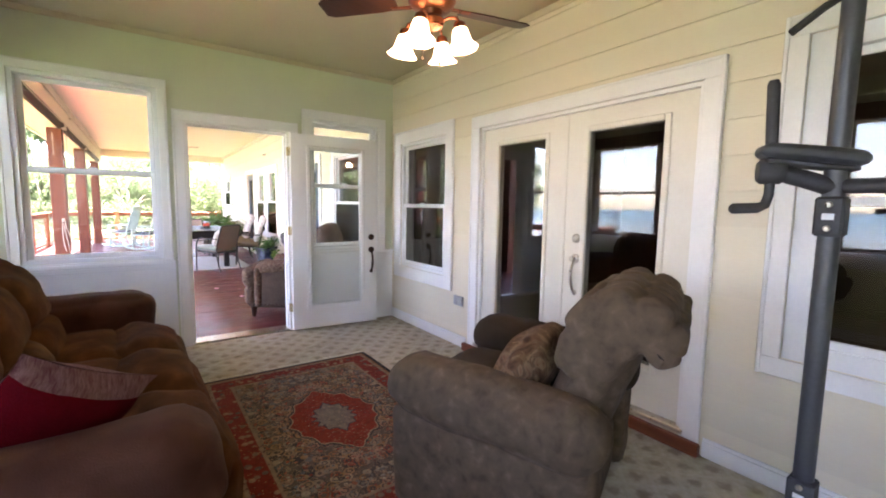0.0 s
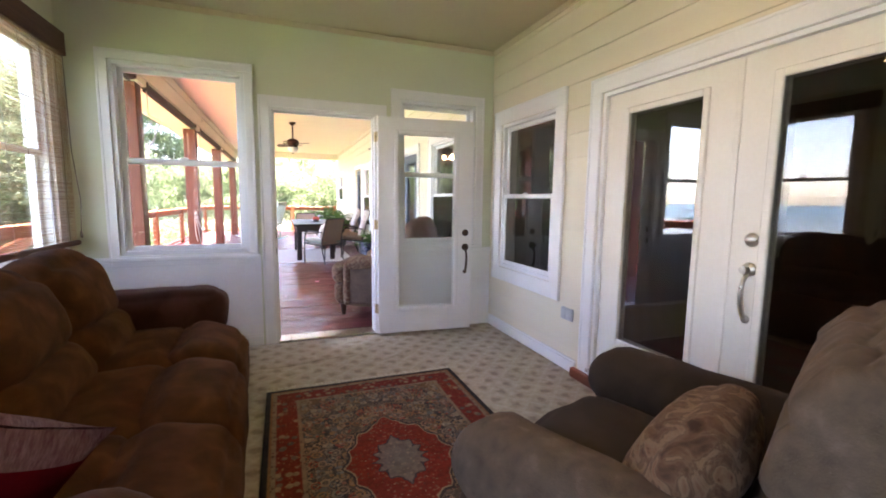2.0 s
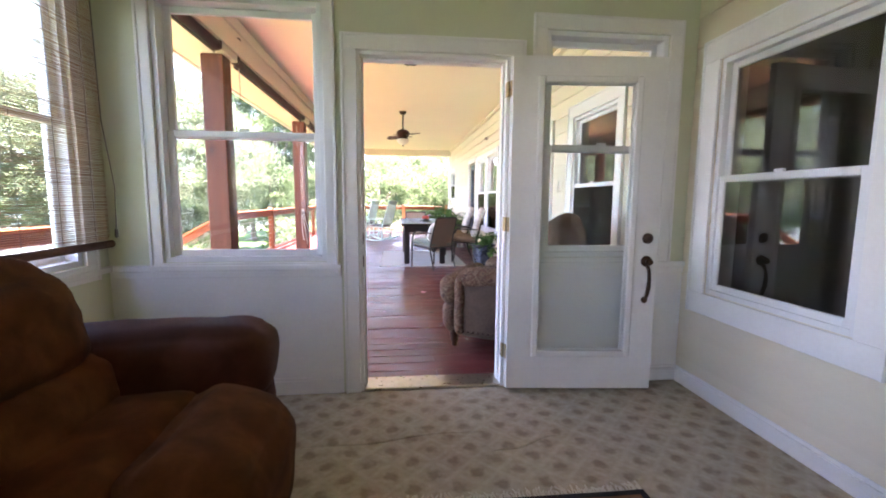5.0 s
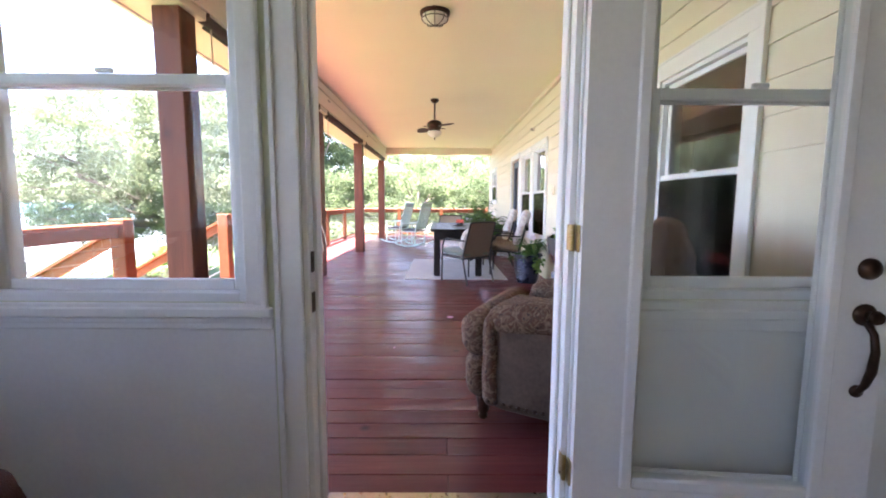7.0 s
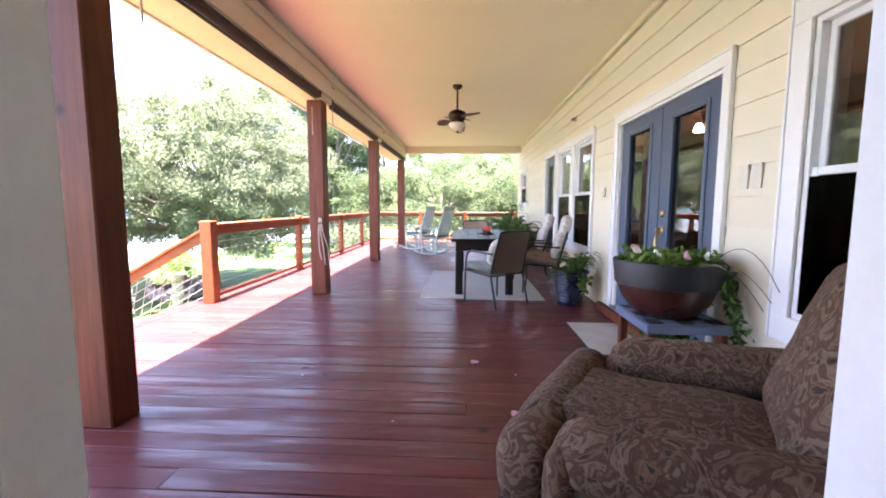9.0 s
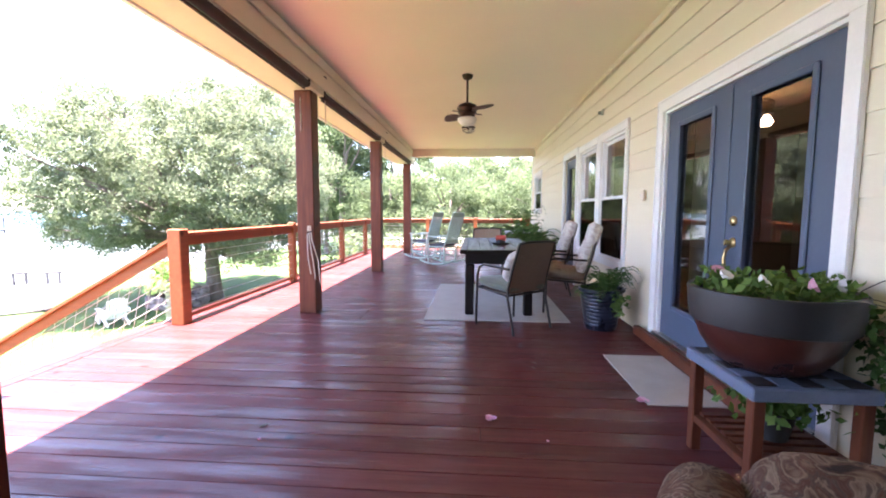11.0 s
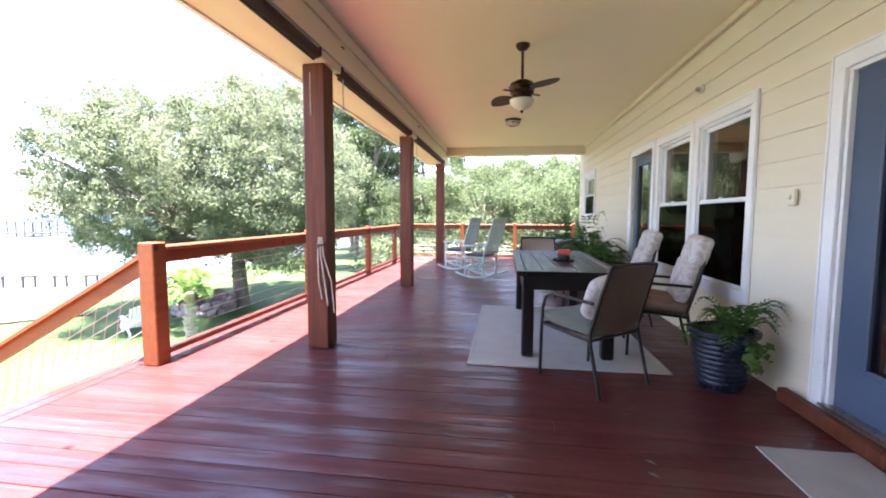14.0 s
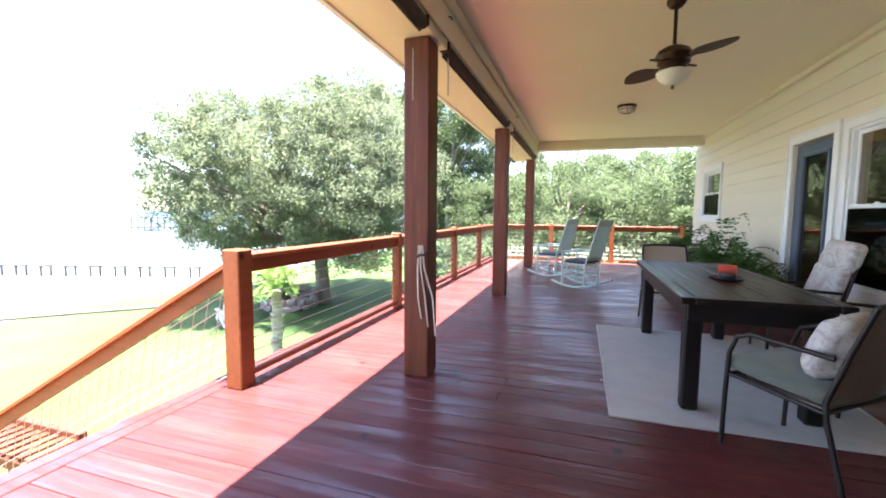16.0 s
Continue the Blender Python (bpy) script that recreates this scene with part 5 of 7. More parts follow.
part("pad_base", box_bm((-0.045, -0.11, -0.035), (0.045, 0.11, -0.022), 0.004), M_BLACK, pad, m=pose(-0.035, 0.055, 1.49, 8, 0, 32))
part("pivot", lathe_bm([(0.0, -0.034), (0.030, -0.034), (0.038, -0.024), (0.038, 0.024), (0.030, 0.034), (0, 0.034)], 20, None, pose(-0.088, 0.13, 1.445, 90, 0, 30)), M_BLACK, gym, "", 40)
part("grip", tube_bm([(-0.088, 0.13, 1.46), (-0.092, 0.134, 1.56), (-0.098, 0.138, 1.70), (-0.0985, 0.1385, 1.712)], [0.014, 0.0165, 0.0165, 0.012], 14), M_BLACK, gym, "black foam grip", 60)
part("grip", tube_bm([(-0.088, 0.13, 1.43), (-0.088, 0.13, 1.375), (-0.094, 0.136, 1.345), (-0.112, 0.15, 1.335), (-0.165, 0.195, 1.332), (-0.17, 0.199, 1.332)], [0.013, 0.013, 0.014, 0.016, 0.016, 0.011], 14), M_BLACK, gym, "black foam grip", 60)
part("pull_up_bar", tube_bm([(0.0, 0.0, 1.95), (-0.035, 0.055, 1.905), (-0.075, 0.115, 1.845)], 0.0115, 10), M_BLACK, gym, "", 60)
part("cross_bar", tube_bm([(0.0, -0.02, 1.40), (0.0, -0.70, 1.40)], 0.021, 12), M_BLACK, gym, "", 60)

# ---- porch: posts, rails, stairs ----
def post_thing(name, x, y, w, h, material, label, group, cap=0.0, z0=0.0):
    bm = box_bm((x - w / 2, y - w / 2, z0), (x + w / 2, y + w / 2, z0 + h), 0.008)
    return solid(name, bm, material, label, "post", None, group=group)


for k, y in enumerate((1.835, 5.31, 8.77, 12.58)):
    post_thing("porch_post", -3.575, y, 0.2, 2.533, M_POST, "square brown stained timber porch post", "porch roof posts")

# roller screens tied up under the beam
for k, (a, b) in enumerate(((0.25, 1.62), (2.02, 5.08), (5.52, 8.55), (8.98, 12.38))):
    rs = thing("roller_screen", "dark rolled-up porch screen hung under the beam", "roller screen", "screens between the posts")
    part("roll", tube_bm([(-3.475, a, 2.565), (-3.475, b, 2.565)], 0.045, 14), M_ROLLER, rs, "", 60)
    part("weight_bar", tube_bm([(-3.485, a + 0.04, 2.503), (-3.485, b - 0.04, 2.503)], 0.012, 8), M_ROLLER, rs, "", 60)
    for y in (a + 0.02, b - 0.02):
        part("bracket", box_bm((-3.50, y - 0.012, 2.53), (-3.425, y + 0.012, 2.63), 0.004), M_BRONZE, rs)
    pts = [(-3.47, a + 0.12, 2.52), (-3.47, a + 0.121, 2.40), (-3.468, a + 0.119, 2.22)]
    part("pull_cord", tube_bm(pts, 0.006, 6), M_ROPE, rs)
    part("eye_hook", tube_bm([(-3.40, a - 0.1, 2.74), (-3.375, a - 0.1, 2.73), (-3.37, a - 0.1, 2.71)], 0.006, 6), M_BRONZE, rs)

# rope cleated on a post, chain nailed above it
rope = thing("tied_rope", "pale rope looped on a cleat on the porch post", "rope")
for k, dx in enumerate((-0.012, 0.0, 0.014)):
    pts = [(-3.535 + dx, 5.205, 1.02), (-3.53 + dx * 2, 5.198, 0.85), (-3.515 + dx * 3 + 0.02 * k, 5.20, 0.62), (-3.50 + dx * 2 + 0.03 * k, 5.203, 0.46 - 0.06 * k)]
    part("strand", tube_bm(pts, 0.007, 6), M_ROPE, rope)
part("cleat", tube_bm([(-3.56, 5.20, 0.93), (-3.54, 5.19, 0.95), (-3.50, 5.19, 0.95), (-3.485, 5.20, 0.97)], 0.009, 8), M_BRONZE, rope)
chain = thing("hanging_chain", "thin pale chain nailed to the porch post", "chain")
for k in range(14):
    z = 2.44 - k * 0.026
    bm = bmesh.new()
    ring = [(-3.60 + (0.006 * math.cos(t) if k % 2 else 0), 5.205 - (0.0 if k % 2 else 0.006 * math.cos(t)), z + 0.015 * math.sin(t)) for t in [2 * math.pi * i / 8 for i in range(9)]]
    tube_bm(ring, 0.0028, 5, bm)
    part("link", bm, M_ROPE, chain)

RX = -4.70


def rail_run(p0, p1, label, uprights=True):
    """A guard rail from p0 to p1: a cap on edge, a lower batten and a wire panel."""
    r = thing("guard_rail", label, "railing", "guard rails round the deck")
    p0, p1 = Vector(p0), Vector(p1)
    d = (p1 - p0)
    L = d.length
    ang = math.degrees(math.atan2(d.y, d.x))
    m = pose(p0.x, p0.y, 0, 0, 0, ang)
    part("top_rail", box_bm((0, -0.022, 0.82), (L, 0.022, 0.925), 0.006), M_RAIL, r, m=m)
    part("cap_rail", box_bm((0, -0.07, 0.9255), (L, 0.07, 0.962), 0.008), M_RAIL, r, m=m)
    part("bottom_batten", box_bm((0, -0.02, 0.05), (L, 0.02, 0.09), 0.004), M_RAIL, r, m=m)
    bm = bmesh.new()
    z = 0.12
    while z < 0.82:
        tube_bm([(0, 0, z), (L, 0, z)], 0.0034, 5, bm)
        z += 0.102
    x = 0.1
    while uprights and x < L - 0.03:
        tube_bm([(x, 0.005, 0.09), (x, 0.005, 0.82)], 0.0014, 4, bm)
        x += 0.102
    ob = part("wire_panel", bm, M_WIRE, r, "galvanised wire mesh panel", m=m)
    return r


RAILY = (4.63, 7.38, 10.05, 12.15, 14.12)
for k, y in enumerate(RAILY):
    post_thing("rail_post", RX, y, 0.14 if k == 0 else 0.105, 0.995, M_RAIL, "square cedar-stained guard rail post", "guard rail posts")
for a, b in zip(RAILY, RAILY[1:]):
    rail_run((RX, a + 0.072, 0), (RX, b - 0.056, 0), "stained guard rail with wires along the deck edge", a > 5.0)
ENDX = (-4.70, -3.15, -1.62, 0.02)
for x in ENDX[1:]:
    post_thing("rail_post", x, 14.12, 0.105, 0.995, M_RAIL, "square cedar-stained guard rail post", "guard rail posts")
for a, b in zip(ENDX, ENDX[1:]):
    rail_run((a + 0.056, 14.12, 0), (b - 0.056, 14.12, 0), "stained guard rail with wire mesh across the deck end")
post_thing("rail_post", RX, 2.68, 0.14, 0.995, M_RAIL, "square cedar-stained newel post at the stairs", "guard rail posts")
post_thing("rail_post", RX, 0.24, 0.105, 0.995, M_RAIL, "square cedar-stained guard rail post", "guard rail posts")
rail_run((RX, 0.295, 0), (RX, 2.608, 0), "stained guard rail with wire mesh between house and stairs")

# stairs going down to the lawn
GZ = -2.6
stairs = thing("garden_stairs", "red stained timber stairs down to the lawn", "stairs", kind="structure")
N = 15
RISE, GO = -GZ / N, 0.31
for y in (2.74, 4.60):
    bm = bmesh.new()
    own = [bm.verts.new(p) for p in ((-4.97, y, -0.04), (-4.97, y, -0.34), (-4.97 - N * GO, y, GZ), (-4.97 - N * GO + 0.02, y, GZ + 0.22))]
    f = bm.faces.new(own)
    e = bmesh.ops.extrude_face_region(bm, geom=[f])
    for v in e["geom"]:
        if isinstance(v, bmesh.types.BMVert):
            v.co.y += 0.045
    bmesh.ops.recalc_face_normals(bm, faces=bm.faces[:])
    part("stringer", bm, M_STAIR, stairs)
for k in range(1, N):
    z = -k * RISE
    x = -4.97 - k * GO
    part("tread", box_bm((x - 0.02, 2.79, z - 0.04), (x + GO, 4.595, z), 0.006), M_STAIR, stairs)
slope = RISE / GO
for y in (2.68, 4.63):
    r = thing("stair_rail", "sloping cedar-stained handrail with wire mesh beside the stairs", "railing", "stair handrails")
    L = 4.1
    top, tilt = 0.86, math.degrees(math.atan(slope))
    m = pose(RX - 0.07, y, 0, 0, 0, 0)
    bm = bmesh.new()
    for dz0, dz1, hw in ((-0.115, 0.0, 0.022), (0.001, 0.034, 0.06)):
        a = [bm.verts.new((x, s * hw, top - (-x) * slope + dz)) for x in (0.0, -L) for s in (-1, 1) for dz in (dz0, dz1)]
        for f in ((0, 1, 3, 2), (4, 6, 7, 5), (0, 4, 5, 1), (2, 3, 7, 6), (1, 5, 7, 3), (0, 2, 6, 4)):
            bm.faces.new([a[i] for i in f])
    bmesh.ops.recalc_face_normals(bm, faces=bm.faces[:])
    part("handrail", bm, M_STAIR, r, m=m)
    part("lower_post", box_bm((-L - 0.12, -0.06, GZ), (-L, 0.06, top - L * slope + 0.06), 0.006), M_STAIR, r, m=m)
    bm = bmesh.new()
    for k in range(7):
        dz = -0.16 - k * 0.102
        tube_bm([(0, 0, top + dz), (-L, 0, top - L * slope + dz)], 0.0038, 4, bm)
    x = -0.08
    while x > -L:
        zz = top - (-x) * slope
        tube_bm([(x, 0.004, zz - 0.12), (x - 0.18, 0.004, zz - 0.80 - 0.1)], 0.0034, 4, bm)
        x -= 0.13
    part("wire_panel", bm, M_WIRE, r, "galvanised wire mesh panel", m=m)
low = thing("lower_landing", "small slatted timber landing rail beside the lawn stairs", "railing", m=pose(-9.3, 5.25, GZ))
part("beam", box_bm((-0.5, -0.05, 0.80), (1.0, 0.05, 0.92), 0.006), M_POST, low)
part("beam", box_bm((-0.5, 0.45, 0.95), (1.0, 0.55, 1.05), 0.006), M_POST, low)
for k in range(9):
    part("slat", box_bm((-0.46 + k * 0.165, -0.04, 0.95), (-0.36 + k * 0.165, 0.54, 0.98), 0.004), M_POST, low)
for x in (-0.45, 0.9):
    for y in (0, 0.5):
        part("leg", box_bm((x - 0.05, y - 0.05, 0), (x + 0.05, y + 0.05, 0.8), 0.005), M_POST, low)

# ---- porch furniture ----
def fan_porch():
    f = thing("porch_fan", "dark bronze porch fan with two leaf-shaped wicker blades", "ceiling fan", m=pose(-1.75, 6.06, PORCH))
    part("canopy", lathe_bm([(0.07, 0.0), (0.07, -0.02), (0.05, -0.05), (0.02, -0.065), (0, -0.065)], 24), M_BRONZE, f, "", 40)
    part("downrod", tube_bm([(0, 0, -0.05), (0, 0, -0.36)], 0.014, 12), M_BRONZE, f, "", 60)
    part("motor", lathe_bm([(0.02, -0.34), (0.06, -0.35), (0.115, -0.38), (0.135, -0.42), (0.115, -0.46), (0.12, -0.475), (0.095, -0.50), (0.095, -0.53), (0.11, -0.535), (0.06, -0.54), (0, -0.54)], 32), M_BRONZE, f, "", 40)
    part("light_bowl", lathe_bm([(0.115, -0.535), (0.125, -0.545), (0.11, -0.585), (0.075, -0.62), (0.03, -0.64), (0, -0.643)], 32), M_GLOBE, f, "cream frosted glass bowl", 60)
    part("finial", lathe_bm([(0, -0.64), (0.014, -0.645), (0.012, -0.665), (0, -0.675)], 12), M_BRONZE, f, "", 60)
    for k in range(4):
        rot = pose(0, 0, 0, 0, 0, -56 + 90 * k)
        bm = box_bm((0.09, -0.015, -0.475), (0.22, 0.015, -0.465), 0.003)
        bmesh.ops.transform(bm, matrix=rot, verts=bm.verts[:])
        iron = part("blade_iron", bm, M_BRONZE, f)
        if k % 2:
            continue
        bm = bmesh.new()
        out = []
        n = 12
        for i in range(n + 1):
            u = i / n
            out.append((0.18 + 0.36 * u, 0.095 * math.sin(math.pi * u ** 0.8) ** 0.7 + 0.012))
        loop = out + [(x, -y) for x, y in out[::-1]]
        top = [bm.verts.new((x, y, -0.462 - 0.10 * (x - 0.18) ** 2 + 0.12 * y)) for x, y in loop]
        lo = [bm.verts.new(v.co - Vector((0, 0, 0.008))) for v in top]
        bm.faces.new(top)
        bm.faces.new(lo[::-1])
        for i in range(len(loop)):
            j = (i + 1) % len(loop)
            bm.faces.new((top[i], lo[i], lo[j], top[j]))
        bmesh.ops.recalc_face_normals(bm, faces=bm.faces[:])
        bmesh.ops.transform(bm, matrix=rot, verts=bm.verts[:])
        part("blade", bm, M_WICKER, iron, "brown woven wicker blade")


fan_porch()
flush = thing("flush_light", "bronze caged flush ceiling light with ribbed glass", "ceiling light", "porch ceiling lights", m=pose(-1.70, 2.74, PORCH))
part("base_ring", lathe_bm([(0.14, 0.0), (0.14, -0.018), (0.125, -0.03), (0.09, -0.03), (0, -0.028)], 32), M_BRONZE, flush, "", 40)
part("glass_bowl", lathe_bm([(0.115, -0.03), (0.115, -0.06), (0.095, -0.09), (0.05, -0.11), (0, -0.115)], 24), M_GLOBE, flush, "", 60)
for k in range(8):
    a = math.pi * k / 4
    pts = [(r * math.cos(a), r * math.sin(a), z) for r, z in ((0.12, -0.03), (0.121, -0.062), (0.10, -0.093), (0.053, -0.114), (0.0, -0.12))]
    part("cage_rib", tube_bm(pts, 0.0035, 5), M_BRONZE, flush)
part("cage_ring", tube_bm([(0.122 * math.cos(2 * math.pi * i / 24), 0.122 * math.sin(2 * math.pi * i / 24), -0.062) for i in range(25)], 0.004, 6), M_BRONZE, flush)
copy_thing(flush, pose(-1.79, 9.42, PORCH))

# small fixtures on the house wall
sen = thing("motion_sensor", "small cream sensor box high on the siding", "sensor")
part("backplate", box_bm((-0.028, 6.16, 2.42), (-0.012, 6.24, 2.50), 0.004), M_IVORY, sen)
part("eye", lathe_bm([(0.022, 0), (0.026, 0.02), (0.016, 0.045), (0, 0.05)], 14, None, pose(-0.028, 6.20, 2.45, 0, -70, 0)), M_NICKEL, sen, "", 50)
bell = thing("switch_box", "ivory weatherproof switch box on the siding", "switch")
part("box", box_bm((-0.034, 4.70, 1.29), (-0.012, 4.77, 1.40), 0.005), M_SIDING, bell)
part("toggle", box_bm((-0.046, 4.725, 1.33), (-0.0385, 4.745, 1.36), 0.002), M_IVORY, bell)
bell = thing("switch_box", "double cream blank plate on the siding", "switch")
part("box", box_bm((-0.009, 2.12, 1.29), (-0.001, 2.20, 1.43), 0.001), M_IVORY, bell)
part("box", box_bm((-0.009, 2.23, 1.29), (-0.001, 2.31, 1.43), 0.001), M_IVORY, bell)

# mats
mat_d = thing("outdoor_rug", "plain oatmeal woven rug under the porch table", "rug")


def flat_mat(parent, name, x0, y0, x1, y1, z, t, material, nx=20, ny=24):
    bm = bmesh.new()
    bmesh.ops.create_grid(bm, x_segments=nx, y_segments=ny, size=0.5)
    for v in bm.verts:
        u, w = v.co.x + 0.5, v.co.y + 0.5
        v.co = (x0 + (x1 - x0) * u + 0.006 * noise.noise(Vector((w * 6, 1, 0))), y0 + (y1 - y0) * w + 0.006 * noise.noise(Vector((u * 6, 4, 0))), z + t + 0.002 * noise.noise(Vector((u * 9, w * 9, 2))))
    ext = bmesh.ops.extrude_face_region(bm, geom=bm.faces[:])
    for v in ext["geom"]:
        if isinstance(v, bmesh.types.BMVert):
            v.co.z = z
    bmesh.ops.recalc_face_normals(bm, faces=bm.faces[:])
    return part(name, bm, material, parent)


flat_mat(mat_d, "weave", -2.19, 5.0, -0.61, 7.3, 0.001, 0.009, M_MATCLOTH)
bm = bmesh.new()
for a, b in (((-2.19, 5.0), (-0.61, 5.02)), ((-2.19, 7.28), (-0.61, 7.3)), ((-2.19, 5.02), (-2.17, 7.28)), ((-0.63, 5.02), (-0.61, 7.28))):
    box_bm((*a, 0.004), (*b, 0.0125), 0.002, bm)
part("binding", bm, M_MATCLOTH, mat_d)
mat_e = thing("door_mat", "plain oatmeal door mat before the blue doors", "door mat")
flat_mat(mat_e, "weave", -0.57, 3.06, -0.10, 3.98, 0.001, 0.008, M_MATCLOTH, 8, 14)

# dining table
tab = thing("dining_table", "dark plank-topped wooden porch table with square legs", "table")
w0, w1 = -1.80, -0.93
for k in range(5):
    a = w0 + 0.08 + (w1 - w0 - 0.16) * k / 5
    b = w0 + 0.08 + (w1 - w0 - 0.16) * (k + 1) / 5
    part("plank", box_bm((a + 0.0015, 5.20, 0.725), (b - 0.0015, 7.22, 0.765), 0.004), M_TABLE, tab)
for a, b in ((w0, w0 + 0.0785), (w1 - 0.0785, w1)):
    part("edge_board", box_bm((a, 5.11, 0.722), (b, 7.31, 0.766), 0.005), M_TABLE, tab)
for a, b in ((5.11, 5.198), (7.222, 7.31)):
    part("breadboard_end", box_bm((w0 + 0.08, a, 0.722), (w1 - 0.08, b, 0.766), 0.005), M_TABLE, tab)
part("apron", box_bm((w0 + 0.06, 5.20, 0.60), (w1 - 0.06, 5.235, 0.72), 0.003), M_TABLEB, tab)
part("apron", box_bm((w0 + 0.06, 7.185, 0.60), (w1 - 0.06, 7.22, 0.72), 0.003), M_TABLEB, tab)
part("apron", box_bm((w0 + 0.055, 5.237, 0.60), (w0 + 0.09, 7.183, 0.72), 0.003), M_TABLEB, tab)
part("apron", box_bm((w1 - 0.09, 5.237, 0.60), (w1 - 0.055, 7.183, 0.72), 0.003), M_TABLEB, tab)
for x in (w0 + 0.105, w1 - 0.105):
    for y in (5.285, 7.135):
        part("leg", box_bm((x - 0.05, y - 0.05, 0.011), (x + 0.05, y + 0.05, 0.598), 0.012), M_TABLEB, tab)
lan = thing("candle_tray", "dark tray with a red candle and bowl on the table", "candle holder", m=pose(-1.30, 6.05, 0.766))
part("tray", lathe_bm([(0.0, 0.0), (0.10, 0.0), (0.125, 0.012), (0.12, 0.015), (0.10, 0.006), (0, 0.006)], 24), M_TABLEB, lan, "", 40)
part("holder", lathe_bm([(0.0, 0.006), (0.05, 0.006), (0.06, 0.03), (0.05, 0.055), (0.045, 0.05), (0, 0.03)], 20), M_BLACK, lan, "", 40)
part("candle", tube_bm([(-0.055, 0.02, 0.075), (0.06, -0.02, 0.078)], 0.036, 18), M_LANTERNRED, lan, "red wax candle", 60)


def sling_chair(name, m, label, sling, cushion=None, group="chairs round the table", tall=0.0):
    """A steel patio chair: tube frame, sling back, arms; its front faces +y."""
    c = thing(name, label, "chair", group, m=m)
    w = 0.27
    ht = 0.88 + tall
    for s in (-1, 1):
        x = s * w
        part("front_leg", tube_bm([(x, 0.25, 0.0), (x, 0.245, 0.30), (x, 0.235, 0.52), (x, 0.20, 0.615), (x, 0.13, 0.645), (x, -0.05, 0.638), (x * 0.98, -0.225, 0.63)], 0.013, 8), M_METAL, c, "", 60)
        part("rear_leg", tube_bm([(x * 0.96, -0.30, 0.0), (x * 0.96, -0.21, 0.34), (x * 0.94, -0.20, 0.42), (x * 0.92, -0.27, 0.66), (x * 0.88, -0.34, ht)], 0.013, 8), M_METAL, c, "", 60)
        part("side_rail", tube_bm([(x * 0.97, 0.245, 0.40), (x * 0.96, -0.205, 0.37)], 0.012, 8), M_METAL, c, "", 60)
    part("cross_bar", tube_bm([(-w * 0.97, 0.235, 0.40), (w * 0.97, 0.235, 0.40)], 0.011, 8), M_METAL, c)
    part("cross_bar", tube_bm([(-w * 0.96, -0.20, 0.37), (w * 0.96, -0.20, 0.37)], 0.011, 8), M_METAL, c)
    part("top_bar", tube_bm([(-w * 0.88, -0.34, ht), (-w * 0.5, -0.352, ht + 0.012), (w * 0.5, -0.352, ht + 0.012), (w * 0.88, -0.34, ht)], 0.013, 8), M_METAL, c, "", 60)
    bm = bmesh.new()
    rows = []
    for i in range(13):
        u = i / 12
        z = 0.40 + (ht - 0.40) * u
        y = -0.20 - 0.14 * u ** 1.1
        rows.append([bm.verts.new((w * 0.93 * (k / 8 * 2 - 1) * (1 - 0.05 * u), y - 0.025 * (1 - (k / 4 - 1) ** 2), z)) for k in range(9)])
    for a, b in zip(rows, rows[1:]):
        for k in range(8):
            bm.faces.new((a[k], a[k + 1], b[k + 1], b[k]))
    e = bmesh.ops.extrude_face_region(bm, geom=bm.faces[:])
    for v in e["geom"]:
        if isinstance(v, bmesh.types.BMVert):
            v.co.y -= 0.006
    bmesh.ops.recalc_face_normals(bm, faces=bm.faces[:])
    part("sling_back", bm, sling, c, "", 60)
    bm = box_bm((-w * 0.94, -0.20, 0.385), (w * 0.94, 0.24, 0.393))
    part("sling_seat", bm, sling, c)
    if cushion == "seat":
        part("seat_cushion", cushion_bm((0.51, 0.49, 0.085), 0.038, 0.014, 0.007, 10, 61, pose(0, 0.03, 0.445, 3, 0, 0)), M_OLIVE, c, "sage green seat cushion", 180)
    return c


def cushion_chair(name, m, label, group):
    """A patio chair whose thick pad runs over seat and back with rolls; front faces +y."""
    c = sling_chair(name, m, label, M_SLING, None, group, 0.12)
    part("seat_pad", cushion_bm((0.50, 0.50, 0.11), 0.05, 0.02, 0.009, 10, 65, pose(0, 0.04, 0.455, 4, 0, 0)), M_TANSEAT, c, "tan seat pad", 180)
    part("back_pad", cushion_bm((0.49, 0.11, 0.37), 0.042, 0.014, 0.009, 10, 66, pose(0, -0.20, 0.66, 17, 0, 0)), M_FLORAL, c, "faded floral back pad", 180)
    part("head_pad", cushion_bm((0.49, 0.12, 0.25), 0.042, 0.014, 0.008, 10, 67, pose(0, -0.29, 0.915, 14, 0, 0)), M_FLORAL, c, "faded floral head roll", 180)
    return c


sling_chair("patio_chair", pose(-1.25, 4.84, 0.006, 0, 0, 39), "brown sling patio chair with a sage seat cushion", M_SLING, "seat")
sling_chair("patio_chair", pose(-1.40, 7.62, 0.006, 0, 0, 184), "tan sling patio chair at the table's far end", M_SLINGL)
cushion_chair("cushioned_chair", pose(-0.53, 5.64, 0.006, 0, 0, 78), "patio chair with faded floral pads beside the window", "cushioned chairs along the wall")
cushion_chair("cushioned_chair", pose(-0.56, 6.75, 0.006, 0, 0, 84), "patio chair with faded floral pads beside the blue door", "cushioned chairs along the wall")
solid("scatter_cushion", cushion_bm((0.40, 0.13, 0.30), 0.06, 0.03, 0.008, 9, 71), M_FLORAL, "pale floral scatter cushion leaning in the sling chair", "pillow", 180, m=pose(-1.16, 4.74, 0.64, 18, 0, 39))

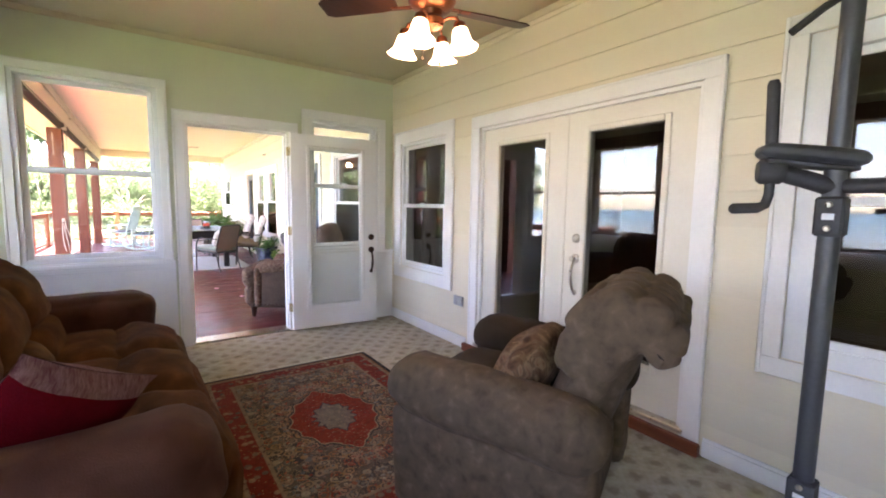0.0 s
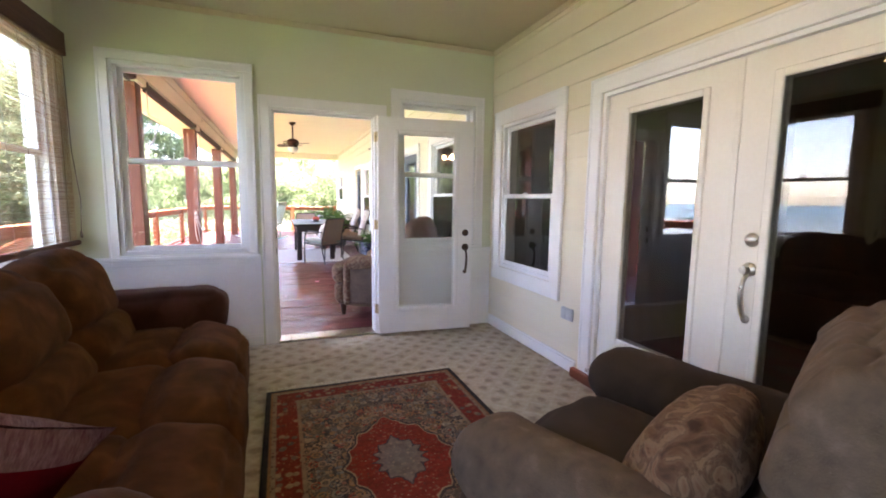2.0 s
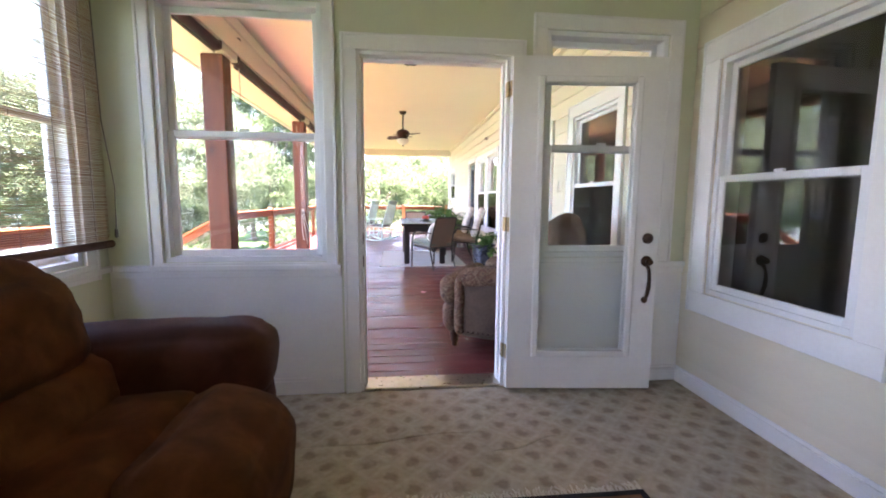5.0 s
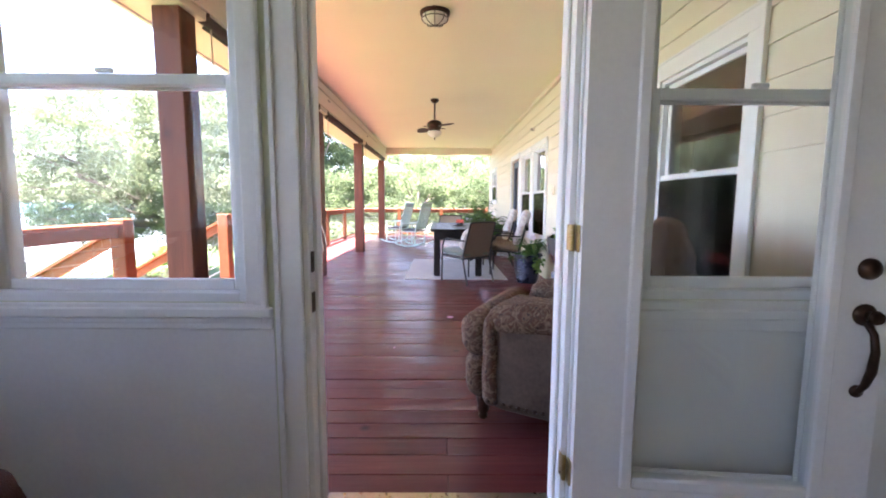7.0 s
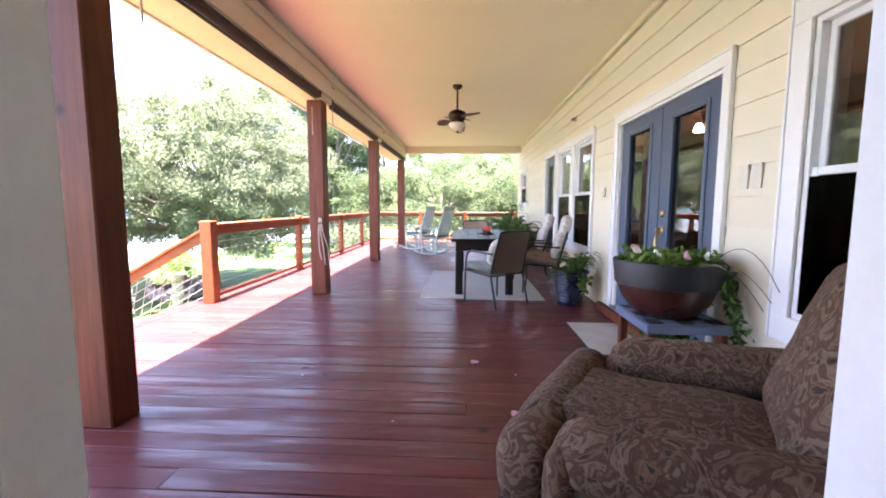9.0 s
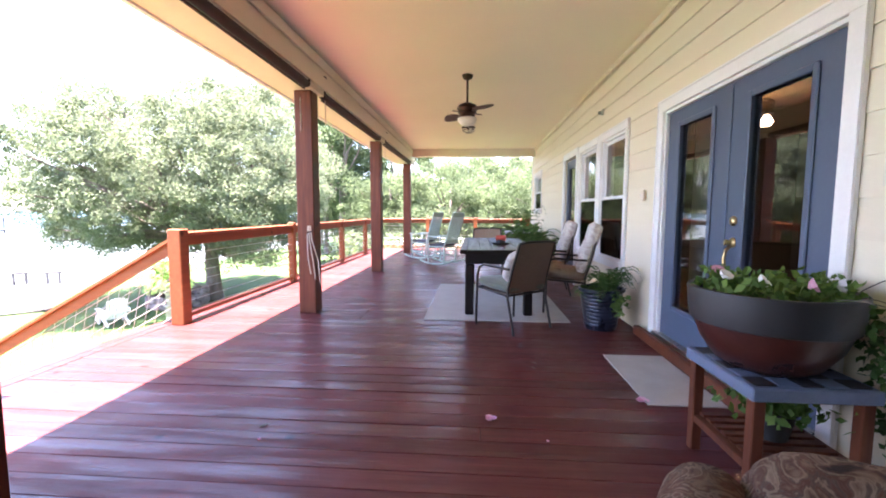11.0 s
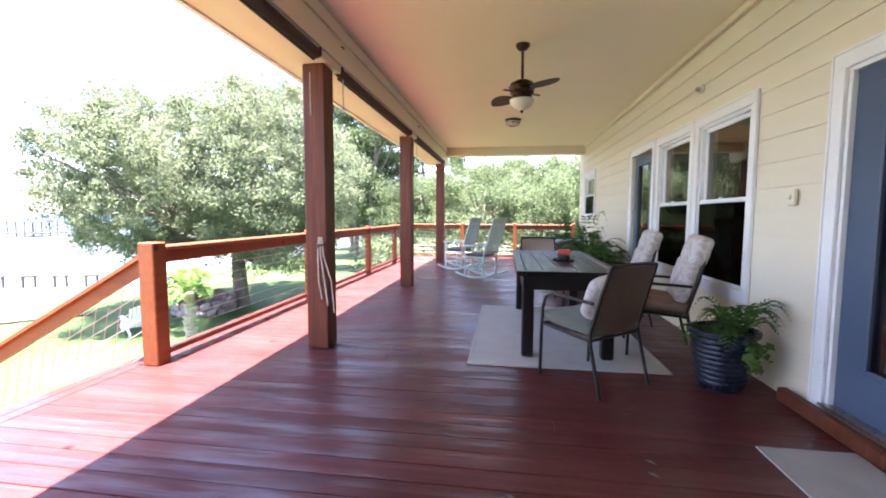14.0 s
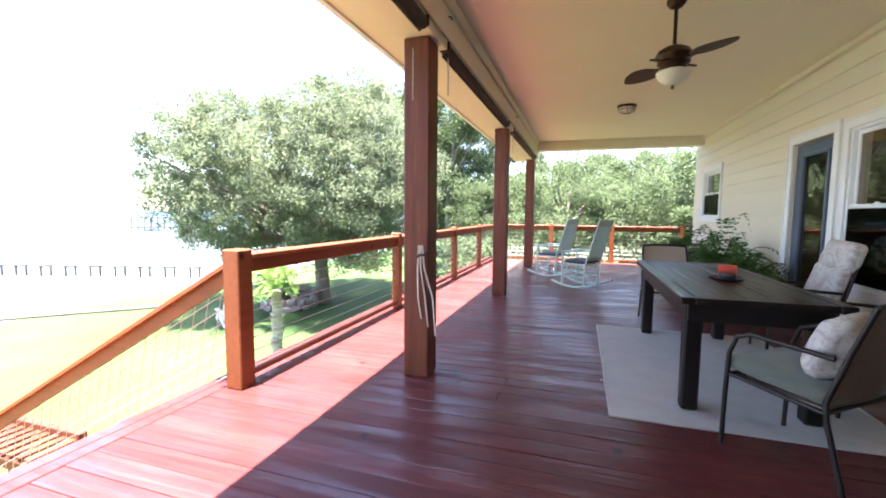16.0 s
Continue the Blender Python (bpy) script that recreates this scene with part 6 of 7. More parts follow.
# rocking chairs
rock = thing("rocking_chair", "mint green wooden rocking chair with a dark seat pad", "rocking chair", "rocking chairs by the rail", m=pose(-2.36, 10.0, 0, 0, 0, 62))
for s in (-1, 1):
    x = s * 0.25
    pts = [(x, 0.44 - 0.1 * i, 0.02 + 0.34 * ((i - 4.0) * 0.1) ** 2 * 1.4) for i in range(10)]
    part("rocker", tube_bm(pts, 0.019, 6), M_MINT, rock, "", 60)
    part("front_leg", tube_bm([(x, 0.22, 0.05), (x, 0.23, 0.62)], 0.019, 8), M_MINT, rock, "", 60)
    part("back_post", tube_bm([(x, -0.18, 0.05), (x, -0.20, 0.42), (x * 0.94, -0.42, 1.16)], 0.018, 8), M_MINT, rock, "", 60)
    part("armrest", box_bm((x - 0.042, -0.28, 0.622), (x + 0.042, 0.28, 0.642), 0.006), M_MINT, rock)
    for z in (0.20, 0.30):
        part("side_stretcher", tube_bm([(x, 0.222, z), (x, -0.185, z - 0.01)], 0.010, 6), M_MINT, rock)
part("seat", box_bm((-0.26, -0.21, 0.395), (0.26, 0.26, 0.42), 0.008), M_MINT, rock)
part("seat_pad", cushion_bm((0.44, 0.42, 0.05), 0.022, 0.008, 0.004, 7, 73, pose(0, 0.02, 0.447)), M_BLACK, rock, "dark seat pad", 180)
for z in (0.16, 0.27):
    part("front_stretcher", tube_bm([(-0.25, 0.225, z), (0.25, 0.225, z)], 0.011, 6), M_MINT, rock)
part("top_rail", box_bm((-0.26, -0.012, -0.05), (0.26, 0.012, 0.06), 0.006), M_MINT, rock, m=pose(0, -0.405, 1.11, 16, 0, 0))
part("lower_rail", box_bm((-0.25, -0.012, -0.025), (0.25, 0.012, 0.025), 0.005), M_MINT, rock, m=pose(0, -0.225, 0.50, 16, 0, 0))
for k in range(7):
    x = -0.19 + 0.38 * k / 6
    part("back_slat", box_bm((x - 0.02, -0.006, -0.27), (x + 0.02, 0.006, 0.30), 0.003), M_MINT, rock, m=pose(x * 0.0, -0.31, 0.78, 16, 0, 0))
copy_thing(rock, pose(-2.92, 11.25, 0, 0, 0, 66))

# paisley armchair on the porch; front toward +y
arm = thing("paisley_armchair", "paisley chenille club armchair with nailhead trim", "armchair", m=pose(-0.87, 0.90, 0, 0, 0, 62))
part("base", cushion_bm((0.80, 0.82, 0.32), 0.04, 0.01, 0.004, 9, 81, pose(0, 0.0, 0.27)), M_CHAIRBACK, arm, "", 180)
part("front_border", cushion_bm((0.84, 0.15, 0.25), 0.07, 0.02, 0.006, 10, 82, pose(0, 0.435, 0.255)), M_PAISLEY, arm, "", 180)
part("seat_cushion", cushion_bm((0.56, 0.72, 0.20), 0.085, 0.03, 0.010, 10, 83, pose(0, 0.14, 0.47)), M_PAISLEY, arm, "", 180)
part("seat_lip", cushion_bm((0.88, 0.19, 0.23), 0.085, 0.015, 0.008, 11, 93, pose(0, 0.45, 0.475)), M_PAISLEY, arm, "", 180)
for s in (-1, 1):
    part("arm_panel", cushion_bm((0.13, 0.72, 0.47), 0.03, 0.005, 0.003, 9, 84 + s, pose(s * 0.405, -0.04, 0.36)), M_CHAIRBACK, arm, "plain brown outer panel", 180)
    part("arm_top", cushion_bm((0.19, 0.78, 0.15), 0.07, 0.012, 0.008, 12, 86 + s, pose(s * 0.385, -0.03, 0.60, -3, 0, 0)), M_PAISLEY, arm, "", 180)
    part("arm_front", cushion_bm((0.18, 0.09, 0.46), 0.04, 0.012, 0.006, 9, 88 + s, pose(s * 0.385, 0.335, 0.37)), M_PAISLEY, arm, "", 180)
part("back", cushion_bm((0.72, 0.26, 0.62), 0.12, 0.05, 0.012, 11, 91, pose(0, -0.33, 0.75, 17, 0, 0)), M_PAISLEY, arm, "", 180)
part("back_panel", cushion_bm((0.76, 0.07, 0.62), 0.03, 0.006, 0.004, 9, 92, pose(0, -0.46, 0.55, 12, 0, 0)), M_CHAIRBACK, arm, "plain brown outside back", 180)
leg = [(0.02, 0.0), (0.026, 0.012), (0.022, 0.03), (0.034, 0.05), (0.03, 0.075), (0.038, 0.10), (0.038, 0.125)]
for x in (-0.34, 0.34):
    for y in (-0.34, 0.42):
        part("leg", lathe_bm(leg, 16, None, pose(x, y, 0)), M_DARKLEG, arm, "dark turned leg", 50)
for k in range(20):
    y = -0.38 + 0.76 * k / 19
    part("nailhead", lathe_bm([(0.011, 0), (0.009, 0.005), (0, 0.008)], 10, None, pose(-0.474, y, 0.165, 0, -90, 0)), M_BRONZE, arm)

# plant stand with a bowl planter
st = thing("plant_stand", "blue-topped plant stand with red legs and slatted shelf", "plant stand", m=pose(-0.33, 2.38, 0))
part("top", box_bm((-0.24, -0.26, 0.455), (0.24, 0.26, 0.51), 0.006), M_STANDBLUE, st)
for k in range(5):
    for j in range(5):
        part("tile", box_bm((-0.215 + k * 0.087, -0.235 + j * 0.095, 0.5105), (-0.135 + k * 0.087, -0.147 + j * 0.095, 0.516), 0.002), M_STANDBLUE if (k + j) % 2 else M_POTRIM, st)
for x in (-0.2, 0.2):
    for y in (-0.22, 0.22):
        part("leg", box_bm((x - 0.024, y - 0.024, 0.0), (x + 0.024, y + 0.024, 0.454), 0.004), M_POST, st)
for x in (-0.2, 0.2):
    part("shelf_rail", box_bm((x - 0.02, -0.195, 0.15), (x + 0.02, 0.195, 0.185), 0.003), M_POST, st)
for k in range(7):
    y = -0.18 + k * 0.06
    part("shelf_slat", box_bm((-0.19, y - 0.02, 0.186), (0.19, y + 0.02, 0.2), 0.003), M_POST, st)


def leaf_cloud(name, pts, size, material, aspect=0.5, rng=None, droop=0.0):
    """Many small pointed leaves set at points, each turned its own way, as one mesh."""
    rng = rng or np.random.default_rng(5)
    p = np.asarray(pts, dtype=float)
    n = len(p)
    d = rng.normal(size=(n, 3))
    d[:, 2] -= droop
    d /= np.linalg.norm(d, axis=1)[:, None]
    e = np.cross(d, rng.normal(size=(n, 3)))
    e /= np.linalg.norm(e, axis=1)[:, None]
    f = np.cross(d, e)
    L = size * rng.uniform(0.6, 1.3, (n, 1))
    W = L * aspect * 0.5
    v = np.stack([p - d * L * 0.5, p + e * W + f * W * 0.25, p + d * L * 0.5, p - e * W + f * W * 0.25], 1).reshape(-1, 3)
    idx = np.arange(n * 4).reshape(-1, 4)
    me = bpy.data.meshes.new(name)
    me.vertices.add(n * 4)
    me.vertices.foreach_set("co", v.ravel())
    me.loops.add(n * 4)
    me.loops.foreach_set("vertex_index", idx.ravel())
    me.polygons.add(n)
    me.polygons.foreach_set("loop_start", np.arange(0, n * 4, 4))
    me.update(calc_edges=True)
    me.materials.append(material)
    return me


def frond_mesh(name, count, length, spread, material, seed, base_r=0.05, leaflets=18, lw=0.05, lift=0.6):
    """Arching fronds: a thin rib with two rows of pointed leaflets."""
    rng = random.Random(seed)
    verts, faces = [], []
    for k in range(count):
        a = 2 * math.pi * k / count + rng.uniform(-0.3, 0.3)
        L = length * rng.uniform(0.6, 1.1)
        up = lift * rng.uniform(0.5, 1.3)
        out = Vector((math.cos(a), math.sin(a), 0))
        side = Vector((-math.sin(a), math.cos(a), 0))
        prev = None
        for i in range(leaflets + 1):
            u = i / leaflets
            p = out * (base_r + spread * L * u) + Vector((0, 0, L * (up * u * 1.6 - (0.55 + up) * u * u)))
            if prev is not None:
                d = (p - prev).normalized()
                n0 = len(verts)
                verts += [tuple(prev - side * 0.002), tuple(prev + side * 0.002), tuple(p)]
                faces.append((n0, n0 + 1, n0 + 2))
                for s in (-1, 1):
                    l = lw * (math.sin(math.pi * min(1, u * 0.9 + 0.1)) ** 0.7 + 0.15) * rng.uniform(0.8, 1.2)
                    tip = p + side * s * l + d * l * 0.55 + Vector((0, 0, -0.25 * l))
                    midp = (p + tip) / 2
                    wd = d * l * 0.17
                    n0 = len(verts)
                    verts += [tuple(p), tuple(midp + wd), tuple(tip), tuple(midp - wd)]
                    faces.append((n0, n0 + 1, n0 + 2, n0 + 3))
            prev = p
    return from_arrays(name, verts, faces, material)


bowl = thing("bowl_planter", "wide oxblood bowl planter with a charcoal band", "planter", m=pose(-0.36, 2.38, 0.517))
part("body", lathe_bm([(0.0, 0.0), (0.15, 0.0), (0.20, 0.03), (0.255, 0.11), (0.285, 0.19), (0.286, 0.20), (0.26, 0.20), (0, 0.19)], 40), M_POTRED, bowl, "", 40)
part("band", lathe_bm([(0.287, 0.19), (0.30, 0.195), (0.315, 0.33), (0.312, 0.34), (0.29, 0.34), (0.285, 0.29), (0.0, 0.28)], 40), M_POTRIM, bowl, "matt charcoal band", 40)
part("soil", lathe_bm([(0.288, 0.295), (0.2, 0.31), (0, 0.315)], 28), M_SOIL, bowl)
rng = np.random.default_rng(3)
r = 0.29 * np.sqrt(rng.uniform(0, 1, 900))
t = rng.uniform(0, 2 * np.pi, 900)
pts = np.stack([r * np.cos(t), r * np.sin(t), 0.31 + rng.uniform(0, 0.075, 900) * (0.5 + rng.uniform(0, 1, 900))], 1)
ob = new("foliage", leaf_cloud("foliage", pts, 0.045, M_BRIGHT, 0.6, rng))
ob.parent = bowl
tagged(ob, "short bright green bedding leaves")
vines = []
for k in range(8):
    a = rng.uniform(-1.0, 0.5)
    x, y, z = 0.30 * math.cos(a), 0.30 * math.sin(a), 0.33
    ln = rng.uniform(0.2, 0.62)
    for i in range(int(ln * 90)):
        u = i / (ln * 90)
        vines.append((x + 0.06 * math.cos(a) * math.sin(u * 2) + rng.normal() * 0.018, y + 0.10 * math.sin(a) * u - 0.10 * u + rng.normal() * 0.018, z - ln * u + rng.normal() * 0.012))
ob = new("trailing_vine", leaf_cloud("trailing_vine", np.array(vines), 0.042, M_FERN, 0.6, rng, 0.6))
ob.parent = bowl
tagged(ob, "trailing dark green vine")
for a, l, h in ((-1.0, 0.42, 0.16), (-1.35, 0.46, 0.05), (-0.8, 0.36, 0.02)):
    ptsv = [(0.26 * math.cos(a) + l * u * math.cos(a) * 0.6, 0.26 * math.sin(a) + l * u * math.sin(a), 0.34 + h * math.sin(math.pi * u * 0.8) - 0.18 * u * u) for u in [i / 8 for i in range(9)]]
    part("runner", tube_bm(ptsv, 0.0022, 5), M_BARK, bowl)
for k in range(5):
    a = 2.4 + k * 0.75
    pt = lathe_bm([(0, 0), (0.022, 0.012), (0.03, 0.03), (0.0, 0.02)], 7, None, pose(0.2 * math.cos(a), 0.22 * math.sin(a), 0.38, 30, 20 * k, 0))
    part("bloom", pt, M_PETAL if k % 3 == 0 else M_LAWNCHAIR, bowl, "small pale flower")
# small pot on the shelf below
sp = thing("shelf_plant", "small leafy pot plant on the stand's shelf", "pot plant", m=pose(-0.33, 2.36, 0.201))
part("pot", lathe_bm([(0, 0), (0.06, 0), (0.085, 0.11), (0.09, 0.115), (0.08, 0.115), (0, 0.10)], 20), M_TERRA, sp, "", 40)
pts = np.stack([rng.normal(0, 0.08, 260), rng.normal(0, 0.10, 260), 0.12 + np.abs(rng.normal(0, 0.05, 260))], 1)
ob = new("foliage", leaf_cloud("foliage", pts, 0.05, M_BRIGHT, 0.6, rng))
ob.parent = sp

# glazed pot with a fern near the blue doors
gp = thing("fern_pot", "midnight blue ringed pot holding a drooping fern", "pot plant", m=pose(-0.35, 4.84, 0))
prof = [(0, 0), (0.145, 0), (0.15, 0.012), (0.152, 0.03)]
for k in range(9):
    z = 0.04 + k * 0.037
    rr = 0.155 + 0.055 * (z / 0.4)
    prof += [(rr, z), (rr + 0.004, z + 0.016), (rr, z + 0.032)]
prof += [(0.213, 0.385), (0.228, 0.395), (0.228, 0.42), (0.21, 0.42), (0.20, 0.38), (0, 0.37)]
part("pot", lathe_bm(prof, 40), M_POTBLUE, gp, "", 40)
part("soil", lathe_bm([(0.203, 0.385), (0.1, 0.395), (0, 0.395)], 24), M_SOIL, gp)
ob = new("fronds", frond_mesh("fronds", 34, 0.36, 0.72, M_FERN, 3, 0.04, 14, 0.055, 1.15))
ob.parent, ob.location = gp, (0.06, -0.05, 0.39)
tagged(ob, "arching dark green fronds")
ob = new("fronds", frond_mesh("fronds", 16, 0.24, 0.7, M_FERN, 8, 0.05, 10, 0.045, 0.4))
ob.parent, ob.location = gp, (-0.10, 0.06, 0.39)
tagged(ob, "arching dark green fronds")
pts = np.stack([0.12 + rng.normal(0, 0.04, 70), -0.19 + rng.normal(0, 0.03, 70), 0.36 - np.abs(rng.normal(0, 0.10, 70))], 1)
ob = new("drooping_leaves", leaf_cloud("drooping_leaves", pts, 0.06, M_BRIGHT, 0.7, rng, 0.5))
ob.parent = gp

# big planters by the far wall
for k, (x, y, s, hh) in enumerate(((-0.52, 8.15, 1.5, 0.46), (-0.55, 8.9, 1.9, 0.56), (-0.62, 10.45, 1.9, 0.56))):
    bp = thing("fern_planter", "bushy dark fern spilling over a black planter", "pot plant", "fern planters by the far wall", m=pose(x, y, 0))
    part("pot", lathe_bm([(0, 0), (0.15, 0), (0.21, hh - 0.05), (0.225, hh - 0.05), (0.225, hh), (0.2, hh), (0.19, hh - 0.04), (0, hh - 0.05)], 28), M_TERRA, bp, "", 40)
    ob = new("fronds", frond_mesh("fronds", 70, 0.50 * s, 0.78, M_FERN, 20 + k, 0.05, 18, 0.085, 0.75))
    ob.parent, ob.location = bp, (0, 0, hh - 0.06)
    tagged(ob, "dense arching fronds")
    ob = new("fronds", frond_mesh("fronds", 24, 0.46 * s, 0.35, M_FERN, 30 + k, 0.03, 14, 0.07, 1.4))
    ob.parent, ob.location = bp, (0, 0, hh - 0.06)
    tagged(ob, "upright fronds")
bx = thing("storage_box", "dark wicker storage box with a grey lid by the far wall", "box", m=pose(-0.72, 9.85, 0))
part("body", box_bm((-0.24, -0.2, 0.0), (0.24, 0.2, 0.72), 0.012), M_WICKER, bx)
part("lid", box_bm((-0.25, -0.21, 0.722), (0.25, 0.21, 0.765), 0.012), M_PLASTIC, bx)

# fallen petals and leaves on the boards
for k, (x, y, s) in enumerate(((-1.54, 2.81, 0.022), (-2.75, 2.49, 0.010), (-0.58, 3.12, 0.025), (-1.32, 2.02, 0.02), (-2.0, 1.9, 0.008), (-2.2, 5.6, 0.01), (-1.25, 2.6, 0.008))):
    pet = thing("fallen_bloom", "small pink bloom fallen on the deck", "petal", "fallen blooms", m=pose(x, y, 0.002, 0, 0, 40 * k))
    for j in range(3 if s > 0.015 else 1):
        a = 2.1 * j
        bm = lathe_bm([(0, 0), (s * 0.7, s * 0.15), (s, s * 0.5), (s * 0.6, s * 0.3), (0, s * 0.1)], 8, None, pose(s * 0.7 * math.cos(a), s * 0.7 * math.sin(a), 0))
        part("petal", bm, M_PETAL, pet, "", 60)
rng2 = random.Random(4)
for k in range(9):
    x, y = rng2.uniform(-3.3, -1.0), rng2.uniform(0.6, 4.4)
    bm = bmesh.new()
    vs = [bm.verts.new(p) for p in ((-0.03, 0, 0.002), (0, 0.010, 0.006), (0.03, 0, 0.003), (0, -0.010, 0.005))]
    bm.faces.new(vs)
    e = bmesh.ops.extrude_face_region(bm, geom=bm.faces[:])
    for v in e["geom"]:
        if isinstance(v, bmesh.types.BMVert):
            v.co.z -= 0.0015
    solid("fallen_leaf", bm, M_BARK, "dry brown leaf lying on the deck boards", "leaf", group="fallen leaves", m=pose(x, y, 0.001, 0, 0, rng2.uniform(0, 180)))

# hanging light in the room behind the blue doors
ch = thing("room_fan_light", "amber lit fan light hanging in the room indoors", "ceiling light", m=pose(2.1, 6.6, 2.75))
part("stem", tube_bm([(0, 0, 0), (0, 0, -0.28)], 0.014, 8), M_BRONZE, ch)
part("hub", lathe_bm([(0, -0.25), (0.09, -0.27), (0.10, -0.32), (0.03, -0.36), (0, -0.36)], 20), M_BRONZE, ch, "", 50)
for k in range(4):
    a = math.pi / 2 * k + 0.3
    bm = lathe_bm([(0.03, 0.0), (0.045, -0.03), (0.075, -0.09), (0.07, -0.09), (0.035, -0.02), (0, -0.01)], 18, None, pose(0.17 * math.cos(a), 0.17 * math.sin(a), -0.30))
    part("shade", bm, M_ROOMLAMP, ch, "lit amber bell shade", 180)
    part("arm", tube_bm([(0.05 * math.cos(a), 0.05 * math.sin(a), -0.31), (0.17 * math.cos(a), 0.17 * math.sin(a), -0.29)], 0.008, 6), M_BRONZE, ch)
# curtain behind the blue doors
cu = thing("curtain", "sheer pale curtain hanging behind the glazed doors", "curtain")
bm = bmesh.new()
rows = []
for i in range(31):
    u = i / 30
    y = 3.95 + 0.22 * u
    x = 0.26 + 0.02 * math.sin(u * 28)
    rows.append([bm.verts.new((x, y, z)) for z in (0.12, 1.0, 2.1)])
for a, b in zip(rows, rows[1:]):
    for j in range(2):
        bm.faces.new((a[j], b[j], b[j + 1], a[j + 1]))
part("cloth", bm, M_WHITE, cu, "", 180)
part("rod_bracket", box_bm((0.151, 4.36, 2.10), (0.27, 4.38, 2.12), 0.002), M_BRONZE, cu)
part("rod", tube_bm([(0.26, 3.6, 2.11), (0.26, 4.4, 2.11)], 0.012, 8), M_BRONZE, cu)

# sheer drape behind the glass of the blue doors
bm = bmesh.new()
cols = []
for i in range(61):
    u = i / 60
    y = 3.93 + 0.34 * u
    cols.append([bm.verts.new((0.235 + (0.022 + 0.010 * k / 8) * math.sin(u * 44 + 0.5 * math.sin(k * 0.9)), y + 0.01 * math.sin(k * 0.7), 2.12 - 2.0 * k / 8)) for k in range(9)])
for a, b in zip(cols, cols[1:]):
    for k in range(8):
        bm.faces.new((a[k], b[k], b[k + 1], a[k + 1]))
drape = thing("sheer_curtain", "white sheer curtain hanging behind the blue glazed doors", "curtain")
part("drape", bm, M_SHEER, drape, "", 180)
part("rod", tube_bm([(0.235, 2.5, 2.14), (0.235, 4.38, 2.14)], 0.012, 10), M_BRONZE, drape, "dark curtain rod", 60)
for y in (2.51, 4.37):
    part("bracket", box_bm((0.151, y - 0.012, 2.12), (0.240, y + 0.012, 2.16), 0.003), M_BRONZE, drape)

# ---- outdoors ----
bm = bmesh.new()
n = 60
rows = []
for i in range(n + 1):
    row = []
    for j in range(n + 1):
        u, v = i / n * 2 - 1, j / n * 2 - 1
        x, y = 300 * math.copysign(abs(u) ** 2.2, u), 300 * math.copysign(abs(v) ** 2.2, v)
        d = -x - 21.5
        z = GZ + 0.10 * noise.noise(Vector((x * 0.08, y * 0.08, 0)))
        if d > 0:
            z -= min(4.0, d * 0.3)
        row.append(bm.verts.new((x, y, z)))
    rows.append(row)
for i in range(n):
    for j in range(n):
        bm.faces.new((rows[i][j], rows[i + 1][j], rows[i + 1][j + 1], rows[i][j + 1]))
structure("ground", bm, M_GRASS, "sunlit mown lawn sloping to the lake", 180)
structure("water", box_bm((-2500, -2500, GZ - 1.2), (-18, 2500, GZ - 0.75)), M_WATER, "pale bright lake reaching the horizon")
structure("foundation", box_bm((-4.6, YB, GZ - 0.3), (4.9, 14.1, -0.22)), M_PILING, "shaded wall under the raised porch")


def tree_parts(parent, height, trunk_r, crown, leaves, size, material, seed, lean=(0, 0), fork=0.35, clumps=40, spread=0.22):
    """A tapered trunk with limbs, and a crown of leaf clumps in an uneven ellipsoid (rx, ry, rz, zc)."""
    rng = np.random.default_rng(seed)
    rx, ry, rz, zc = crown
    bm = bmesh.new()
    zf = height * fork
    tube_bm([(0, 0, -0.1), (0.05, 0, 0.35), (lean[0] * 0.5, lean[1] * 0.5, zf * 0.6), (lean[0], lean[1], zf)], [trunk_r * 1.5, trunk_r * 1.05, trunk_r * 0.9, trunk_r * 0.75], 12, bm)
    centres = []
    while len(centres) < clumps:
        p = rng.uniform(-1, 1, 3)
        q = np.linalg.norm(p)
        if q > 1 + 0.12 * math.sin(5 * p[0] + 3 * p[1]) or q < 0.35:
            continue
        if p[2] < -0.75 and rng.uniform() < 0.5:
            continue
        centres.append(p * np.array((rx, ry, rz)) + np.array((lean[0], lean[1], zc)))
    centres = np.array(centres)
    for k in range(0, len(centres), max(4, len(centres) // 90)):
        c = centres[k]
        a = Vector((lean[0], lean[1], zf * 0.92))
        b = a.lerp(Vector(c), 0.5) + Vector(rng.normal(0, 0.25, 3))
        tube_bm([a, b, Vector(c)], [trunk_r * 0.42, trunk_r * 0.22, trunk_r * 0.06], 6, bm)
    part("trunk", bm, M_BARK, parent, "", 60)
    rad = np.mean((rx, ry, rz)) * spread
    which = rng.integers(0, len(centres), leaves)
    off = rng.normal(size=(leaves, 3))
    off /= np.linalg.norm(off, axis=1)[:, None]
    off *= (rng.uniform(0, 1, (leaves, 1)) ** 0.45)
    scale = (0.45 + 1.0 * rng.uniform(0, 1, len(centres)))[which][:, None]
    pts = centres[which] + off * rad * scale * np.array((1.15, 1.15, 0.8))
    ob = new("crown", leaf_cloud("crown", pts, size, material, 0.62, rng, 0.2))
    ob.parent = parent
    return ob


oak = thing("oak_tree", "spreading live oak with grey trunk on the lawn", "tree", m=pose(-13.0, 18.0, GZ))
tree_parts(oak, 9.5, 0.30, (5.9, 5.9, 3.8, 5.25), 350000, 0.088, M_OAK, 11, (0.1, -0.2), 0.30, 1500, spread=0.085)
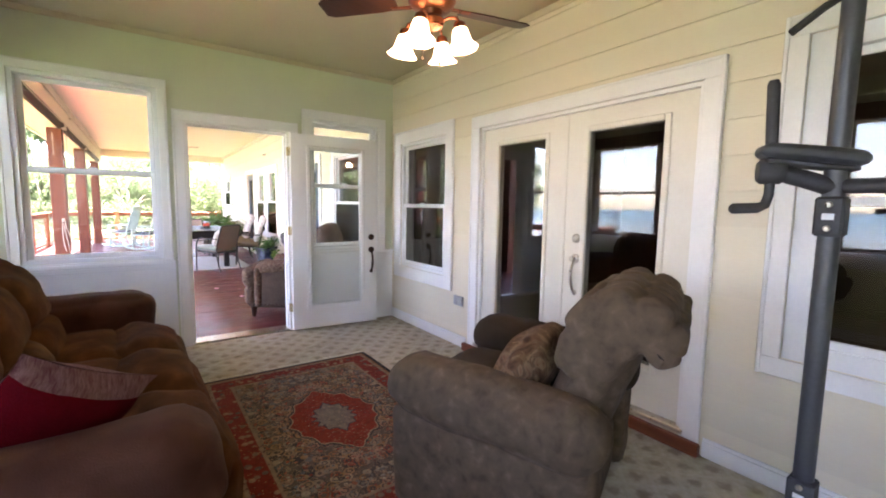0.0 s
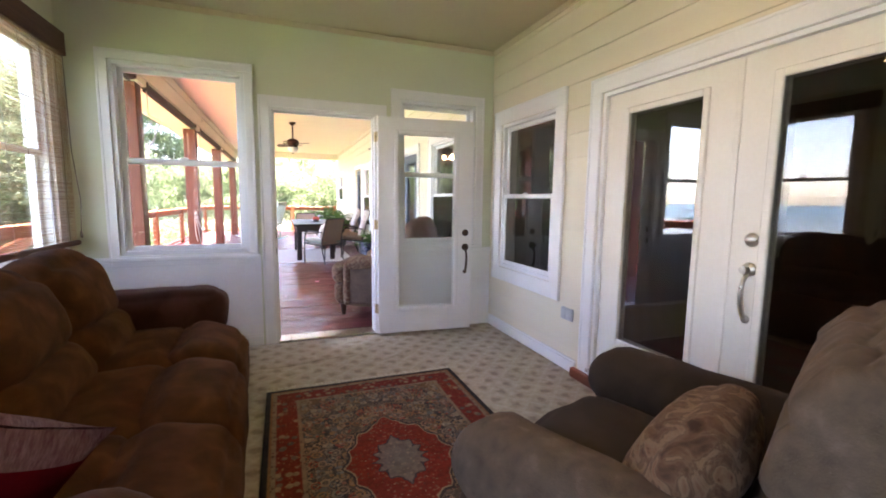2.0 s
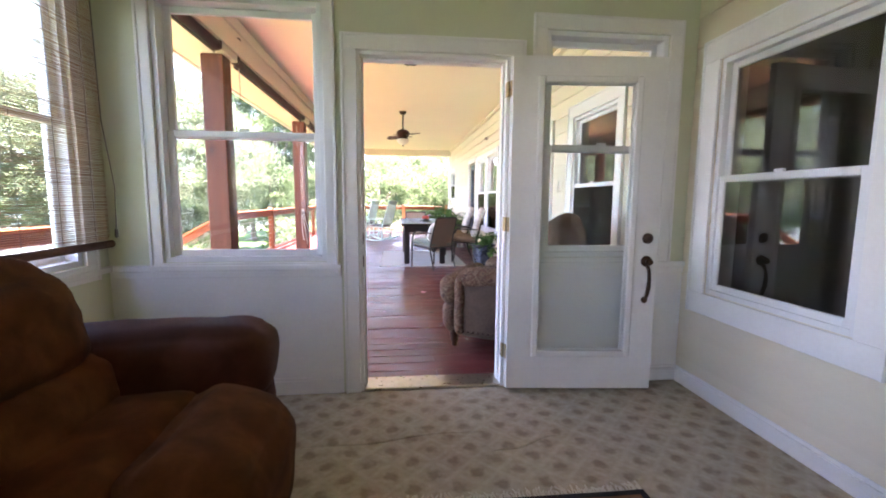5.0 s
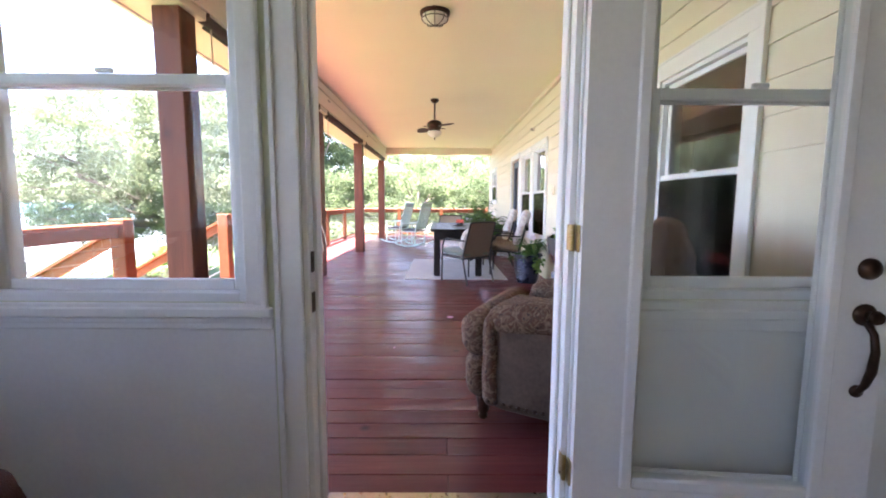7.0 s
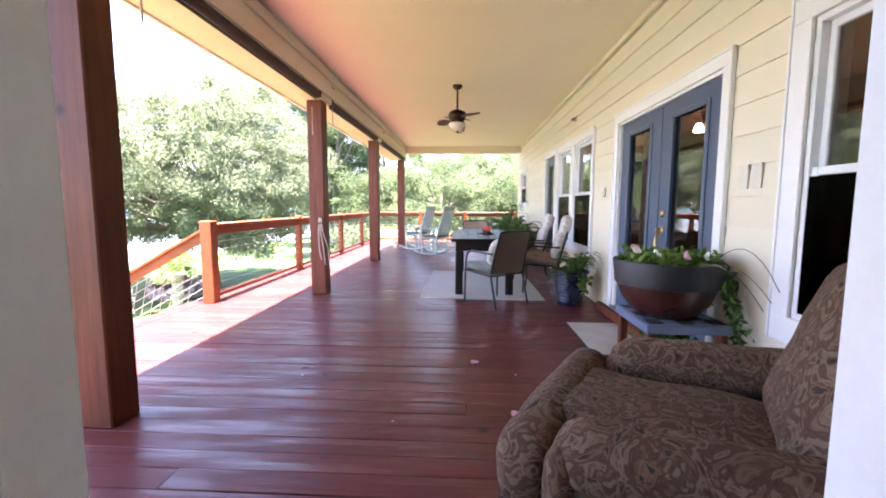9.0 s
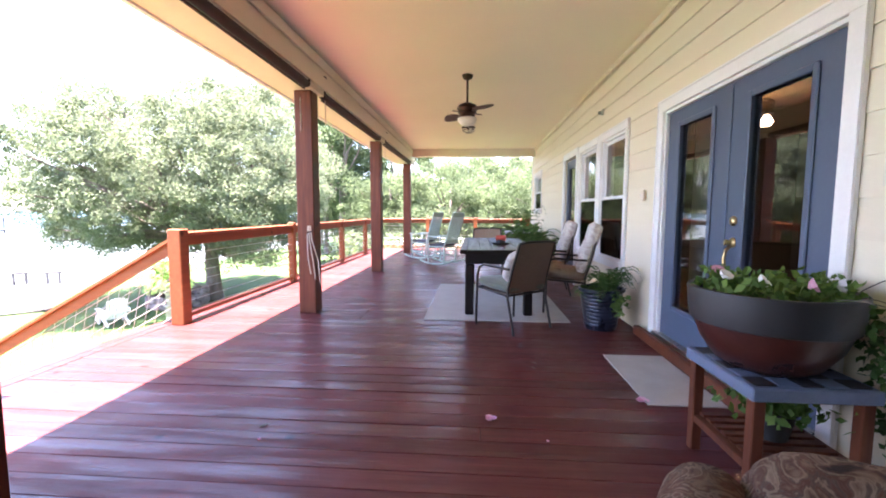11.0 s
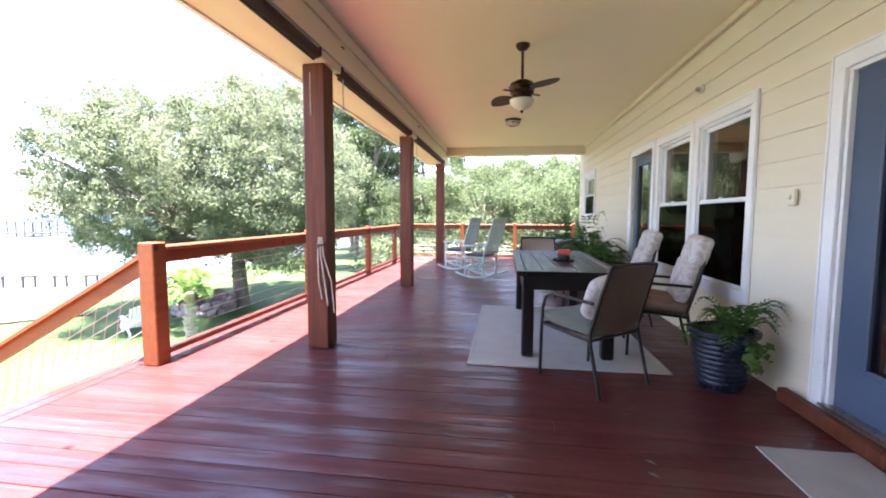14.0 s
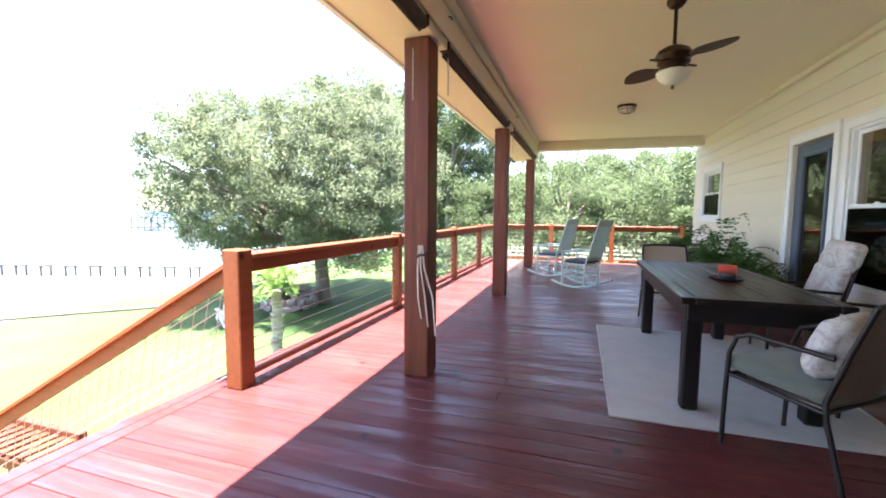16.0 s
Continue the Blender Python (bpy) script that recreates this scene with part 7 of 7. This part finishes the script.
# woodland at the end of the porch, built once and repeated
wood_a = thing("wood_tree", "light green broadleaf tree at the wood's edge", "tree", "trees at the wood's edge", m=pose(-3.0, 24.0, GZ))
tree_parts(wood_a, 9.0, 0.16, (3.3, 3.3, 2.9, 3.7), 50000, 0.115, M_WOODS, 21, fork=0.4, clumps=90)
wood_b = thing("wood_tree", "dense light green broadleaf tree behind the porch end", "tree", "trees at the wood's edge", m=pose(2.5, 23.0, GZ))
tree_parts(wood_b, 9.0, 0.16, (3.7, 3.3, 3.1, 3.9), 50000, 0.115, M_WOODS, 22, fork=0.4, clumps=90)
wood_c = thing("dark_tree", "tall dark green tree beyond the oak", "tree", "tall dark trees", m=pose(-11.0, 30.0, GZ))
tree_parts(wood_c, 14.0, 0.24, (3.8, 3.8, 6.2, 8.6), 44000, 0.17, M_PINE, 23, fork=0.45, clumps=60)
for x, y, s, r in ((-6.8, 27.0, 0.95, 40), (0.0, 27.5, 1.05, 200), (5.5, 27.0, 1.1, 90), (-9.8, 34.0, 0.9, 150), (-1.5, 36.0, 1.3, 10)):
    copy_thing(wood_a, pose(x, y, GZ, 0, 0, r) @ Matrix.Diagonal((s, s, s, 1)))
for x, y, s, r in ((-4.2, 31.0, 1.0, 70), (8.5, 22.0, 1.0, 300), (-14.5, 42.0, 1.0, 30), (3.5, 33.0, 1.25, 120), (9.0, 32.0, 1.4, 20)):
    copy_thing(wood_b, pose(x, y, GZ, 0, 0, r) @ Matrix.Diagonal((s, s, s, 1)))
for x, y, s, r in ((-8.5, 36.0, 0.9, 100), (-15.0, 38.0, 0.95, 220), (-18.5, 46.0, 0.9, 10)):
    copy_thing(wood_c, pose(x, y, GZ, 0, 0, r) @ Matrix.Diagonal((s, s, s, 1)))
ob = new("understorey", leaf_cloud("understorey", np.stack([np.random.default_rng(8).uniform(-9, 12, 26000), np.random.default_rng(9).uniform(20, 27, 26000), GZ + 0.1 + 2.6 * np.random.default_rng(10).uniform(0, 1, 26000) ** 1.4], 1), 0.22, M_WOODS, 0.62, np.random.default_rng(12)))
tagged(ob, "tangled green bushes along the wood's edge", "bush", kind="stuff")

# young palm by the deck
palm = thing("young_palm", "young palm with a pale ragged trunk beside the deck", "palm", m=pose(-9.8, 11.2, GZ))
bm = bmesh.new()
for k in range(16):
    z = k * 0.115
    lathe_bm([(0.115, z), (0.155 + 0.02 * math.sin(k * 2.1), z + 0.10), (0.12, z + 0.118)], 11, bm, pose(0.02 * math.sin(k * 1.3), 0.02 * math.cos(k), 0, 0, 0, k * 31))
part("trunk", bm, M_PALMBARK, palm)
ob = new("fronds", frond_mesh("fronds", 15, 0.95, 0.6, M_BRIGHT, 44, 0.05, 16, 0.24, 1.1))
ob.parent, ob.location = palm, (0, 0, 1.85)
tagged(ob, "fresh yellow-green fronds")

# ring of stones under the oak
pit = thing("fire_pit", "low ring of rough stacked fieldstones with logs", "fire pit", m=pose(-13.6, 16.6, GZ))
rngp = random.Random(6)
for k in range(46):
    a = 2 * math.pi * (k % 18) / 18 + 0.17 * (k // 18)
    z = 0.12 + 0.21 * (k // 18)
    bm = cushion_bm((rngp.uniform(0.28, 0.4), rngp.uniform(0.22, 0.3), 0.23), 0.06, 0.01, 0.03, 2, k * 1.7)
    part("stone", bm, M_STONE, pit, m=pose(0.98 * math.cos(a), 0.98 * math.sin(a), z, rngp.uniform(-6, 6), rngp.uniform(-6, 6), math.degrees(a) + 90))
for k in range(4):
    part("log", tube_bm([(-0.7 + 0.2 * k, -0.5, 0.62 + 0.05 * k), (0.6 - 0.1 * k, 0.55, 0.66 + 0.04 * k)], 0.075, 8), M_BARK, pit, "", 60)

# white lawn chair
lc = thing("lawn_chair", "white slatted lounge chair on the grass", "lawn chair", m=pose(-13.7, 13.6, GZ, 0, 0, 55))
for s in (-1, 1):
    part("armrest", box_bm((s * 0.34 - 0.07, -0.35, 0.50), (s * 0.34 + 0.07, 0.42, 0.525), 0.005), M_LAWNCHAIR, lc)
    part("front_leg", box_bm((s * 0.33 - 0.02, 0.30, 0), (s * 0.33 + 0.02, 0.40, 0.5), 0.004), M_LAWNCHAIR, lc)
    part("rear_leg", box_bm((s * 0.29 - 0.02, -0.6, -0.05), (s * 0.29 + 0.02, 0.5, 0.06), 0.004), M_LAWNCHAIR, lc, m=pose(0, 0, 0.2, 14, 0, 0))
for k in range(6):
    part("seat_slat", box_bm((-0.3, 0.35 - k * 0.12, 0.34 - k * 0.025), (0.3, 0.45 - k * 0.12, 0.36 - k * 0.025), 0.003), M_LAWNCHAIR, lc)
for k in range(6):
    x = -0.25 + 0.1 * k
    part("back_slat", box_bm((x - 0.043, -0.01, 0), (x + 0.043, 0.01, 0.82 - 1.2 * x * x), 0.004), M_LAWNCHAIR, lc, m=pose(0, -0.28, 0.22, 26, 0, 0))
part("back_brace", box_bm((-0.36, -0.50, 0.45), (0.36, -0.46, 0.50), 0.004), M_LAWNCHAIR, lc)
for k in range(4):
    part("leg_rest_slat", box_bm((-0.28, 0.52 + 0.13 * k, 0.30 - 0.05 * k), (0.28, 0.62 + 0.13 * k, 0.32 - 0.05 * k), 0.003), M_LAWNCHAIR, lc)
part("leg_rest_side", box_bm((-0.29, 0.45, 0.0), (-0.25, 1.05, 0.12), 0.004), M_LAWNCHAIR, lc)

# pier trestles out in the lake, and a boathouse
a, b = Vector((-27.7, 24.7)), Vector((-66.0, 13.1))
d = (b - a).normalized()
side = Vector((-d.y, d.x))
for k in range(30):
    p = a + d * 1.75 * k
    pr = thing("pier_trestle", "pair of weathered pilings with a cross beam", "piling", "bare trestles of the old pier", m=pose(p.x, p.y, 0, 0, 0, math.degrees(math.atan2(d.y, d.x)) + 20))
    for s in (-1, 1):
        part("piling", tube_bm([(s * 0.28, 0, GZ - 1.0), (s * 0.28, 0, GZ - 0.10)], 0.075, 8), M_PILING, pr, "", 60)
    part("cross_beam", box_bm((-0.42, -0.08, GZ - 0.099), (0.42, 0.08, GZ + 0.02), 0.01), M_PILING, pr)
bh = thing("boathouse", "distant open boathouse on pilings in the lake", "boathouse", m=pose(-98, 76, GZ - 0.8))
part("deck", box_bm((-4.5, -3, 0.6), (4.5, 3, 0.9), 0.05), M_PILING, bh)
part("roof", box_bm((-3.4, -2.6, 2.9), (3.0, 2.6, 3.15), 0.05), M_PILING, bh)
for x in (-3.2, -1.1, 0.9, 2.8):
    for y in (-2.4, 2.4):
        part("piling", tube_bm([(x, y, -1.5), (x, y, 2.9)], 0.13, 6), M_PILING, bh)
solid("landscape_edging", tube_bm([(-22.5, 10.4, GZ + 0.02), (-20.0, 13.0, GZ + 0.03), (-17.5, 15.5, GZ + 0.03)], 0.07, 6), M_PILING, "dark timber edging lying across the lawn", "edging")

# ---- boards of the deck floor and the siding ----
deck = thing("floor_deck", "red stained board deck, glossy and knotty", "floor", kind="structure")
W = 0.142
shared = {}


def board_mesh(key, bm_maker, material):
    if key not in shared:
        shared[key] = mesh_of(key[0], bm_maker(), material)
    return shared[key]


y = 0.160
k = 0
rngd = random.Random(12)
while y + W < 14.2:
    full = y < 2.55 or y > 4.75
    x0 = -4.79
    cut = rngd.choice((None, None, None, -1.6, None, -2.9))
    spans = [(x0, 0.010)] if cut is None else [(x0, cut - 0.0008), (cut + 0.0008, 0.010)]
    for a, b in spans:
        ob = new("deck_board", board_mesh(("deck_board", round(b - a, 3)), lambda L=b - a: box_bm((0, 0.0013, -0.03), (L, W - 0.0013, 0.0), 0.003), M_DECK))
        ob.parent = deck
        ob.location = (a, y, rngd.uniform(-0.0012, 0.0004))
        ob.rotation_euler = (radians(rngd.uniform(-1.0, 1.0)), 0, 0)
    y += W
    k += 1
for a, b in ((-4.985, -4.89), (-4.886, -4.794)):
    ob = part("border_board", box_bm((a, 0.16, -0.03), (b, 14.19, 0.0015), 0.005), M_DECK, deck)
part("joist_frame", box_bm((-4.97, 0.16, -0.22), (0.0, 14.18, -0.034)), M_POST, deck)
part("edge_fascia", box_bm((-5.0, 0.16, -0.24), (-4.972, 14.2, -0.012), 0.004), M_POST, deck)

EXPO = 0.178


def lap_bm(L, h):
    bm = bmesh.new()
    vs = [bm.verts.new(p) for p in ((0, 0, 0), (-0.016, 0, 0), (-0.003, 0, h), (0, 0, h), (0, L, 0), (-0.016, L, 0), (-0.003, L, h), (0, L, h))]
    for f in ((0, 1, 2, 3), (4, 7, 6, 5), (0, 4, 5, 1), (1, 5, 6, 2), (2, 6, 7, 3)):
        bm.faces.new([vs[i] for i in f])
    bmesh.ops.recalc_face_normals(bm, faces=bm.faces[:])
    return bm


zones = ((YB, 0.0, 0.0, CEIL), (0.158, 0.0, YE, PORCH))
for ya, za, yb, zb in zones:
    z = za
    while z < zb - 0.02:
        top = min(z + EXPO, zb)
        for a0, z0, a1, z1 in cut_rects((ya, z, yb, top), HOUSE):
            if a1 - a0 < 0.02 or z1 - z0 < 0.012:
                continue
            ob = new("siding_board", board_mesh(("siding_board", round(a1 - a0, 3), round(z1 - z0, 3)), lambda L=a1 - a0, h=z1 - z0: lap_bm(L, h), M_SIDING))
            ob.parent = wall_house
            ob.location = (0.0115, a0, z0)
        z += EXPO
